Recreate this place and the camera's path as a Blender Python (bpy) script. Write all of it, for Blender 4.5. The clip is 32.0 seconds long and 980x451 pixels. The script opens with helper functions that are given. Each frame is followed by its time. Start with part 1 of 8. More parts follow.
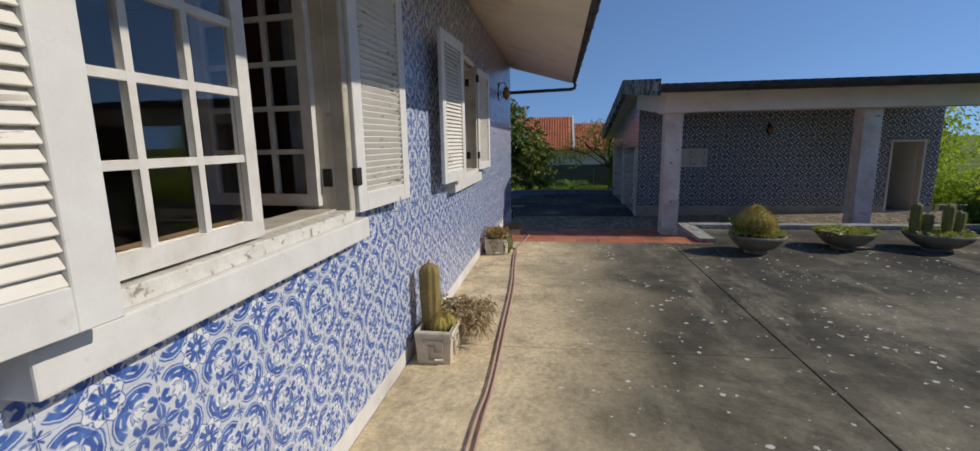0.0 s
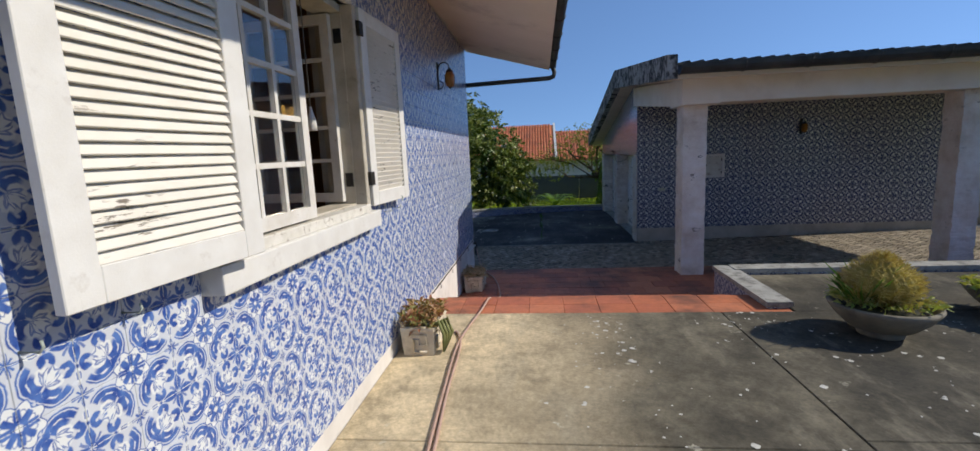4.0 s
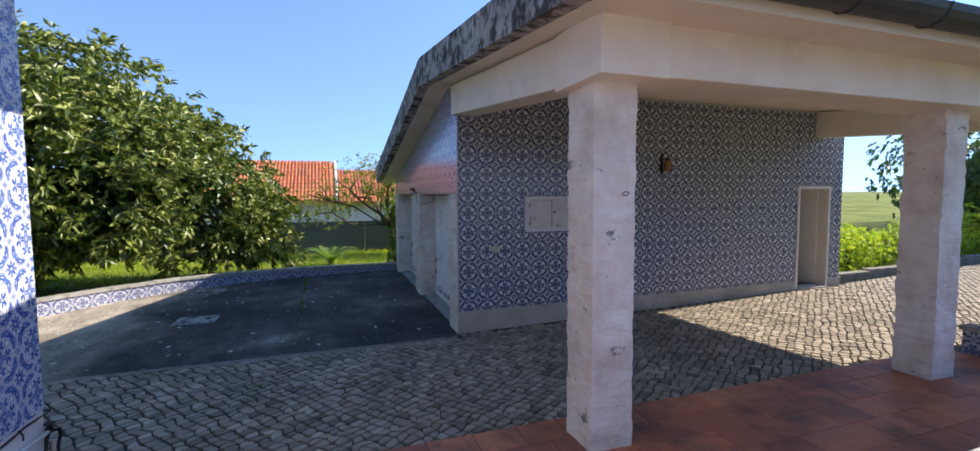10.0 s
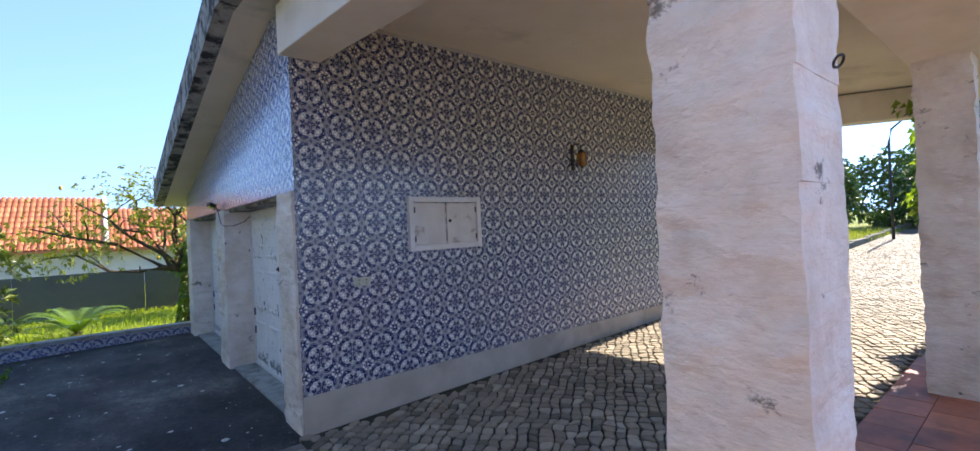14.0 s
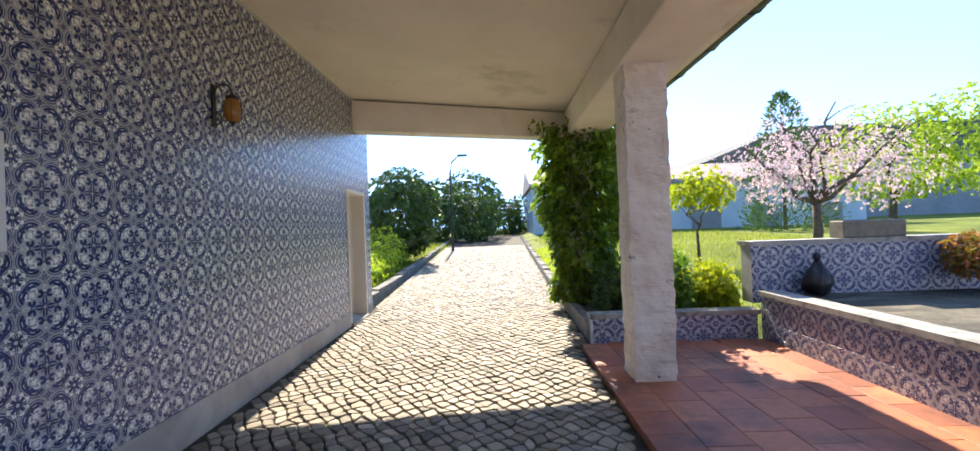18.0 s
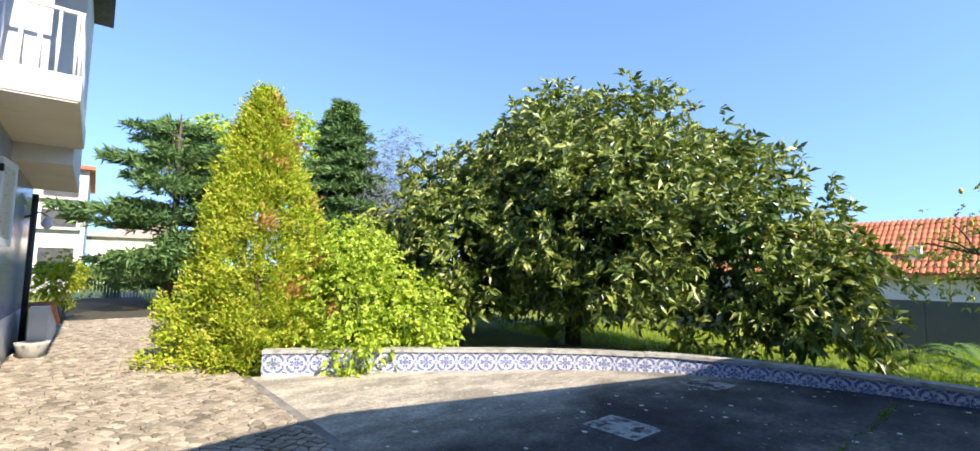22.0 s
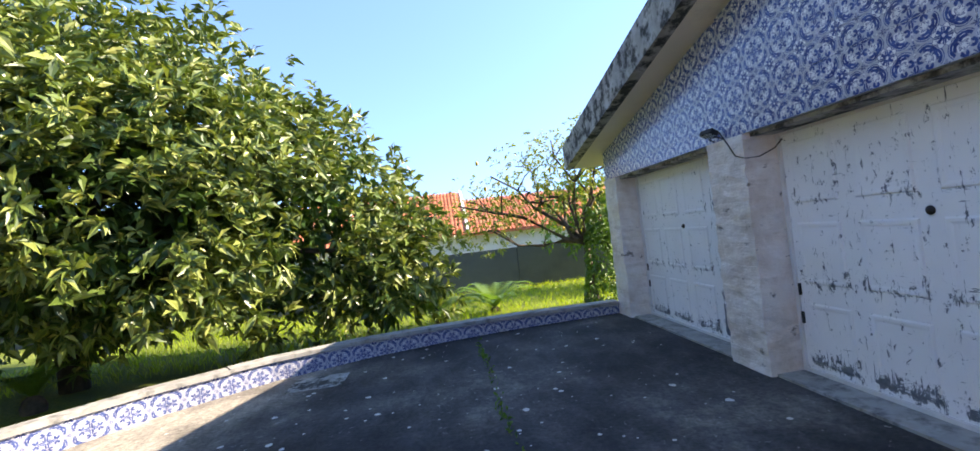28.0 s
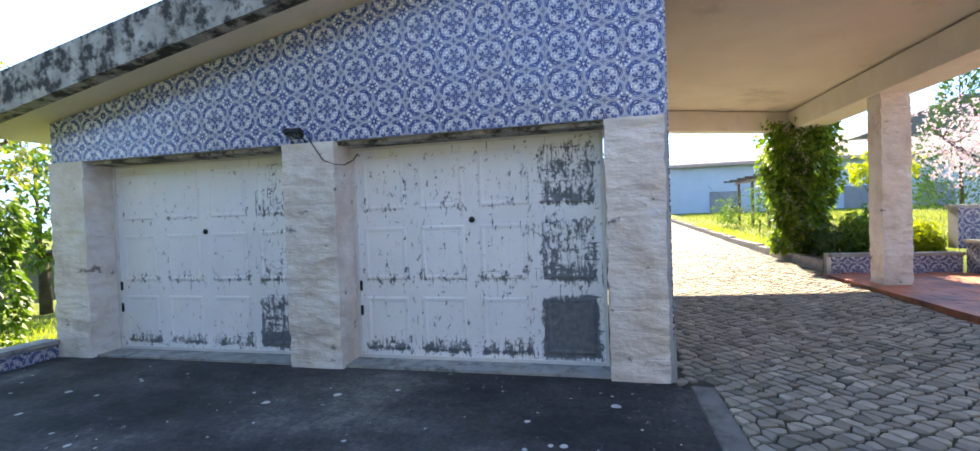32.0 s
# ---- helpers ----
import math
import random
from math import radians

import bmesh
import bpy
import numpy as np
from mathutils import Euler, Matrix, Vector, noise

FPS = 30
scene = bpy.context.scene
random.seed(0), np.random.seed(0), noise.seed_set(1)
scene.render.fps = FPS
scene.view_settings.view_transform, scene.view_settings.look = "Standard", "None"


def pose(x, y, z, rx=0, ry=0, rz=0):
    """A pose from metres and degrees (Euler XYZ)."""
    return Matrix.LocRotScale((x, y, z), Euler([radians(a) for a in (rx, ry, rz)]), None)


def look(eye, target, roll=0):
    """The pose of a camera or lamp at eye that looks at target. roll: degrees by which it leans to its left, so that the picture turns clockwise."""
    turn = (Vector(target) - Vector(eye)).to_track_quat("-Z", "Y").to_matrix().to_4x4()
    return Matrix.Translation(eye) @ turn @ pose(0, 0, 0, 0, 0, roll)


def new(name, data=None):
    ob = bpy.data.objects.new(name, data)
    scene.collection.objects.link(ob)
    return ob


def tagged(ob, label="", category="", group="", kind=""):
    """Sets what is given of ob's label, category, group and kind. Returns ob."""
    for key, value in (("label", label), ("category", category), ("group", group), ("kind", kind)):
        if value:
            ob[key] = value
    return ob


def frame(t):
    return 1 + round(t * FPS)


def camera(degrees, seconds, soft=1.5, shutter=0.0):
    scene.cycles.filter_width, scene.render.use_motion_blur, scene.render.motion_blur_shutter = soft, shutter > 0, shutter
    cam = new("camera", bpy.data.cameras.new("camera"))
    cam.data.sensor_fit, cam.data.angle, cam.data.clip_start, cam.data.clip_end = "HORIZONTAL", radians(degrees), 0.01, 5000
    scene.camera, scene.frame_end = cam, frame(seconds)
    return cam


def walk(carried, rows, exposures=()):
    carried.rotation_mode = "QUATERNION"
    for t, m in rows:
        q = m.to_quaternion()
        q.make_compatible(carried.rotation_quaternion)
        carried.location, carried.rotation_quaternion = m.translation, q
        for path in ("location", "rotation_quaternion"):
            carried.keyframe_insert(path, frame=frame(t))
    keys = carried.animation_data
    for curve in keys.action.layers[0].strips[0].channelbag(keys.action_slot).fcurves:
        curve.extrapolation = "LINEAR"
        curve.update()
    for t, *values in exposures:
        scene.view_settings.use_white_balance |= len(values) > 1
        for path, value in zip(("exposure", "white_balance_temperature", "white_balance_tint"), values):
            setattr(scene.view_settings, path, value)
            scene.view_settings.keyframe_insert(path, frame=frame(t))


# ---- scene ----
cam = camera(92.4, 32.0)
PATH = [
    (0, (0.074, -4.485, 2.859), (-0.209, -2.536, 2.511), -1.0),
    (0.5, (0.201, -4.116, 2.883), (0.054, -2.153, 2.529), 1.0),
    (1, (0.201, -3.687, 2.845), (0.092, -1.719, 2.507), 0.4),
    (1.5, (0.178, -3.227, 2.811), (0.049, -1.259, 2.48), -0.3),
    (2, (0.176, -2.779, 2.812), (-0.028, -0.816, 2.488), 0.0),
    (2.5, (0.136, -2.335, 2.8), (-0.088, -0.375, 2.475), -0.6),
    (4.5, (0.215, -0.704, 2.833), (-0.002, 1.265, 2.553), -2.8),
    (5, (0.214, -0.311, 2.802), (0.008, 1.663, 2.558), -2.4),
    (5.5, (0.195, 0.088, 2.808), (0.0, 2.066, 2.589), -2.4),
    (6, (0.225, 0.519, 2.789), (0.03, 2.5, 2.592), -2.4),
    (6.5, (0.216, 0.943, 2.743), (0.037, 2.926, 2.558), -2.2),
    (7, (0.305, 1.38, 2.727), (0.325, 3.372, 2.542), -2.4),
    (7.5, (0.402, 1.83, 2.708), (0.524, 3.817, 2.512), -1.9),
    (8, (0.412, 2.278, 2.692), (0.707, 4.246, 2.498), -2.2),
    (8.5, (0.479, 2.713, 2.67), (0.89, 4.661, 2.473), -2.1),
    (9, (0.524, 3.169, 2.661), (0.985, 5.106, 2.47), -1.1),
    (9.5, (0.564, 3.579, 2.643), (1.153, 5.482, 2.467), -0.9),
    (10, (0.655, 3.981, 2.632), (1.316, 5.863, 2.493), -0.3),
    (10.5, (0.723, 4.326, 2.573), (1.482, 6.175, 2.505), -0.0),
    (11, (0.763, 4.631, 2.497), (1.591, 6.452, 2.491), 0.1),
    (11.5, (0.848, 4.919, 2.473), (1.705, 6.727, 2.471), 0.3),
    (12, (0.885, 5.253, 2.35), (1.829, 7.016, 2.367), -1.2),
    (12.5, (0.973, 5.574, 2.334), (1.972, 7.307, 2.351), -1.3),
    (13, (1.022, 5.923, 2.275), (2.111, 7.601, 2.294), -1.6),
    (13.5, (1.083, 6.265, 2.244), (2.259, 7.882, 2.256), -2.3),
    (15.5, (1.855, 7.691, 2.008), (3.596, 8.677, 2.014), -2.7),
    (16, (1.993, 7.936, 1.951), (3.876, 8.61, 1.932), -3.0),
    (16.5, (2.197, 8.142, 1.965), (4.142, 8.604, 1.929), -3.5),
    (17, (2.34, 8.333, 2.007), (4.322, 8.599, 1.987), -2.7),
    (17.5, (2.393, 8.484, 2.024), (4.391, 8.584, 2.026), -2.5),
    (18, (2.46, 8.548, 2.026), (4.46, 8.584, 2.041), -2.1),
    (18.5, (2.498, 8.64, 2.049), (4.474, 8.946, 2.096), -2.1),
    (19, (2.458, 8.77, 2.03), (4.177, 9.787, 2.145), -2.5),
    (19.5, (2.356, 8.823, 2.016), (3.607, 10.376, 2.169), -1.7),
    (20, (2.201, 8.886, 2.026), (2.939, 10.737, 2.187), -1.0),
    (20.5, (1.992, 8.921, 2.029), (2.167, 10.906, 2.206), -0.7),
    (21, (1.822, 8.918, 2.042), (1.414, 10.866, 2.236), -0.3),
    (21.5, (1.73, 9.004, 2.051), (0.681, 10.695, 2.251), 0.28),
    (22.0, (1.521, 8.87, 2.081), (-0.005, 10.15, 2.271), 0.54),
    (22.5, (1.555, 8.82, 2.043), (-0.23, 9.699, 2.242), 0.97),
    (23.0, (1.538, 8.771, 2.045), (-0.346, 9.414, 2.237), 0.89),
    (23.5, (1.518, 8.752, 2.044), (-0.372, 9.379, 2.229), 0.74),
    (24.0, (1.52, 8.81, 2.054), (-0.182, 9.847, 2.229), 0.68),
    (24.5, (1.604, 8.861, 2.044), (0.32, 10.384, 2.225), 1.15),
    (25.0, (1.729, 8.968, 2.06), (0.914, 10.789, 2.201), 0.61),
    (25.5, (1.632, 9.08, 1.989), (1.027, 10.985, 2.071), 1.07),
    (27.5, (0.226, 9.755, 2.039), (0.158, 11.753, 2.093), -6.6),
    (28, (-0.181, 9.962, 2.02), (0.026, 11.951, 2.045), -6.7),
    (28.5, (-0.522, 10.244, 1.99), (-0.071, 12.192, 1.988), -7.5),
    (29, (-0.846, 10.545, 1.986), (0.041, 12.336, 1.922), -6.2),
    (29.5, (-1.121, 10.842, 1.955), (0.188, 12.349, 1.85), -4.9),
    (30, (-1.195, 11.175, 1.895), (0.42, 12.352, 1.81), -4.0),
    (30.5, (-1.305, 11.385, 1.875), (0.551, 12.12, 1.805), -3.5),
    (31, (-1.361, 11.353, 1.83), (0.589, 11.797, 1.779), -2.6),
    (31.5, (-1.395, 11.372, 1.84), (0.571, 11.739, 1.788), -2.3),
    (32, (-1.437, 11.419, 1.859), (0.508, 11.883, 1.818), -2.1),
]
EXPOSURES = [(0, -0.4, 6800, 10), (1.5, -0.22, 6800, 10), (5, -0.05, 6800, 10), (8, 0.3, 7000, 11), (9.5, 0.92, 7200, 15), (10.5, 1.25, 7200, 15), (12, 1.6, 7300, 14), (13.5, 1.7, 7400, 14), (16, 1.95, 7400, 12), (17, 1.87, 7400, 12), (18, 1.83, 7400, 12), (19, 1.95, 7300, 12),
             (20.5, 2.15, 7300, 17), (22, 1.45, 7100, 13), (24, 1.35, 7100, 13), (25, 1.65, 7300, 13), (27.5, 1.8, 7500, 17), (29, 2.0, 7500, 17), (30.5, 2.3, 7900, 15), (32, 2.4, 8200, 15)]
walk(cam, [(t, look(eye, target, roll)) for t, eye, target, roll in PATH], EXPOSURES)

# ---- world, sun, exposure ----
SUN_TO = Vector((0.80, 0.045, 0.58)).normalized()
SUN_EL = math.asin(SUN_TO.z)
world = bpy.data.worlds.new("world")
scene.world = world
world.use_nodes = True
wn = world.node_tree
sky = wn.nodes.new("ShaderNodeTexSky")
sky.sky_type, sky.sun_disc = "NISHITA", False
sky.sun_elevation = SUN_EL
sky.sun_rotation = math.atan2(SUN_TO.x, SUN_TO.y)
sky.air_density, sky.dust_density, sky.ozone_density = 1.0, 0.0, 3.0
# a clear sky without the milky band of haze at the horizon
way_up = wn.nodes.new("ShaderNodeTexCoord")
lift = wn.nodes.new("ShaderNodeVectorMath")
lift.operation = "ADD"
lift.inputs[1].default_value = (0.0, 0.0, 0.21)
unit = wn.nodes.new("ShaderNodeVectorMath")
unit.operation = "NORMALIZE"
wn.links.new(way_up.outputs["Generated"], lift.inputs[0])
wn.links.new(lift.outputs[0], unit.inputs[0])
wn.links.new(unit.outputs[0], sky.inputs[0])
wn.nodes["Background"].inputs[1].default_value = 0.15
deep = wn.nodes.new("ShaderNodeMix")
deep.data_type, deep.blend_type = "RGBA", "MULTIPLY"
deep.inputs[0].default_value = 1.0
deep.inputs[7].default_value = (0.80, 0.945, 1.13, 1)
wn.links.new(sky.outputs[0], deep.inputs[6])
wn.links.new(deep.outputs[2], wn.nodes["Background"].inputs[0])
sun = new("sun", bpy.data.lights.new("sun", "SUN"))
sun.data.energy, sun.data.angle, sun.data.color = 4.2, radians(0.5), (1.0, 0.95, 0.86)
sun.matrix_world = look(SUN_TO * 60, (0, 0, 0))


# ---- node helpers ----
def nmat(name, rough=0.7, metal=0.0, spec=0.5):
    m = bpy.data.materials.new(name)
    m.use_nodes = True
    b = m.node_tree.nodes["Principled BSDF"]
    b.inputs["Roughness"].default_value = rough
    b.inputs["Metallic"].default_value = metal
    b.inputs["Specular IOR Level"].default_value = spec
    return m, m.node_tree, b


def node(nt, kind, **sets):
    n = nt.nodes.new(kind)
    for k, v in sets.items():
        if k in ("operation", "blend_type", "data_type", "noise_dimensions", "feature", "distance", "wave_type", "bands_direction", "rings_direction", "wave_profile", "clamp", "use_clamp", "interpolation_type"):
            setattr(n, k, v)
        else:
            n.inputs[k].default_value = v
    return n


def geo_pos(nt, scale=1.0):
    g = nt.nodes.new("ShaderNodeNewGeometry")
    if scale == 1.0:
        return g.outputs["Position"]
    v = node(nt, "ShaderNodeVectorMath", operation="SCALE")
    v.inputs["Scale"].default_value = scale
    nt.links.new(g.outputs["Position"], v.inputs[0])
    return v.outputs[0]


def noise_of(nt, scale, detail=4.0, rough=0.55, vec=None, squash=None):
    n = node(nt, "ShaderNodeTexNoise", Scale=scale, Detail=detail, Roughness=rough)
    v = vec or geo_pos(nt)
    if squash:
        q = node(nt, "ShaderNodeVectorMath", operation="MULTIPLY")
        q.inputs[1].default_value = squash
        nt.links.new(v, q.inputs[0])
        v = q.outputs[0]
    nt.links.new(v, n.inputs["Vector"])
    return n.outputs["Fac"]


def ramp_of(nt, fac, stops):
    r = nt.nodes.new("ShaderNodeValToRGB")
    els = r.color_ramp.elements
    while len(els) < len(stops):
        els.new(0.5)
    for e, (p, c) in zip(els, stops):
        e.position = p
        e.color = (*c, 1) if len(c) == 3 else c
    nt.links.new(fac, r.inputs[0])
    return r.outputs[0]


def grey(v):
    return (v, v, v)


def mixed(nt, fac, a, b, blend="MIX"):
    m = nt.nodes.new("ShaderNodeMix")
    m.data_type, m.blend_type = "RGBA", blend
    for sock, val in ((m.inputs[0], fac), (m.inputs[6], a), (m.inputs[7], b)):
        if isinstance(val, (int, float)):
            sock.default_value = val
        elif isinstance(val, tuple):
            sock.default_value = (*val, 1) if len(val) == 3 else val
        else:
            nt.links.new(val, sock)
    return m.outputs[2]


def calc(nt, op, a, b=0.0, c=0.0):
    m = nt.nodes.new("ShaderNodeMath")
    m.operation = op
    for i, val in enumerate((a, b, c)):
        if isinstance(val, (int, float)):
            m.inputs[i].default_value = val
        else:
            nt.links.new(val, m.inputs[i])
    return m.outputs[0]


def bumped(nt, b, height, strength=0.3, dist=0.01):
    bu = node(nt, "ShaderNodeBump", Strength=strength, Distance=dist)
    nt.links.new(height, bu.inputs["Height"])
    nt.links.new(bu.outputs[0], b.inputs["Normal"])


def per_object(nt, island=False):
    if island:
        return nt.nodes.new("ShaderNodeNewGeometry").outputs["Random Per Island"]
    return nt.nodes.new("ShaderNodeObjectInfo").outputs["Random"]


def worn(name, c1, c2, scale=6.0, rough=0.8, dirt=(0.1, 0.09, 0.08), dirt_amt=0.35, dirt_scale=2.0, bump=0.3, bump_scale=60, spec=0.4, metal=0.0, vary=0.0, lo=0.5, hi=0.75):
    """A two-tone surface with stains and fine relief."""
    m, nt, b = nmat(name, rough, metal, spec)
    base = ramp_of(nt, noise_of(nt, scale), [(0.3, c1), (0.7, c2)])
    if dirt_amt:
        f = ramp_of(nt, noise_of(nt, dirt_scale, 8, 0.65), [(lo, grey(0)), (hi, grey(dirt_amt))])
        base = mixed(nt, f, base, dirt)
    if vary:
        o = calc(nt, "MULTIPLY_ADD", per_object(nt), vary, 1 - vary / 2)
        base = mixed(nt, 1.0, base, o, "MULTIPLY")
    nt.links.new(base, b.inputs["Base Color"])
    bumped(nt, b, noise_of(nt, bump_scale, 6, 0.65), bump, 0.006)
    return m


# ---- mesh helpers ----
def box(bm, x0, x1, y0, y1, z0, z1, m=None):
    vs = [Vector((x, y, z)) for x in (x0, x1) for y in (y0, y1) for z in (z0, z1)]
    if m is not None:
        vs = [m @ v for v in vs]
    v = [bm.verts.new(p) for p in vs]
    fs = [bm.faces.new([v[i] for i in q]) for q in ((0, 1, 3, 2), (4, 6, 7, 5), (0, 4, 5, 1), (2, 3, 7, 6), (0, 2, 6, 4), (1, 5, 7, 3))]
    return v, fs


def bevel_all(bm, w, seg=2):
    bmesh.ops.bevel(bm, geom=bm.edges[:], offset=w, segments=seg, affect="EDGES", profile=0.6)


def bbox(x0, x1, y0, y1, z0, z1, w=0.0, seg=2, m=None):
    bm = bmesh.new()
    box(bm, x0, x1, y0, y1, z0, z1, m)
    if w:
        bevel_all(bm, w, seg)
    return bm


def prism(bm, pts, axis, a, b):
    """A closed outline of 2D points drawn along an axis from a to b."""
    def at(p, s):
        return {"x": (s, p[0], p[1]), "y": (p[0], s, p[1]), "z": (p[0], p[1], s)}[axis]
    lo = [bm.verts.new(at(p, a)) for p in pts]
    hi = [bm.verts.new(at(p, b)) for p in pts]
    n = len(pts)
    bm.faces.new(lo)
    bm.faces.new(hi[::-1])
    for i in range(n):
        bm.faces.new((lo[i], hi[i], hi[(i + 1) % n], lo[(i + 1) % n]))
    bmesh.ops.recalc_face_normals(bm, faces=bm.faces[:])
    return bm


def tube(bm, pts, r, n=8, r2=None, caps=True):
    """A round tube along points, tapering from r to r2."""
    pts = [Vector(p) for p in pts]
    rings = []
    for i, p in enumerate(pts):
        d = (pts[min(i + 1, len(pts) - 1)] - pts[max(i - 1, 0)]).normalized()
        a = d.orthogonal().normalized() if abs(d.z) > 0.95 else d.cross(Vector((0, 0, 1))).normalized()
        b = d.cross(a)
        rr = r if r2 is None else r + (r2 - r) * i / max(1, len(pts) - 1)
        rings.append([bm.verts.new(p + rr * (math.cos(k * math.tau / n) * a + math.sin(k * math.tau / n) * b)) for k in range(n)])
    for p, q in zip(rings, rings[1:]):
        best = min(range(n), key=lambda s: (p[0].co - q[s].co).length)
        for k in range(n):
            f = bm.faces.new((p[k], p[(k + 1) % n], q[(k + 1 + best) % n], q[(k + best) % n]))
            f.smooth = True
    if caps:
        bm.faces.new(rings[0][::-1])
        bm.faces.new(rings[-1])
    return bm


def lathe(bm, prof, n=16, centre=(0, 0, 0)):
    """A turned shape from (radius, height) points."""
    c = Vector(centre)
    rings = [[bm.verts.new(c + Vector((r * math.cos(k * math.tau / n), r * math.sin(k * math.tau / n), z))) for k in range(n)] for r, z in prof]
    for p, q in zip(rings, rings[1:]):
        for k in range(n):
            bm.faces.new((p[k], p[(k + 1) % n], q[(k + 1) % n], q[k])).smooth = True
    bm.faces.new(rings[0][::-1])
    bm.faces.new(rings[-1])
    return bm


def part(name, bm, material, parent=None, label=""):
    me = bpy.data.meshes.new(name)
    bmesh.ops.recalc_face_normals(bm, faces=bm.faces[:])
    bm.to_mesh(me)
    bm.free()
    me.materials.append(material)
    ob = new(name, me)
    if parent is not None:
        ob.parent = parent
        ob.matrix_parent_inverse = parent.matrix_basis.inverted()
    if label:
        ob["label"] = label
    return ob


def thing(name, place, label, category, group="", kind=""):
    e = new(name)
    e.empty_display_size = 0.2
    e.matrix_basis = Matrix.Translation(place)
    return tagged(e, label, category, group, kind)


def piece(name, me, parent, m):
    """A repeated piece on shared mesh data."""
    ob = new(name, me)
    ob.parent = parent
    ob.matrix_parent_inverse = parent.matrix_basis.inverted()
    ob.matrix_basis = m
    return ob


def mesh_of(name, bm, material):
    me = bpy.data.meshes.new(name)
    bmesh.ops.recalc_face_normals(bm, faces=bm.faces[:])
    bm.to_mesh(me)
    bm.free()
    me.materials.append(material)
    return me


# ---- materials ----
def azulejo(name, coord, z0=0.0, u0=0.0, rough=0.2, blue=(0.028, 0.062, 0.27), blue2=(0.10, 0.20, 0.52), white=(0.66, 0.68, 0.72), pale=0.0, bold=0.029, span=0.3):
    """Hand-painted blue and white glazed tile; four tiles make one motif of the given span."""
    m, nt, b = nmat(name, rough, 0.0, 0.5)
    if coord == "uv":
        sep = nt.nodes.new("ShaderNodeSeparateXYZ")
        nt.links.new(nt.nodes.new("ShaderNodeUVMap").outputs[0], sep.inputs[0])
        u, v = sep.outputs[0], sep.outputs[1]
    else:
        sep = nt.nodes.new("ShaderNodeSeparateXYZ")
        nt.links.new(geo_pos(nt), sep.inputs[0])
        u, v = sep.outputs["XY".index(coord.upper())], sep.outputs[2]
    u = calc(nt, "DIVIDE", calc(nt, "SUBTRACT", u, u0), span)
    v = calc(nt, "DIVIDE", calc(nt, "SUBTRACT", v, z0), span)
    wob = noise_of(nt, 38.0, 2)
    wob2 = noise_of(nt, 31.0, 2)
    u = calc(nt, "ADD", u, calc(nt, "MULTIPLY_ADD", wob, 0.034, -0.017))
    v = calc(nt, "ADD", v, calc(nt, "MULTIPLY_ADD", wob2, 0.034, -0.017))

    def fold(s):
        return calc(nt, "ABSOLUTE", calc(nt, "SUBTRACT", calc(nt, "FRACT", calc(nt, "ADD", s, 0.5)), 0.5))

    def hyp(x, y):
        return calc(nt, "SQRT", calc(nt, "ADD", calc(nt, "MULTIPLY", x, x), calc(nt, "MULTIPLY", y, y)))

    def under(s, edge, soft=0.006):
        """1 where s is below edge."""
        r = nt.nodes.new("ShaderNodeMapRange")
        r.inputs[1].default_value, r.inputs[2].default_value = edge - soft, edge + soft
        r.inputs[3].default_value, r.inputs[4].default_value = 1.0, 0.0
        nt.links.new(s, r.inputs[0])
        return r.outputs[0]

    def band(s, mid, half):
        return under(calc(nt, "ABSOLUTE", calc(nt, "SUBTRACT", s, mid)), half)

    def both(*f):
        out = f[0]
        for g in f[1:]:
            out = calc(nt, "MULTIPLY", out, g)
        return out

    def any_of(*f):
        out = f[0]
        for g in f[1:]:
            out = calc(nt, "MAXIMUM", out, g)
        return out

    def off(f):
        return calc(nt, "SUBTRACT", 1.0, f)

    a, c = fold(u), fold(v)
    hi, lo = calc(nt, "MAXIMUM", a, c), calc(nt, "MINIMUM", a, c)
    ra = hyp(a, c)
    s = calc(nt, "MULTIPLY", calc(nt, "ADD", a, c), 0.7071)
    q = calc(nt, "MULTIPLY", calc(nt, "SUBTRACT", hi, lo), 0.7071)
    d, e = calc(nt, "SUBTRACT", 0.5, a), calc(nt, "SUBTRACT", 0.5, c)
    bhi, blo = calc(nt, "MAXIMUM", d, e), calc(nt, "MINIMUM", d, e)
    rb = hyp(d, e)
    cos_a = calc(nt, "COSINE", calc(nt, "MULTIPLY", calc(nt, "ARCTAN2", lo, hi), 8.0))
    # rosette at one corner of the tile: eight dark strokes between white petals
    petal_r = calc(nt, "SUBTRACT", ra, calc(nt, "MULTIPLY", cos_a, -0.022))
    rosette = under(petal_r, 0.178)
    strokes = both(under(ra, 0.15), off(under(ra, 0.028)), any_of(band(lo, 0.017, 0.013), both(under(q, 0.028), under(ra, 0.145))))
    hub = band(ra, 0.055, 0.013)
    # one bold C scroll to each tile, its back towards the rosette, its ends curled in
    ro = hyp(calc(nt, "SUBTRACT", s, 0.372), calc(nt, "SUBTRACT", q, 0.055))
    notch = both(under(q, 0.012, 0.006), under(s, 0.25))
    open_side = both(under(s, 0.385, 0.01), off(notch))
    ring_d = calc(nt, "ABSOLUTE", calc(nt, "SUBTRACT", ro, 0.158))
    heavy = both(band(ro, 0.098, 0.034), band(q, 0.085, 0.075), under(s, 0.355, 0.02))
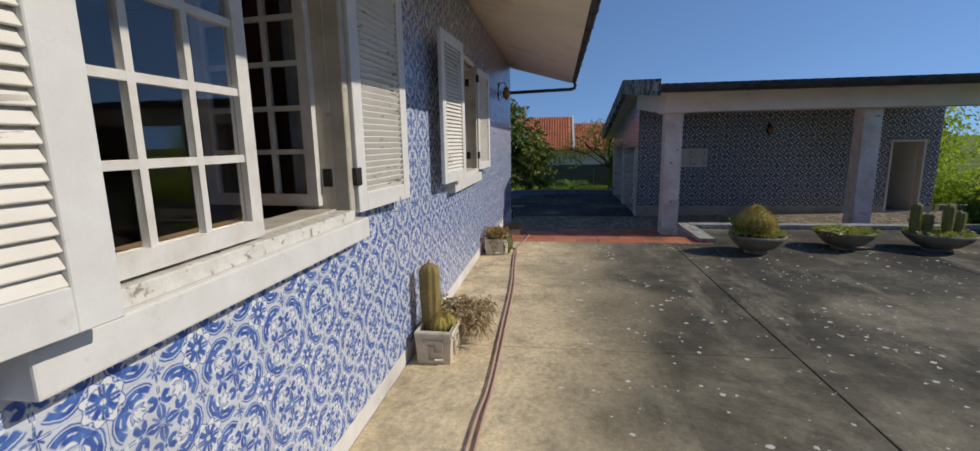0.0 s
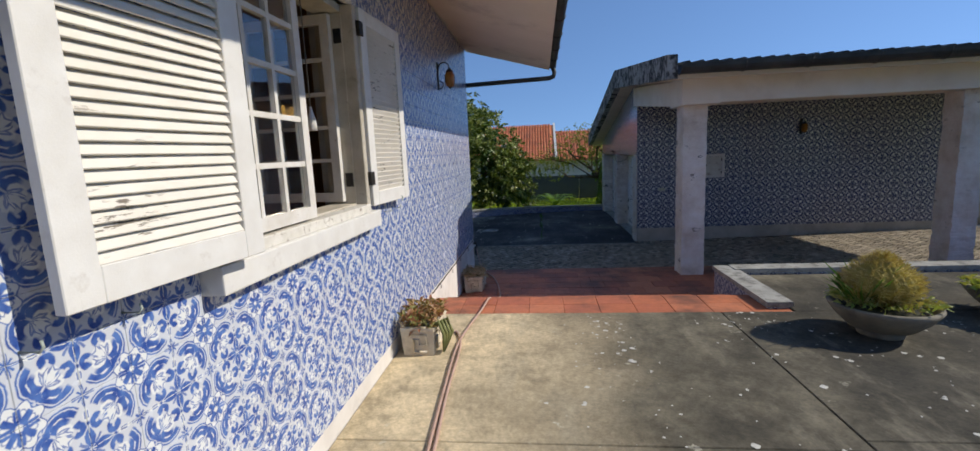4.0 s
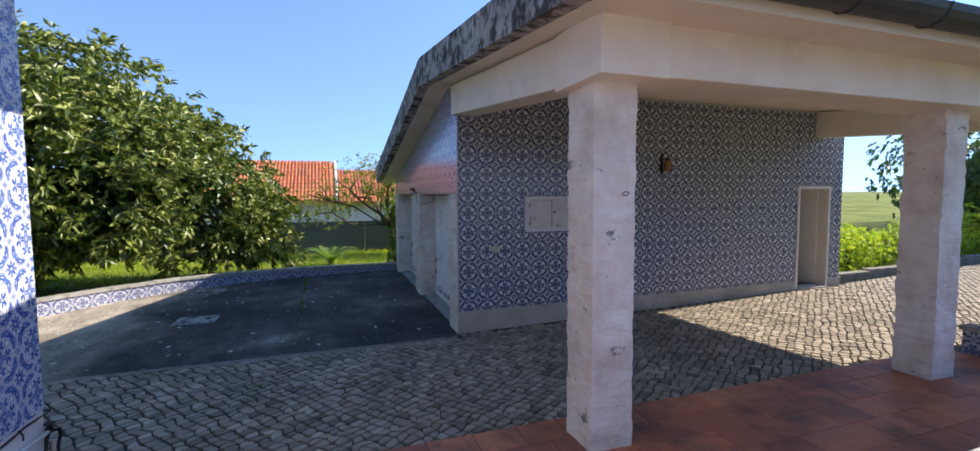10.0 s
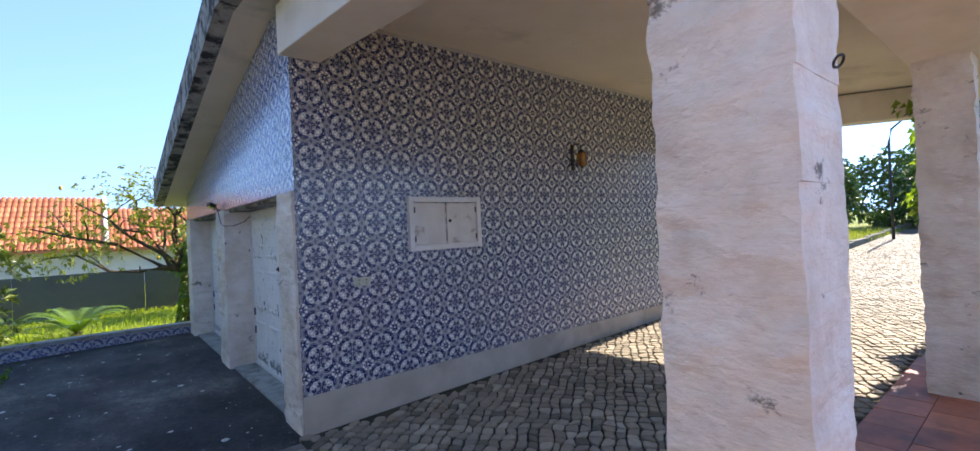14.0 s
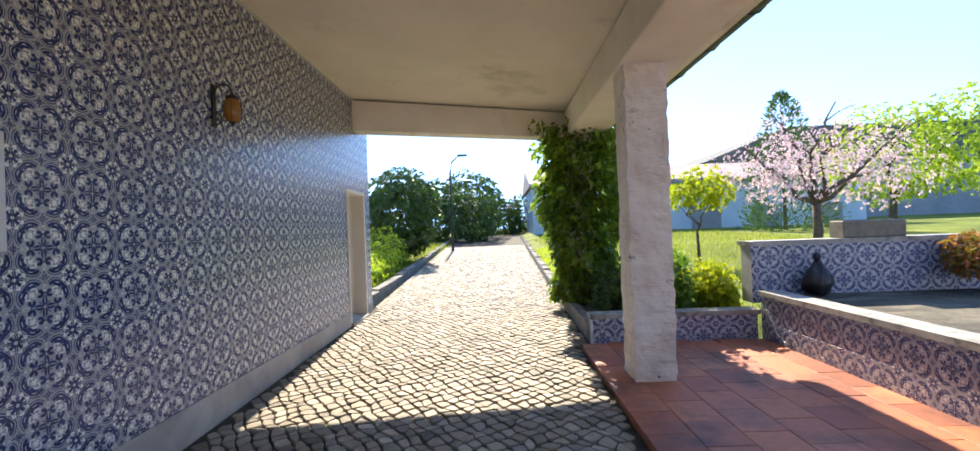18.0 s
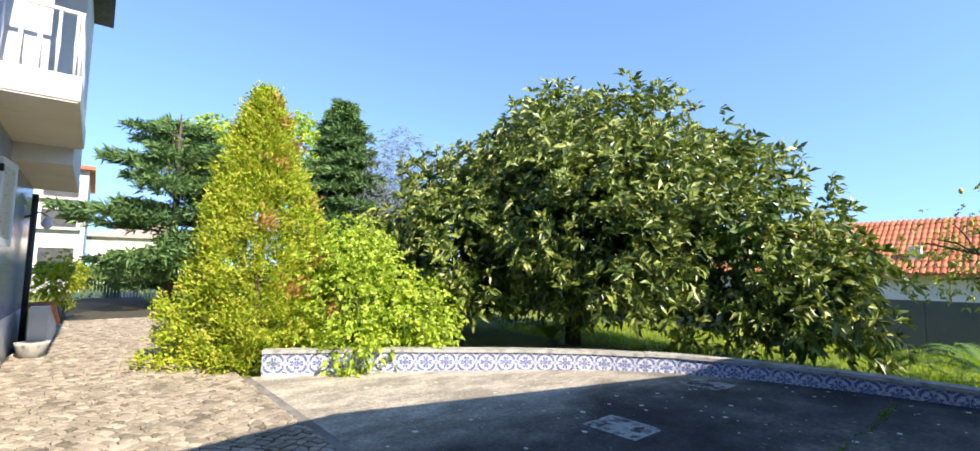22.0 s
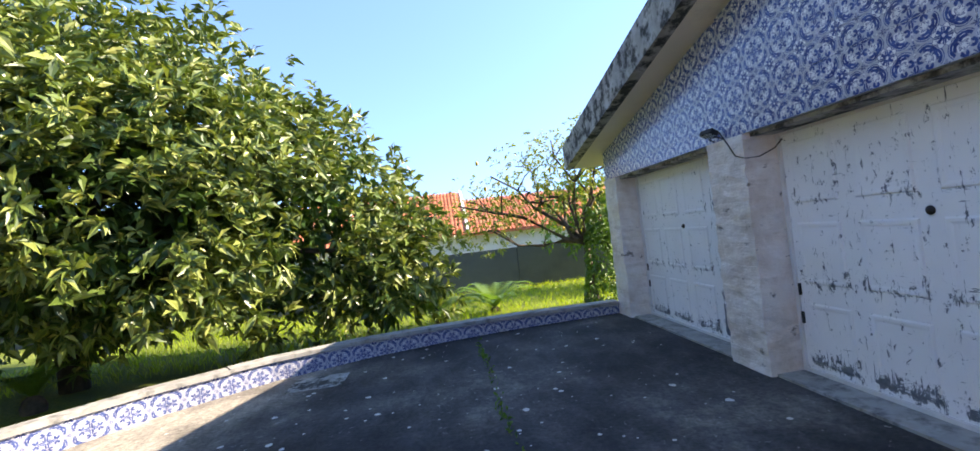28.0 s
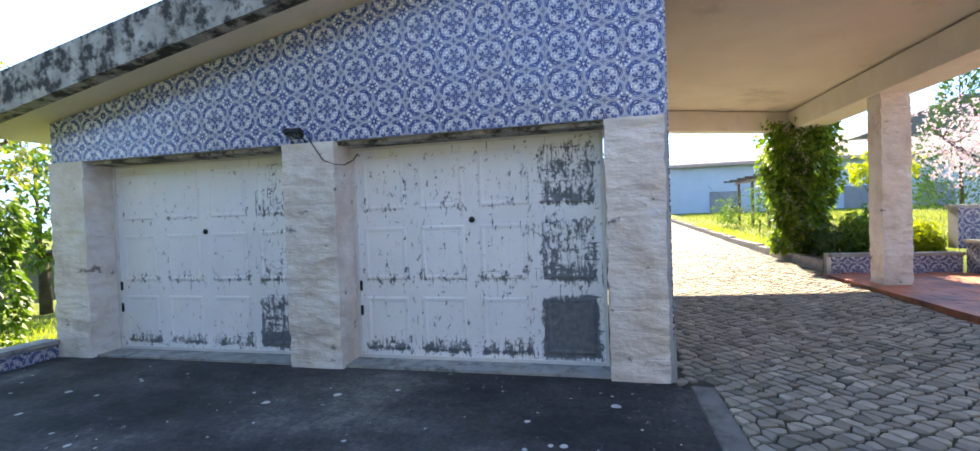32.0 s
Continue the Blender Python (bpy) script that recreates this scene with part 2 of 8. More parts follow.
    scroll = any_of(both(under(calc(nt, "SUBTRACT", ring_d, bold), 0.0), open_side), heavy)
    vein = both(band(ro, 0.178, 0.005), open_side)
    crescent = both(band(ro, 0.124, 0.007), band(q, 0.085, 0.06), under(s, 0.32))
    inside = any_of(under(ro, 0.075), both(under(q, 0.045), band(s, 0.40, 0.08)))
    spoke = calc(nt, "ARCTAN2", q, calc(nt, "SUBTRACT", s, 0.30))
    palm_r = hyp(calc(nt, "SUBTRACT", s, 0.395), q)
    palm_e = calc(nt, "ADD", palm_r, calc(nt, "MULTIPLY", calc(nt, "COSINE", calc(nt, "MULTIPLY", spoke, 11.0)), 0.018))
    lobes = under(palm_e, 0.070, 0.008)
    palm_line = both(any_of(band(palm_e, 0.076, 0.009), both(lobes, under(calc(nt, "COSINE", calc(nt, "MULTIPLY", spoke, 11.0)), -0.70, 0.1), off(under(palm_r, 0.035)))), off(heavy))
    bud = under(calc(nt, "ADD", calc(nt, "ABSOLUTE", calc(nt, "SUBTRACT", s, 0.235)), calc(nt, "MULTIPLY", q, 0.8)), 0.040)
    hook = under(hyp(calc(nt, "SUBTRACT", s, 0.262), calc(nt, "SUBTRACT", q, 0.055)), 0.030)
    rk = hyp(calc(nt, "SUBTRACT", s, 0.487), calc(nt, "SUBTRACT", q, 0.098))
    curl = both(band(rk, 0.042, 0.027), off(both(under(q, 0.10, 0.01), under(s, 0.48))))
    knob = under(hyp(calc(nt, "SUBTRACT", s, 0.465), calc(nt, "SUBTRACT", q, 0.135)), 0.034)
    # oval links across the tile edges
    link = under(calc(nt, "ADD", calc(nt, "POWER", calc(nt, "DIVIDE", blo, 0.030), 2.0), calc(nt, "POWER", calc(nt, "DIVIDE", calc(nt, "SUBTRACT", bhi, 0.32), 0.062), 2.0)), 1.0, 0.12)
    link_core = both(band(blo, 0.014, 0.006), band(bhi, 0.32, 0.036))
    dot = under(hyp(blo, calc(nt, "SUBTRACT", bhi, 0.235)), 0.016)
    # pointed flowers and stars
    arm = calc(nt, "MULTIPLY", calc(nt, "SINE", calc(nt, "MULTIPLY", calc(nt, "MINIMUM", calc(nt, "DIVIDE", bhi, 0.21), 1.0), 3.1416)), 0.050)
    cross = both(under(calc(nt, "SUBTRACT", blo, arm), 0.0), off(under(blo, 0.005, 0.003)), under(rb, 0.21))
    cross_ring = band(rb, 0.05, 0.009)
    cross2 = both(under(rb, 0.14), under(calc(nt, "SUBTRACT", bhi, blo), 0.018), off(under(rb, 0.06)))
    mx, my = calc(nt, "SUBTRACT", 0.5, hi), lo
    rm = hyp(mx, my)
    star = both(any_of(both(under(calc(nt, "MINIMUM", mx, my), 0.013), under(rm, 0.10)), both(under(calc(nt, "ABSOLUTE", calc(nt, "SUBTRACT", mx, my)), 0.013), under(rm, 0.065))), off(under(calc(nt, "MINIMUM", mx, my), 0.004, 0.002)))
    bright = any_of(rosette, both(inside, off(any_of(hook, heavy))), crescent, vein, link, both(under(rb, 0.2), under(blo, 0.006)))
    dark = any_of(both(rosette, any_of(strokes, hub)), both(scroll, off(any_of(vein, crescent)), off(rosette)), bud, hook, both(curl, off(link)), knob, both(link_core, link), dot, cross, cross_ring, both(star, off(scroll)), both(band(petal_r, 0.184, 0.006), off(inside)))
    faint = any_of(both(palm_line, inside), cross2, both(rosette, band(petal_r, 0.115, 0.006)))
    soft_lobes = both(lobes, inside)
    tint = ramp_of(nt, noise_of(nt, 3.0, 3), [(0.35, white), (0.7, tuple(w * 0.92 for w in white))])
    shade_of_blue = mixed(nt, ramp_of(nt, noise_of(nt, 24.0, 3), [(0.35, grey(0)), (0.65, grey(1))]), blue, blue2)
    wash = mixed(nt, pale, shade_of_blue, tint)
    col = mixed(nt, any_of(bright, soft_lobes), wash, tint)
    col = mixed(nt, calc(nt, "MULTIPLY", faint, 0.8), col, shade_of_blue)
    col = mixed(nt, dark, col, shade_of_blue)
    grime = ramp_of(nt, noise_of(nt, 1.7, 8, 0.7), [(0.55, grey(0)), (0.85, grey(0.35))])
    col = mixed(nt, grime, col, (0.2, 0.19, 0.17))
    nt.links.new(col, b.inputs["Base Color"])
    nt.links.new(calc(nt, "MULTIPLY_ADD", noise_of(nt, 9.0, 4), 0.18, rough - 0.06), b.inputs["Roughness"])
    bumped(nt, b, noise_of(nt, 14.0, 3), 0.05, 0.01)
    return m


M_AZ_HOUSE = azulejo("tile_glaze_house", "y", 2.19, 3.887, 0.22, (0.03, 0.075, 0.30), (0.09, 0.18, 0.46), (0.72, 0.74, 0.74), 0.78, 0.042, 0.335)
M_AZ_NORTH = azulejo("tile_glaze_north", "x", 2.133, -1.13, 0.16, (0.022, 0.05, 0.25), (0.07, 0.14, 0.40), (0.72, 0.74, 0.77), 0.66, 0.034, 0.32)
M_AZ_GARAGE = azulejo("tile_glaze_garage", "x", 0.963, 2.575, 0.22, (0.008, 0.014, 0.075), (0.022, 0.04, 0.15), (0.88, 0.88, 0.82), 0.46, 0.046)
M_AZ_GABLE = azulejo("tile_glaze_gable", "y", 2.77, 11.21, 0.16, (0.014, 0.032, 0.16), (0.045, 0.10, 0.31), (0.80, 0.82, 0.85), 0.58, 0.042, 0.318)
M_AZ_LOW_X = azulejo("tile_glaze_low_x", "x", 1.10, 2.6, 0.3, (0.014, 0.03, 0.12), (0.04, 0.075, 0.23), (0.64, 0.67, 0.68), 0.58, 0.036)
M_AZ_LOW_Y = azulejo("tile_glaze_low_y", "y", 1.10, 3.9, 0.3, (0.014, 0.03, 0.12), (0.04, 0.075, 0.23), (0.64, 0.67, 0.68), 0.58, 0.036)
M_AZ_CURVE = azulejo("tile_glaze_curve", "uv", 0.0, 0.0, 0.3, (0.02, 0.04, 0.16), (0.06, 0.10, 0.27), (0.66, 0.66, 0.66), 0.62, 0.036)
M_JAMB = worn("grimy_jamb_paint", (0.40, 0.355, 0.28), (0.55, 0.505, 0.42), 7.0, 0.7, (0.13, 0.10, 0.07), 0.7, 9.0, 0.4, 70, lo=0.61, hi=0.72)
M_SILLW = worn("worn_sill_paint", (0.60, 0.57, 0.50), (0.74, 0.71, 0.65), 14.0, 0.7, (0.24, 0.19, 0.14), 0.85, 22.0, 0.6, 50, lo=0.57, hi=0.63)
M_GROUT = worn("grout", (0.40, 0.405, 0.42), (0.52, 0.525, 0.54), 9, 0.9)
M_PLASTER = worn("cream_plaster", (0.75, 0.68, 0.57), (0.83, 0.78, 0.69), 2.2, 0.9, (0.22, 0.18, 0.13), 0.45, 0.9, 0.15, 90, lo=0.55, hi=0.85)
M_SOFFIT = worn("soffit_paint", (0.72, 0.65, 0.53), (0.81, 0.74, 0.62), 1.2, 0.85, (0.2, 0.16, 0.11), 0.65, 0.9, 0.12, 70, lo=0.58, hi=0.80)
M_PLINTH = worn("plinth_render", (0.62, 0.58, 0.53), (0.76, 0.73, 0.68), 3.0, 0.92, (0.25, 0.23, 0.2), 0.6, 1.3, 0.5, 30, lo=0.52, hi=0.8)
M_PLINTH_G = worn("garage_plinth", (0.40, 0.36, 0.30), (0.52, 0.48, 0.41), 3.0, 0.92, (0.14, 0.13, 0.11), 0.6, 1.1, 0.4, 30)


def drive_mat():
    """Old concrete: black algae and tan wear in patches, pale speckle, and sunlight painted tan on the west side."""
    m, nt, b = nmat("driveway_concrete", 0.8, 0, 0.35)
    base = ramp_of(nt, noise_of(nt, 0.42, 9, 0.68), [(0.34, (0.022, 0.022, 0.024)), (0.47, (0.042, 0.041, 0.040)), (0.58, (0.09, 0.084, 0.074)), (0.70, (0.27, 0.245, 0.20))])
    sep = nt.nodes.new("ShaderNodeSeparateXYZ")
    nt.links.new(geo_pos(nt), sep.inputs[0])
    # stands in for sunlight beyond the garage's shadow: lighter tan towards -x
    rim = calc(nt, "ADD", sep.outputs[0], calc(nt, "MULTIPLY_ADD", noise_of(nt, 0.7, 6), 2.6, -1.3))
    sunlit_part = nt.nodes.new("ShaderNodeMapRange")
    sunlit_part.inputs[1].default_value, sunlit_part.inputs[2].default_value = -3.4, -1.7
    sunlit_part.inputs[3].default_value, sunlit_part.inputs[4].default_value = 0.85, 0.0
    nt.links.new(rim, sunlit_part.inputs[0])
    base = mixed(nt, sunlit_part.outputs[0], base, (0.45, 0.40, 0.315))
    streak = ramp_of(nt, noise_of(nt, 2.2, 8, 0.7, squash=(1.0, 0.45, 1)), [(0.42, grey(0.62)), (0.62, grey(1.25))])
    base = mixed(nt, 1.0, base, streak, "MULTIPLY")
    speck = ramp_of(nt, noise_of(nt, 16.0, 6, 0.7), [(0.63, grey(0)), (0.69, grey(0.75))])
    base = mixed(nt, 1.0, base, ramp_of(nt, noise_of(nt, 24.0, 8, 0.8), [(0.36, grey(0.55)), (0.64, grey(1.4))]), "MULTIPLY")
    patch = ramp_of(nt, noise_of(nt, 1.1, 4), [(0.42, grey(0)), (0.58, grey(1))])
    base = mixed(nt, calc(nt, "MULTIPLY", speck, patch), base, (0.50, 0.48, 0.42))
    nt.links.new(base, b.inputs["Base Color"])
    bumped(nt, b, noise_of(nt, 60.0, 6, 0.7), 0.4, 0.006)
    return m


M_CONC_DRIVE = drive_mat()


def slat_mat():
    """Cream paint on thin boards, split and lifted along the grain."""
    m, nt, b = nmat("cracked_slat_paint", 0.6, 0, 0.4)
    base = ramp_of(nt, noise_of(nt, 5.0, 5), [(0.3, (0.68, 0.64, 0.56)), (0.7, (0.77, 0.73, 0.66))])
    split = ramp_of(nt, noise_of(nt, 10.0, 8, 0.7, squash=(1, 0.35, 3.0)), [(0.592, grey(0)), (0.607, grey(0.9))])
    some = ramp_of(nt, noise_of(nt, 1.6, 3), [(0.42, grey(0.0)), (0.55, grey(1))])
    cut = calc(nt, "MULTIPLY", split, some)
    nt.links.new(mixed(nt, cut, base, (0.13, 0.10, 0.07)), b.inputs["Base Color"])
    bumped(nt, b, cut, 0.5, -0.003)
    return m


M_SLAT = slat_mat()
M_CONC_DARK = worn("lichen_concrete", (0.24, 0.235, 0.21), (0.46, 0.45, 0.41), 5.0, 0.95, (0.025, 0.025, 0.022), 0.92, 5.5, 0.7, 26, lo=0.46, hi=0.57)
M_CAP = worn("wall_coping", (0.27, 0.265, 0.235), (0.42, 0.41, 0.37), 5.0, 0.92, (0.06, 0.06, 0.055), 0.8, 7.0, 0.5, 50, lo=0.5, hi=0.7)
M_KERB = worn("kerb_stone", (0.15, 0.14, 0.12), (0.25, 0.23, 0.20), 5.0, 0.95, (0.05, 0.05, 0.035), 0.8, 6.0, 0.6, 40)
M_WHITE = worn("white_paint", (0.66, 0.64, 0.6), (0.74, 0.73, 0.7), 8.0, 0.45, (0.36, 0.3, 0.24), 0.35, 14.0, 0.15, 120, lo=0.6, hi=0.74)
M_FLAKED = worn("flaked_white_paint", (0.6, 0.56, 0.5), (0.72, 0.7, 0.66), 10.0, 0.65, (0.24, 0.19, 0.14), 0.8, 26.0, 0.4, 80, lo=0.665, hi=0.70)
M_IRON = worn("dark_iron", (0.02, 0.02, 0.02), (0.05, 0.045, 0.04), 12, 0.6, metal=0.6)
M_GUTTER = worn("dark_gutter", (0.025, 0.028, 0.03), (0.06, 0.065, 0.065), 3, 0.5, (0.12, 0.12, 0.1), 0.4, 5)
M_PIPE = worn("grey_green_pipe", (0.38, 0.43, 0.38), (0.48, 0.53, 0.46), 4, 0.6, (0.05, 0.06, 0.05), 0.5, 3)
M_WOOD = worn("varnished_wood", (0.20, 0.09, 0.035), (0.30, 0.15, 0.06), 5, 0.45)
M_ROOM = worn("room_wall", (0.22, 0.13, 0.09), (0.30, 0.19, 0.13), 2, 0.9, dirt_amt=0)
M_ROOF_DARK = worn("dark_roof_tile", (0.05, 0.052, 0.05), (0.10, 0.10, 0.095), 4, 0.85, (0.2, 0.19, 0.16), 0.5, 8, vary=0.4)


def glass_mat():
    m, nt, b = nmat("window_glass", 0.02, 0.0, 0.8)
    b.inputs["Base Color"].default_value = (0.9, 0.93, 0.95, 1)
    b.inputs["Transmission Weight"].default_value = 1.0
    b.inputs["IOR"].default_value = 1.5
    return m


M_GLASS = glass_mat()


def stone_mat():
    """Split-faced cream limestone: veined, pitted, dirt at the foot of some blocks."""
    m, nt, b = nmat("split_limestone", 0.85, 0, 0.35)
    base = ramp_of(nt, noise_of(nt, 3.2, 6, 0.6), [(0.3, (0.62, 0.53, 0.44)), (0.5, (0.76, 0.69, 0.61)), (0.72, (0.85, 0.81, 0.75))])
    vein = ramp_of(nt, noise_of(nt, 5.0, 9, 0.72, squash=(1, 1, 2.6)), [(0.47, grey(0)), (0.5, grey(0.8)), (0.53, grey(0))])
    base = mixed(nt, calc(nt, "MULTIPLY", vein, 0.14), base, (0.34, 0.24, 0.16))
    spots = ramp_of(nt, noise_of(nt, 3.6, 9, 0.72, squash=(1, 1, 1.5)), [(0.61, grey(0)), (0.66, grey(0.85))])
    base = mixed(nt, spots, base, (0.12, 0.10, 0.08))
    nt.links.new(base, b.inputs["Base Color"])
    h = calc(nt, "ADD", noise_of(nt, 5.0, 6, 0.55, squash=(1, 1, 2.4)), calc(nt, "MULTIPLY", noise_of(nt, 24.0, 4), 0.25))
    bumped(nt, b, h, 0.8, 0.04)
    return m


M_STONE = stone_mat()


def patio_mat():
    m, nt, b = nmat("weathered_concrete", 0.9, 0, 0.35)
    base = ramp_of(nt, noise_of(nt, 0.55, 7, 0.62), [(0.36, (0.032, 0.030, 0.026)), (0.48, (0.07, 0.064, 0.052)), (0.58, (0.125, 0.113, 0.09)), (0.72, (0.24, 0.215, 0.17))])
    sep = nt.nodes.new("ShaderNodeSeparateXYZ")
    nt.links.new(geo_pos(nt), sep.inputs[0])
    edge = calc(nt, "ADD", sep.outputs[0], calc(nt, "MULTIPLY_ADD", noise_of(nt, 0.8, 5), 2.4, -1.2))
    pale = nt.nodes.new("ShaderNodeMapRange")
    pale.inputs[1].default_value, pale.inputs[2].default_value = -0.3, 1.15
    pale.inputs[3].default_value, pale.inputs[4].default_value = 0.95, 0.0
    nt.links.new(edge, pale.inputs[0])
    base = mixed(nt, pale.outputs[0], base, (0.60, 0.50, 0.36))
    mottle = ramp_of(nt, noise_of(nt, 3.2, 8, 0.72), [(0.35, grey(0.62)), (0.5, grey(1.0)), (0.68, grey(1.35))])
    base = mixed(nt, 1.0, base, mottle, "MULTIPLY")
    scrape = ramp_of(nt, noise_of(nt, 1.3, 9, 0.7, squash=(1.6, 0.5, 1)), [(0.53, grey(0)), (0.72, grey(0.62))])
    base = mixed(nt, scrape, base, (0.34, 0.31, 0.255))
    base = mixed(nt, 1.0, base, ramp_of(nt, noise_of(nt, 26.0, 8, 0.8), [(0.36, grey(0.78)), (0.64, grey(1.25))]), "MULTIPLY")
    lichen = ramp_of(nt, noise_of(nt, 9.0, 5, 0.6), [(0.66, grey(0)), (0.70, grey(0.75))])
    patch = ramp_of(nt, noise_of(nt, 0.9, 3), [(0.45, grey(0)), (0.6, grey(1))])
    base = mixed(nt, calc(nt, "MULTIPLY", lichen, patch), base, (0.55, 0.53, 0.47))
    base = mixed(nt, 1.0, base, (1.03, 1.0, 0.88), "MULTIPLY")
    nt.links.new(base, b.inputs["Base Color"])
    bumped(nt, b, noise_of(nt, 55.0, 6, 0.7), 0.35, 0.006)
    return m


M_CONC = patio_mat()


def piece_mat(name, cols, rough, stain, stain_amt, island, bump=0.4, bump_scale=40.0, stain_scale=1.2, lo=0.5, hi=0.72):
    """Separate pieces, each of its own tone."""
    m, nt, b = nmat(name, rough, 0, 0.4)
    pick = ramp_of(nt, per_object(nt, island), [(i / max(1, len(cols) - 1), c) for i, c in enumerate(cols)])
    grain = calc(nt, "MULTIPLY_ADD", noise_of(nt, 16.0, 5), 0.5, 0.75)
    base = mixed(nt, 1.0, pick, grain, "MULTIPLY")
    f = ramp_of(nt, noise_of(nt, stain_scale, 7, 0.66), [(lo, grey(0)), (hi, grey(stain_amt))])
    base = mixed(nt, f, base, stain)
    nt.links.new(base, b.inputs["Base Color"])
    bumped(nt, b, noise_of(nt, bump_scale, 5, 0.65), bump, 0.008)
    return m


REDS = [(0.37, 0.11, 0.06), (0.56, 0.185, 0.085), (0.45, 0.14, 0.075), (0.61, 0.225, 0.11)]
M_RED = piece_mat("red_clay_tile", REDS, 0.6, (0.075, 0.05, 0.042), 0.78, False, 0.2, 50, 1.3, 0.44, 0.64)
STONES = [(0.145, 0.122, 0.09), (0.365, 0.305, 0.225), (0.245, 0.207, 0.155), (0.46, 0.39, 0.295)]
M_COB = piece_mat("granite_sett", STONES, 0.78, (0.10, 0.095, 0.065), 0.5, False, 0.6, 45)
M_COB_I = piece_mat("granite_setts", STONES, 0.78, (0.10, 0.095, 0.065), 0.5, True, 0.6, 45)
M_SAND = worn("joint_earth", (0.03, 0.028, 0.02), (0.075, 0.066, 0.045), 8, 0.95, (0.05, 0.09, 0.02), 0.5, 3.0, 0.5, 60)
M_ROOF_RED = piece_mat("red_roof_tile", [(0.50, 0.145, 0.06), (0.58, 0.20, 0.09), (0.44, 0.12, 0.055)], 0.8, (0.2, 0.1, 0.07), 0.5, True, 0.3, 20, 0.8)


def earth_mat():
    m, nt, b = nmat("grass_ground", 0.95, 0, 0.2)
    base = ramp_of(nt, noise_of(nt, 0.35, 6), [(0.35, (0.10, 0.135, 0.02)), (0.55, (0.18, 0.225, 0.03)), (0.75, (0.27, 0.285, 0.06))])
    fine = ramp_of(nt, noise_of(nt, 30, 4), [(0.3, grey(0.55)), (0.7, grey(1.25))])
    nt.links.new(mixed(nt, 1.0, base, fine, "MULTIPLY"), b.inputs["Base Color"])
    bumped(nt, b, noise_of(nt, 45, 5), 0.8, 0.03)
    return m


M_GRASS = earth_mat()


def leaf_mat(name, cols, rough=0.4, spec=0.5, trans=0.25, glow=(1.5, 1.6, 0.6)):
    m, nt, b = nmat(name, rough, 0, spec)
    col = ramp_of(nt, per_object(nt, True), [(i / max(1, len(cols) - 1), c) for i, c in enumerate(cols)])
    nt.links.new(col, b.inputs["Base Color"])
    t = nt.nodes.new("ShaderNodeBsdfTranslucent")
    bright = mixed(nt, 1.0, col, glow, "MULTIPLY")
    nt.links.new(bright, t.inputs[0])
    mx = nt.nodes.new("ShaderNodeMixShader")
    mx.inputs[0].default_value = trans
    nt.links.new(b.outputs[0], mx.inputs[1])
    nt.links.new(t.outputs[0], mx.inputs[2])
    nt.links.new(mx.outputs[0], nt.nodes["Material Output"].inputs[0])
    return m


M_BARK = worn("bark", (0.06, 0.045, 0.03), (0.14, 0.11, 0.08), 9, 0.95, (0.03, 0.03, 0.02), 0.5, 5, 0.9, 30)


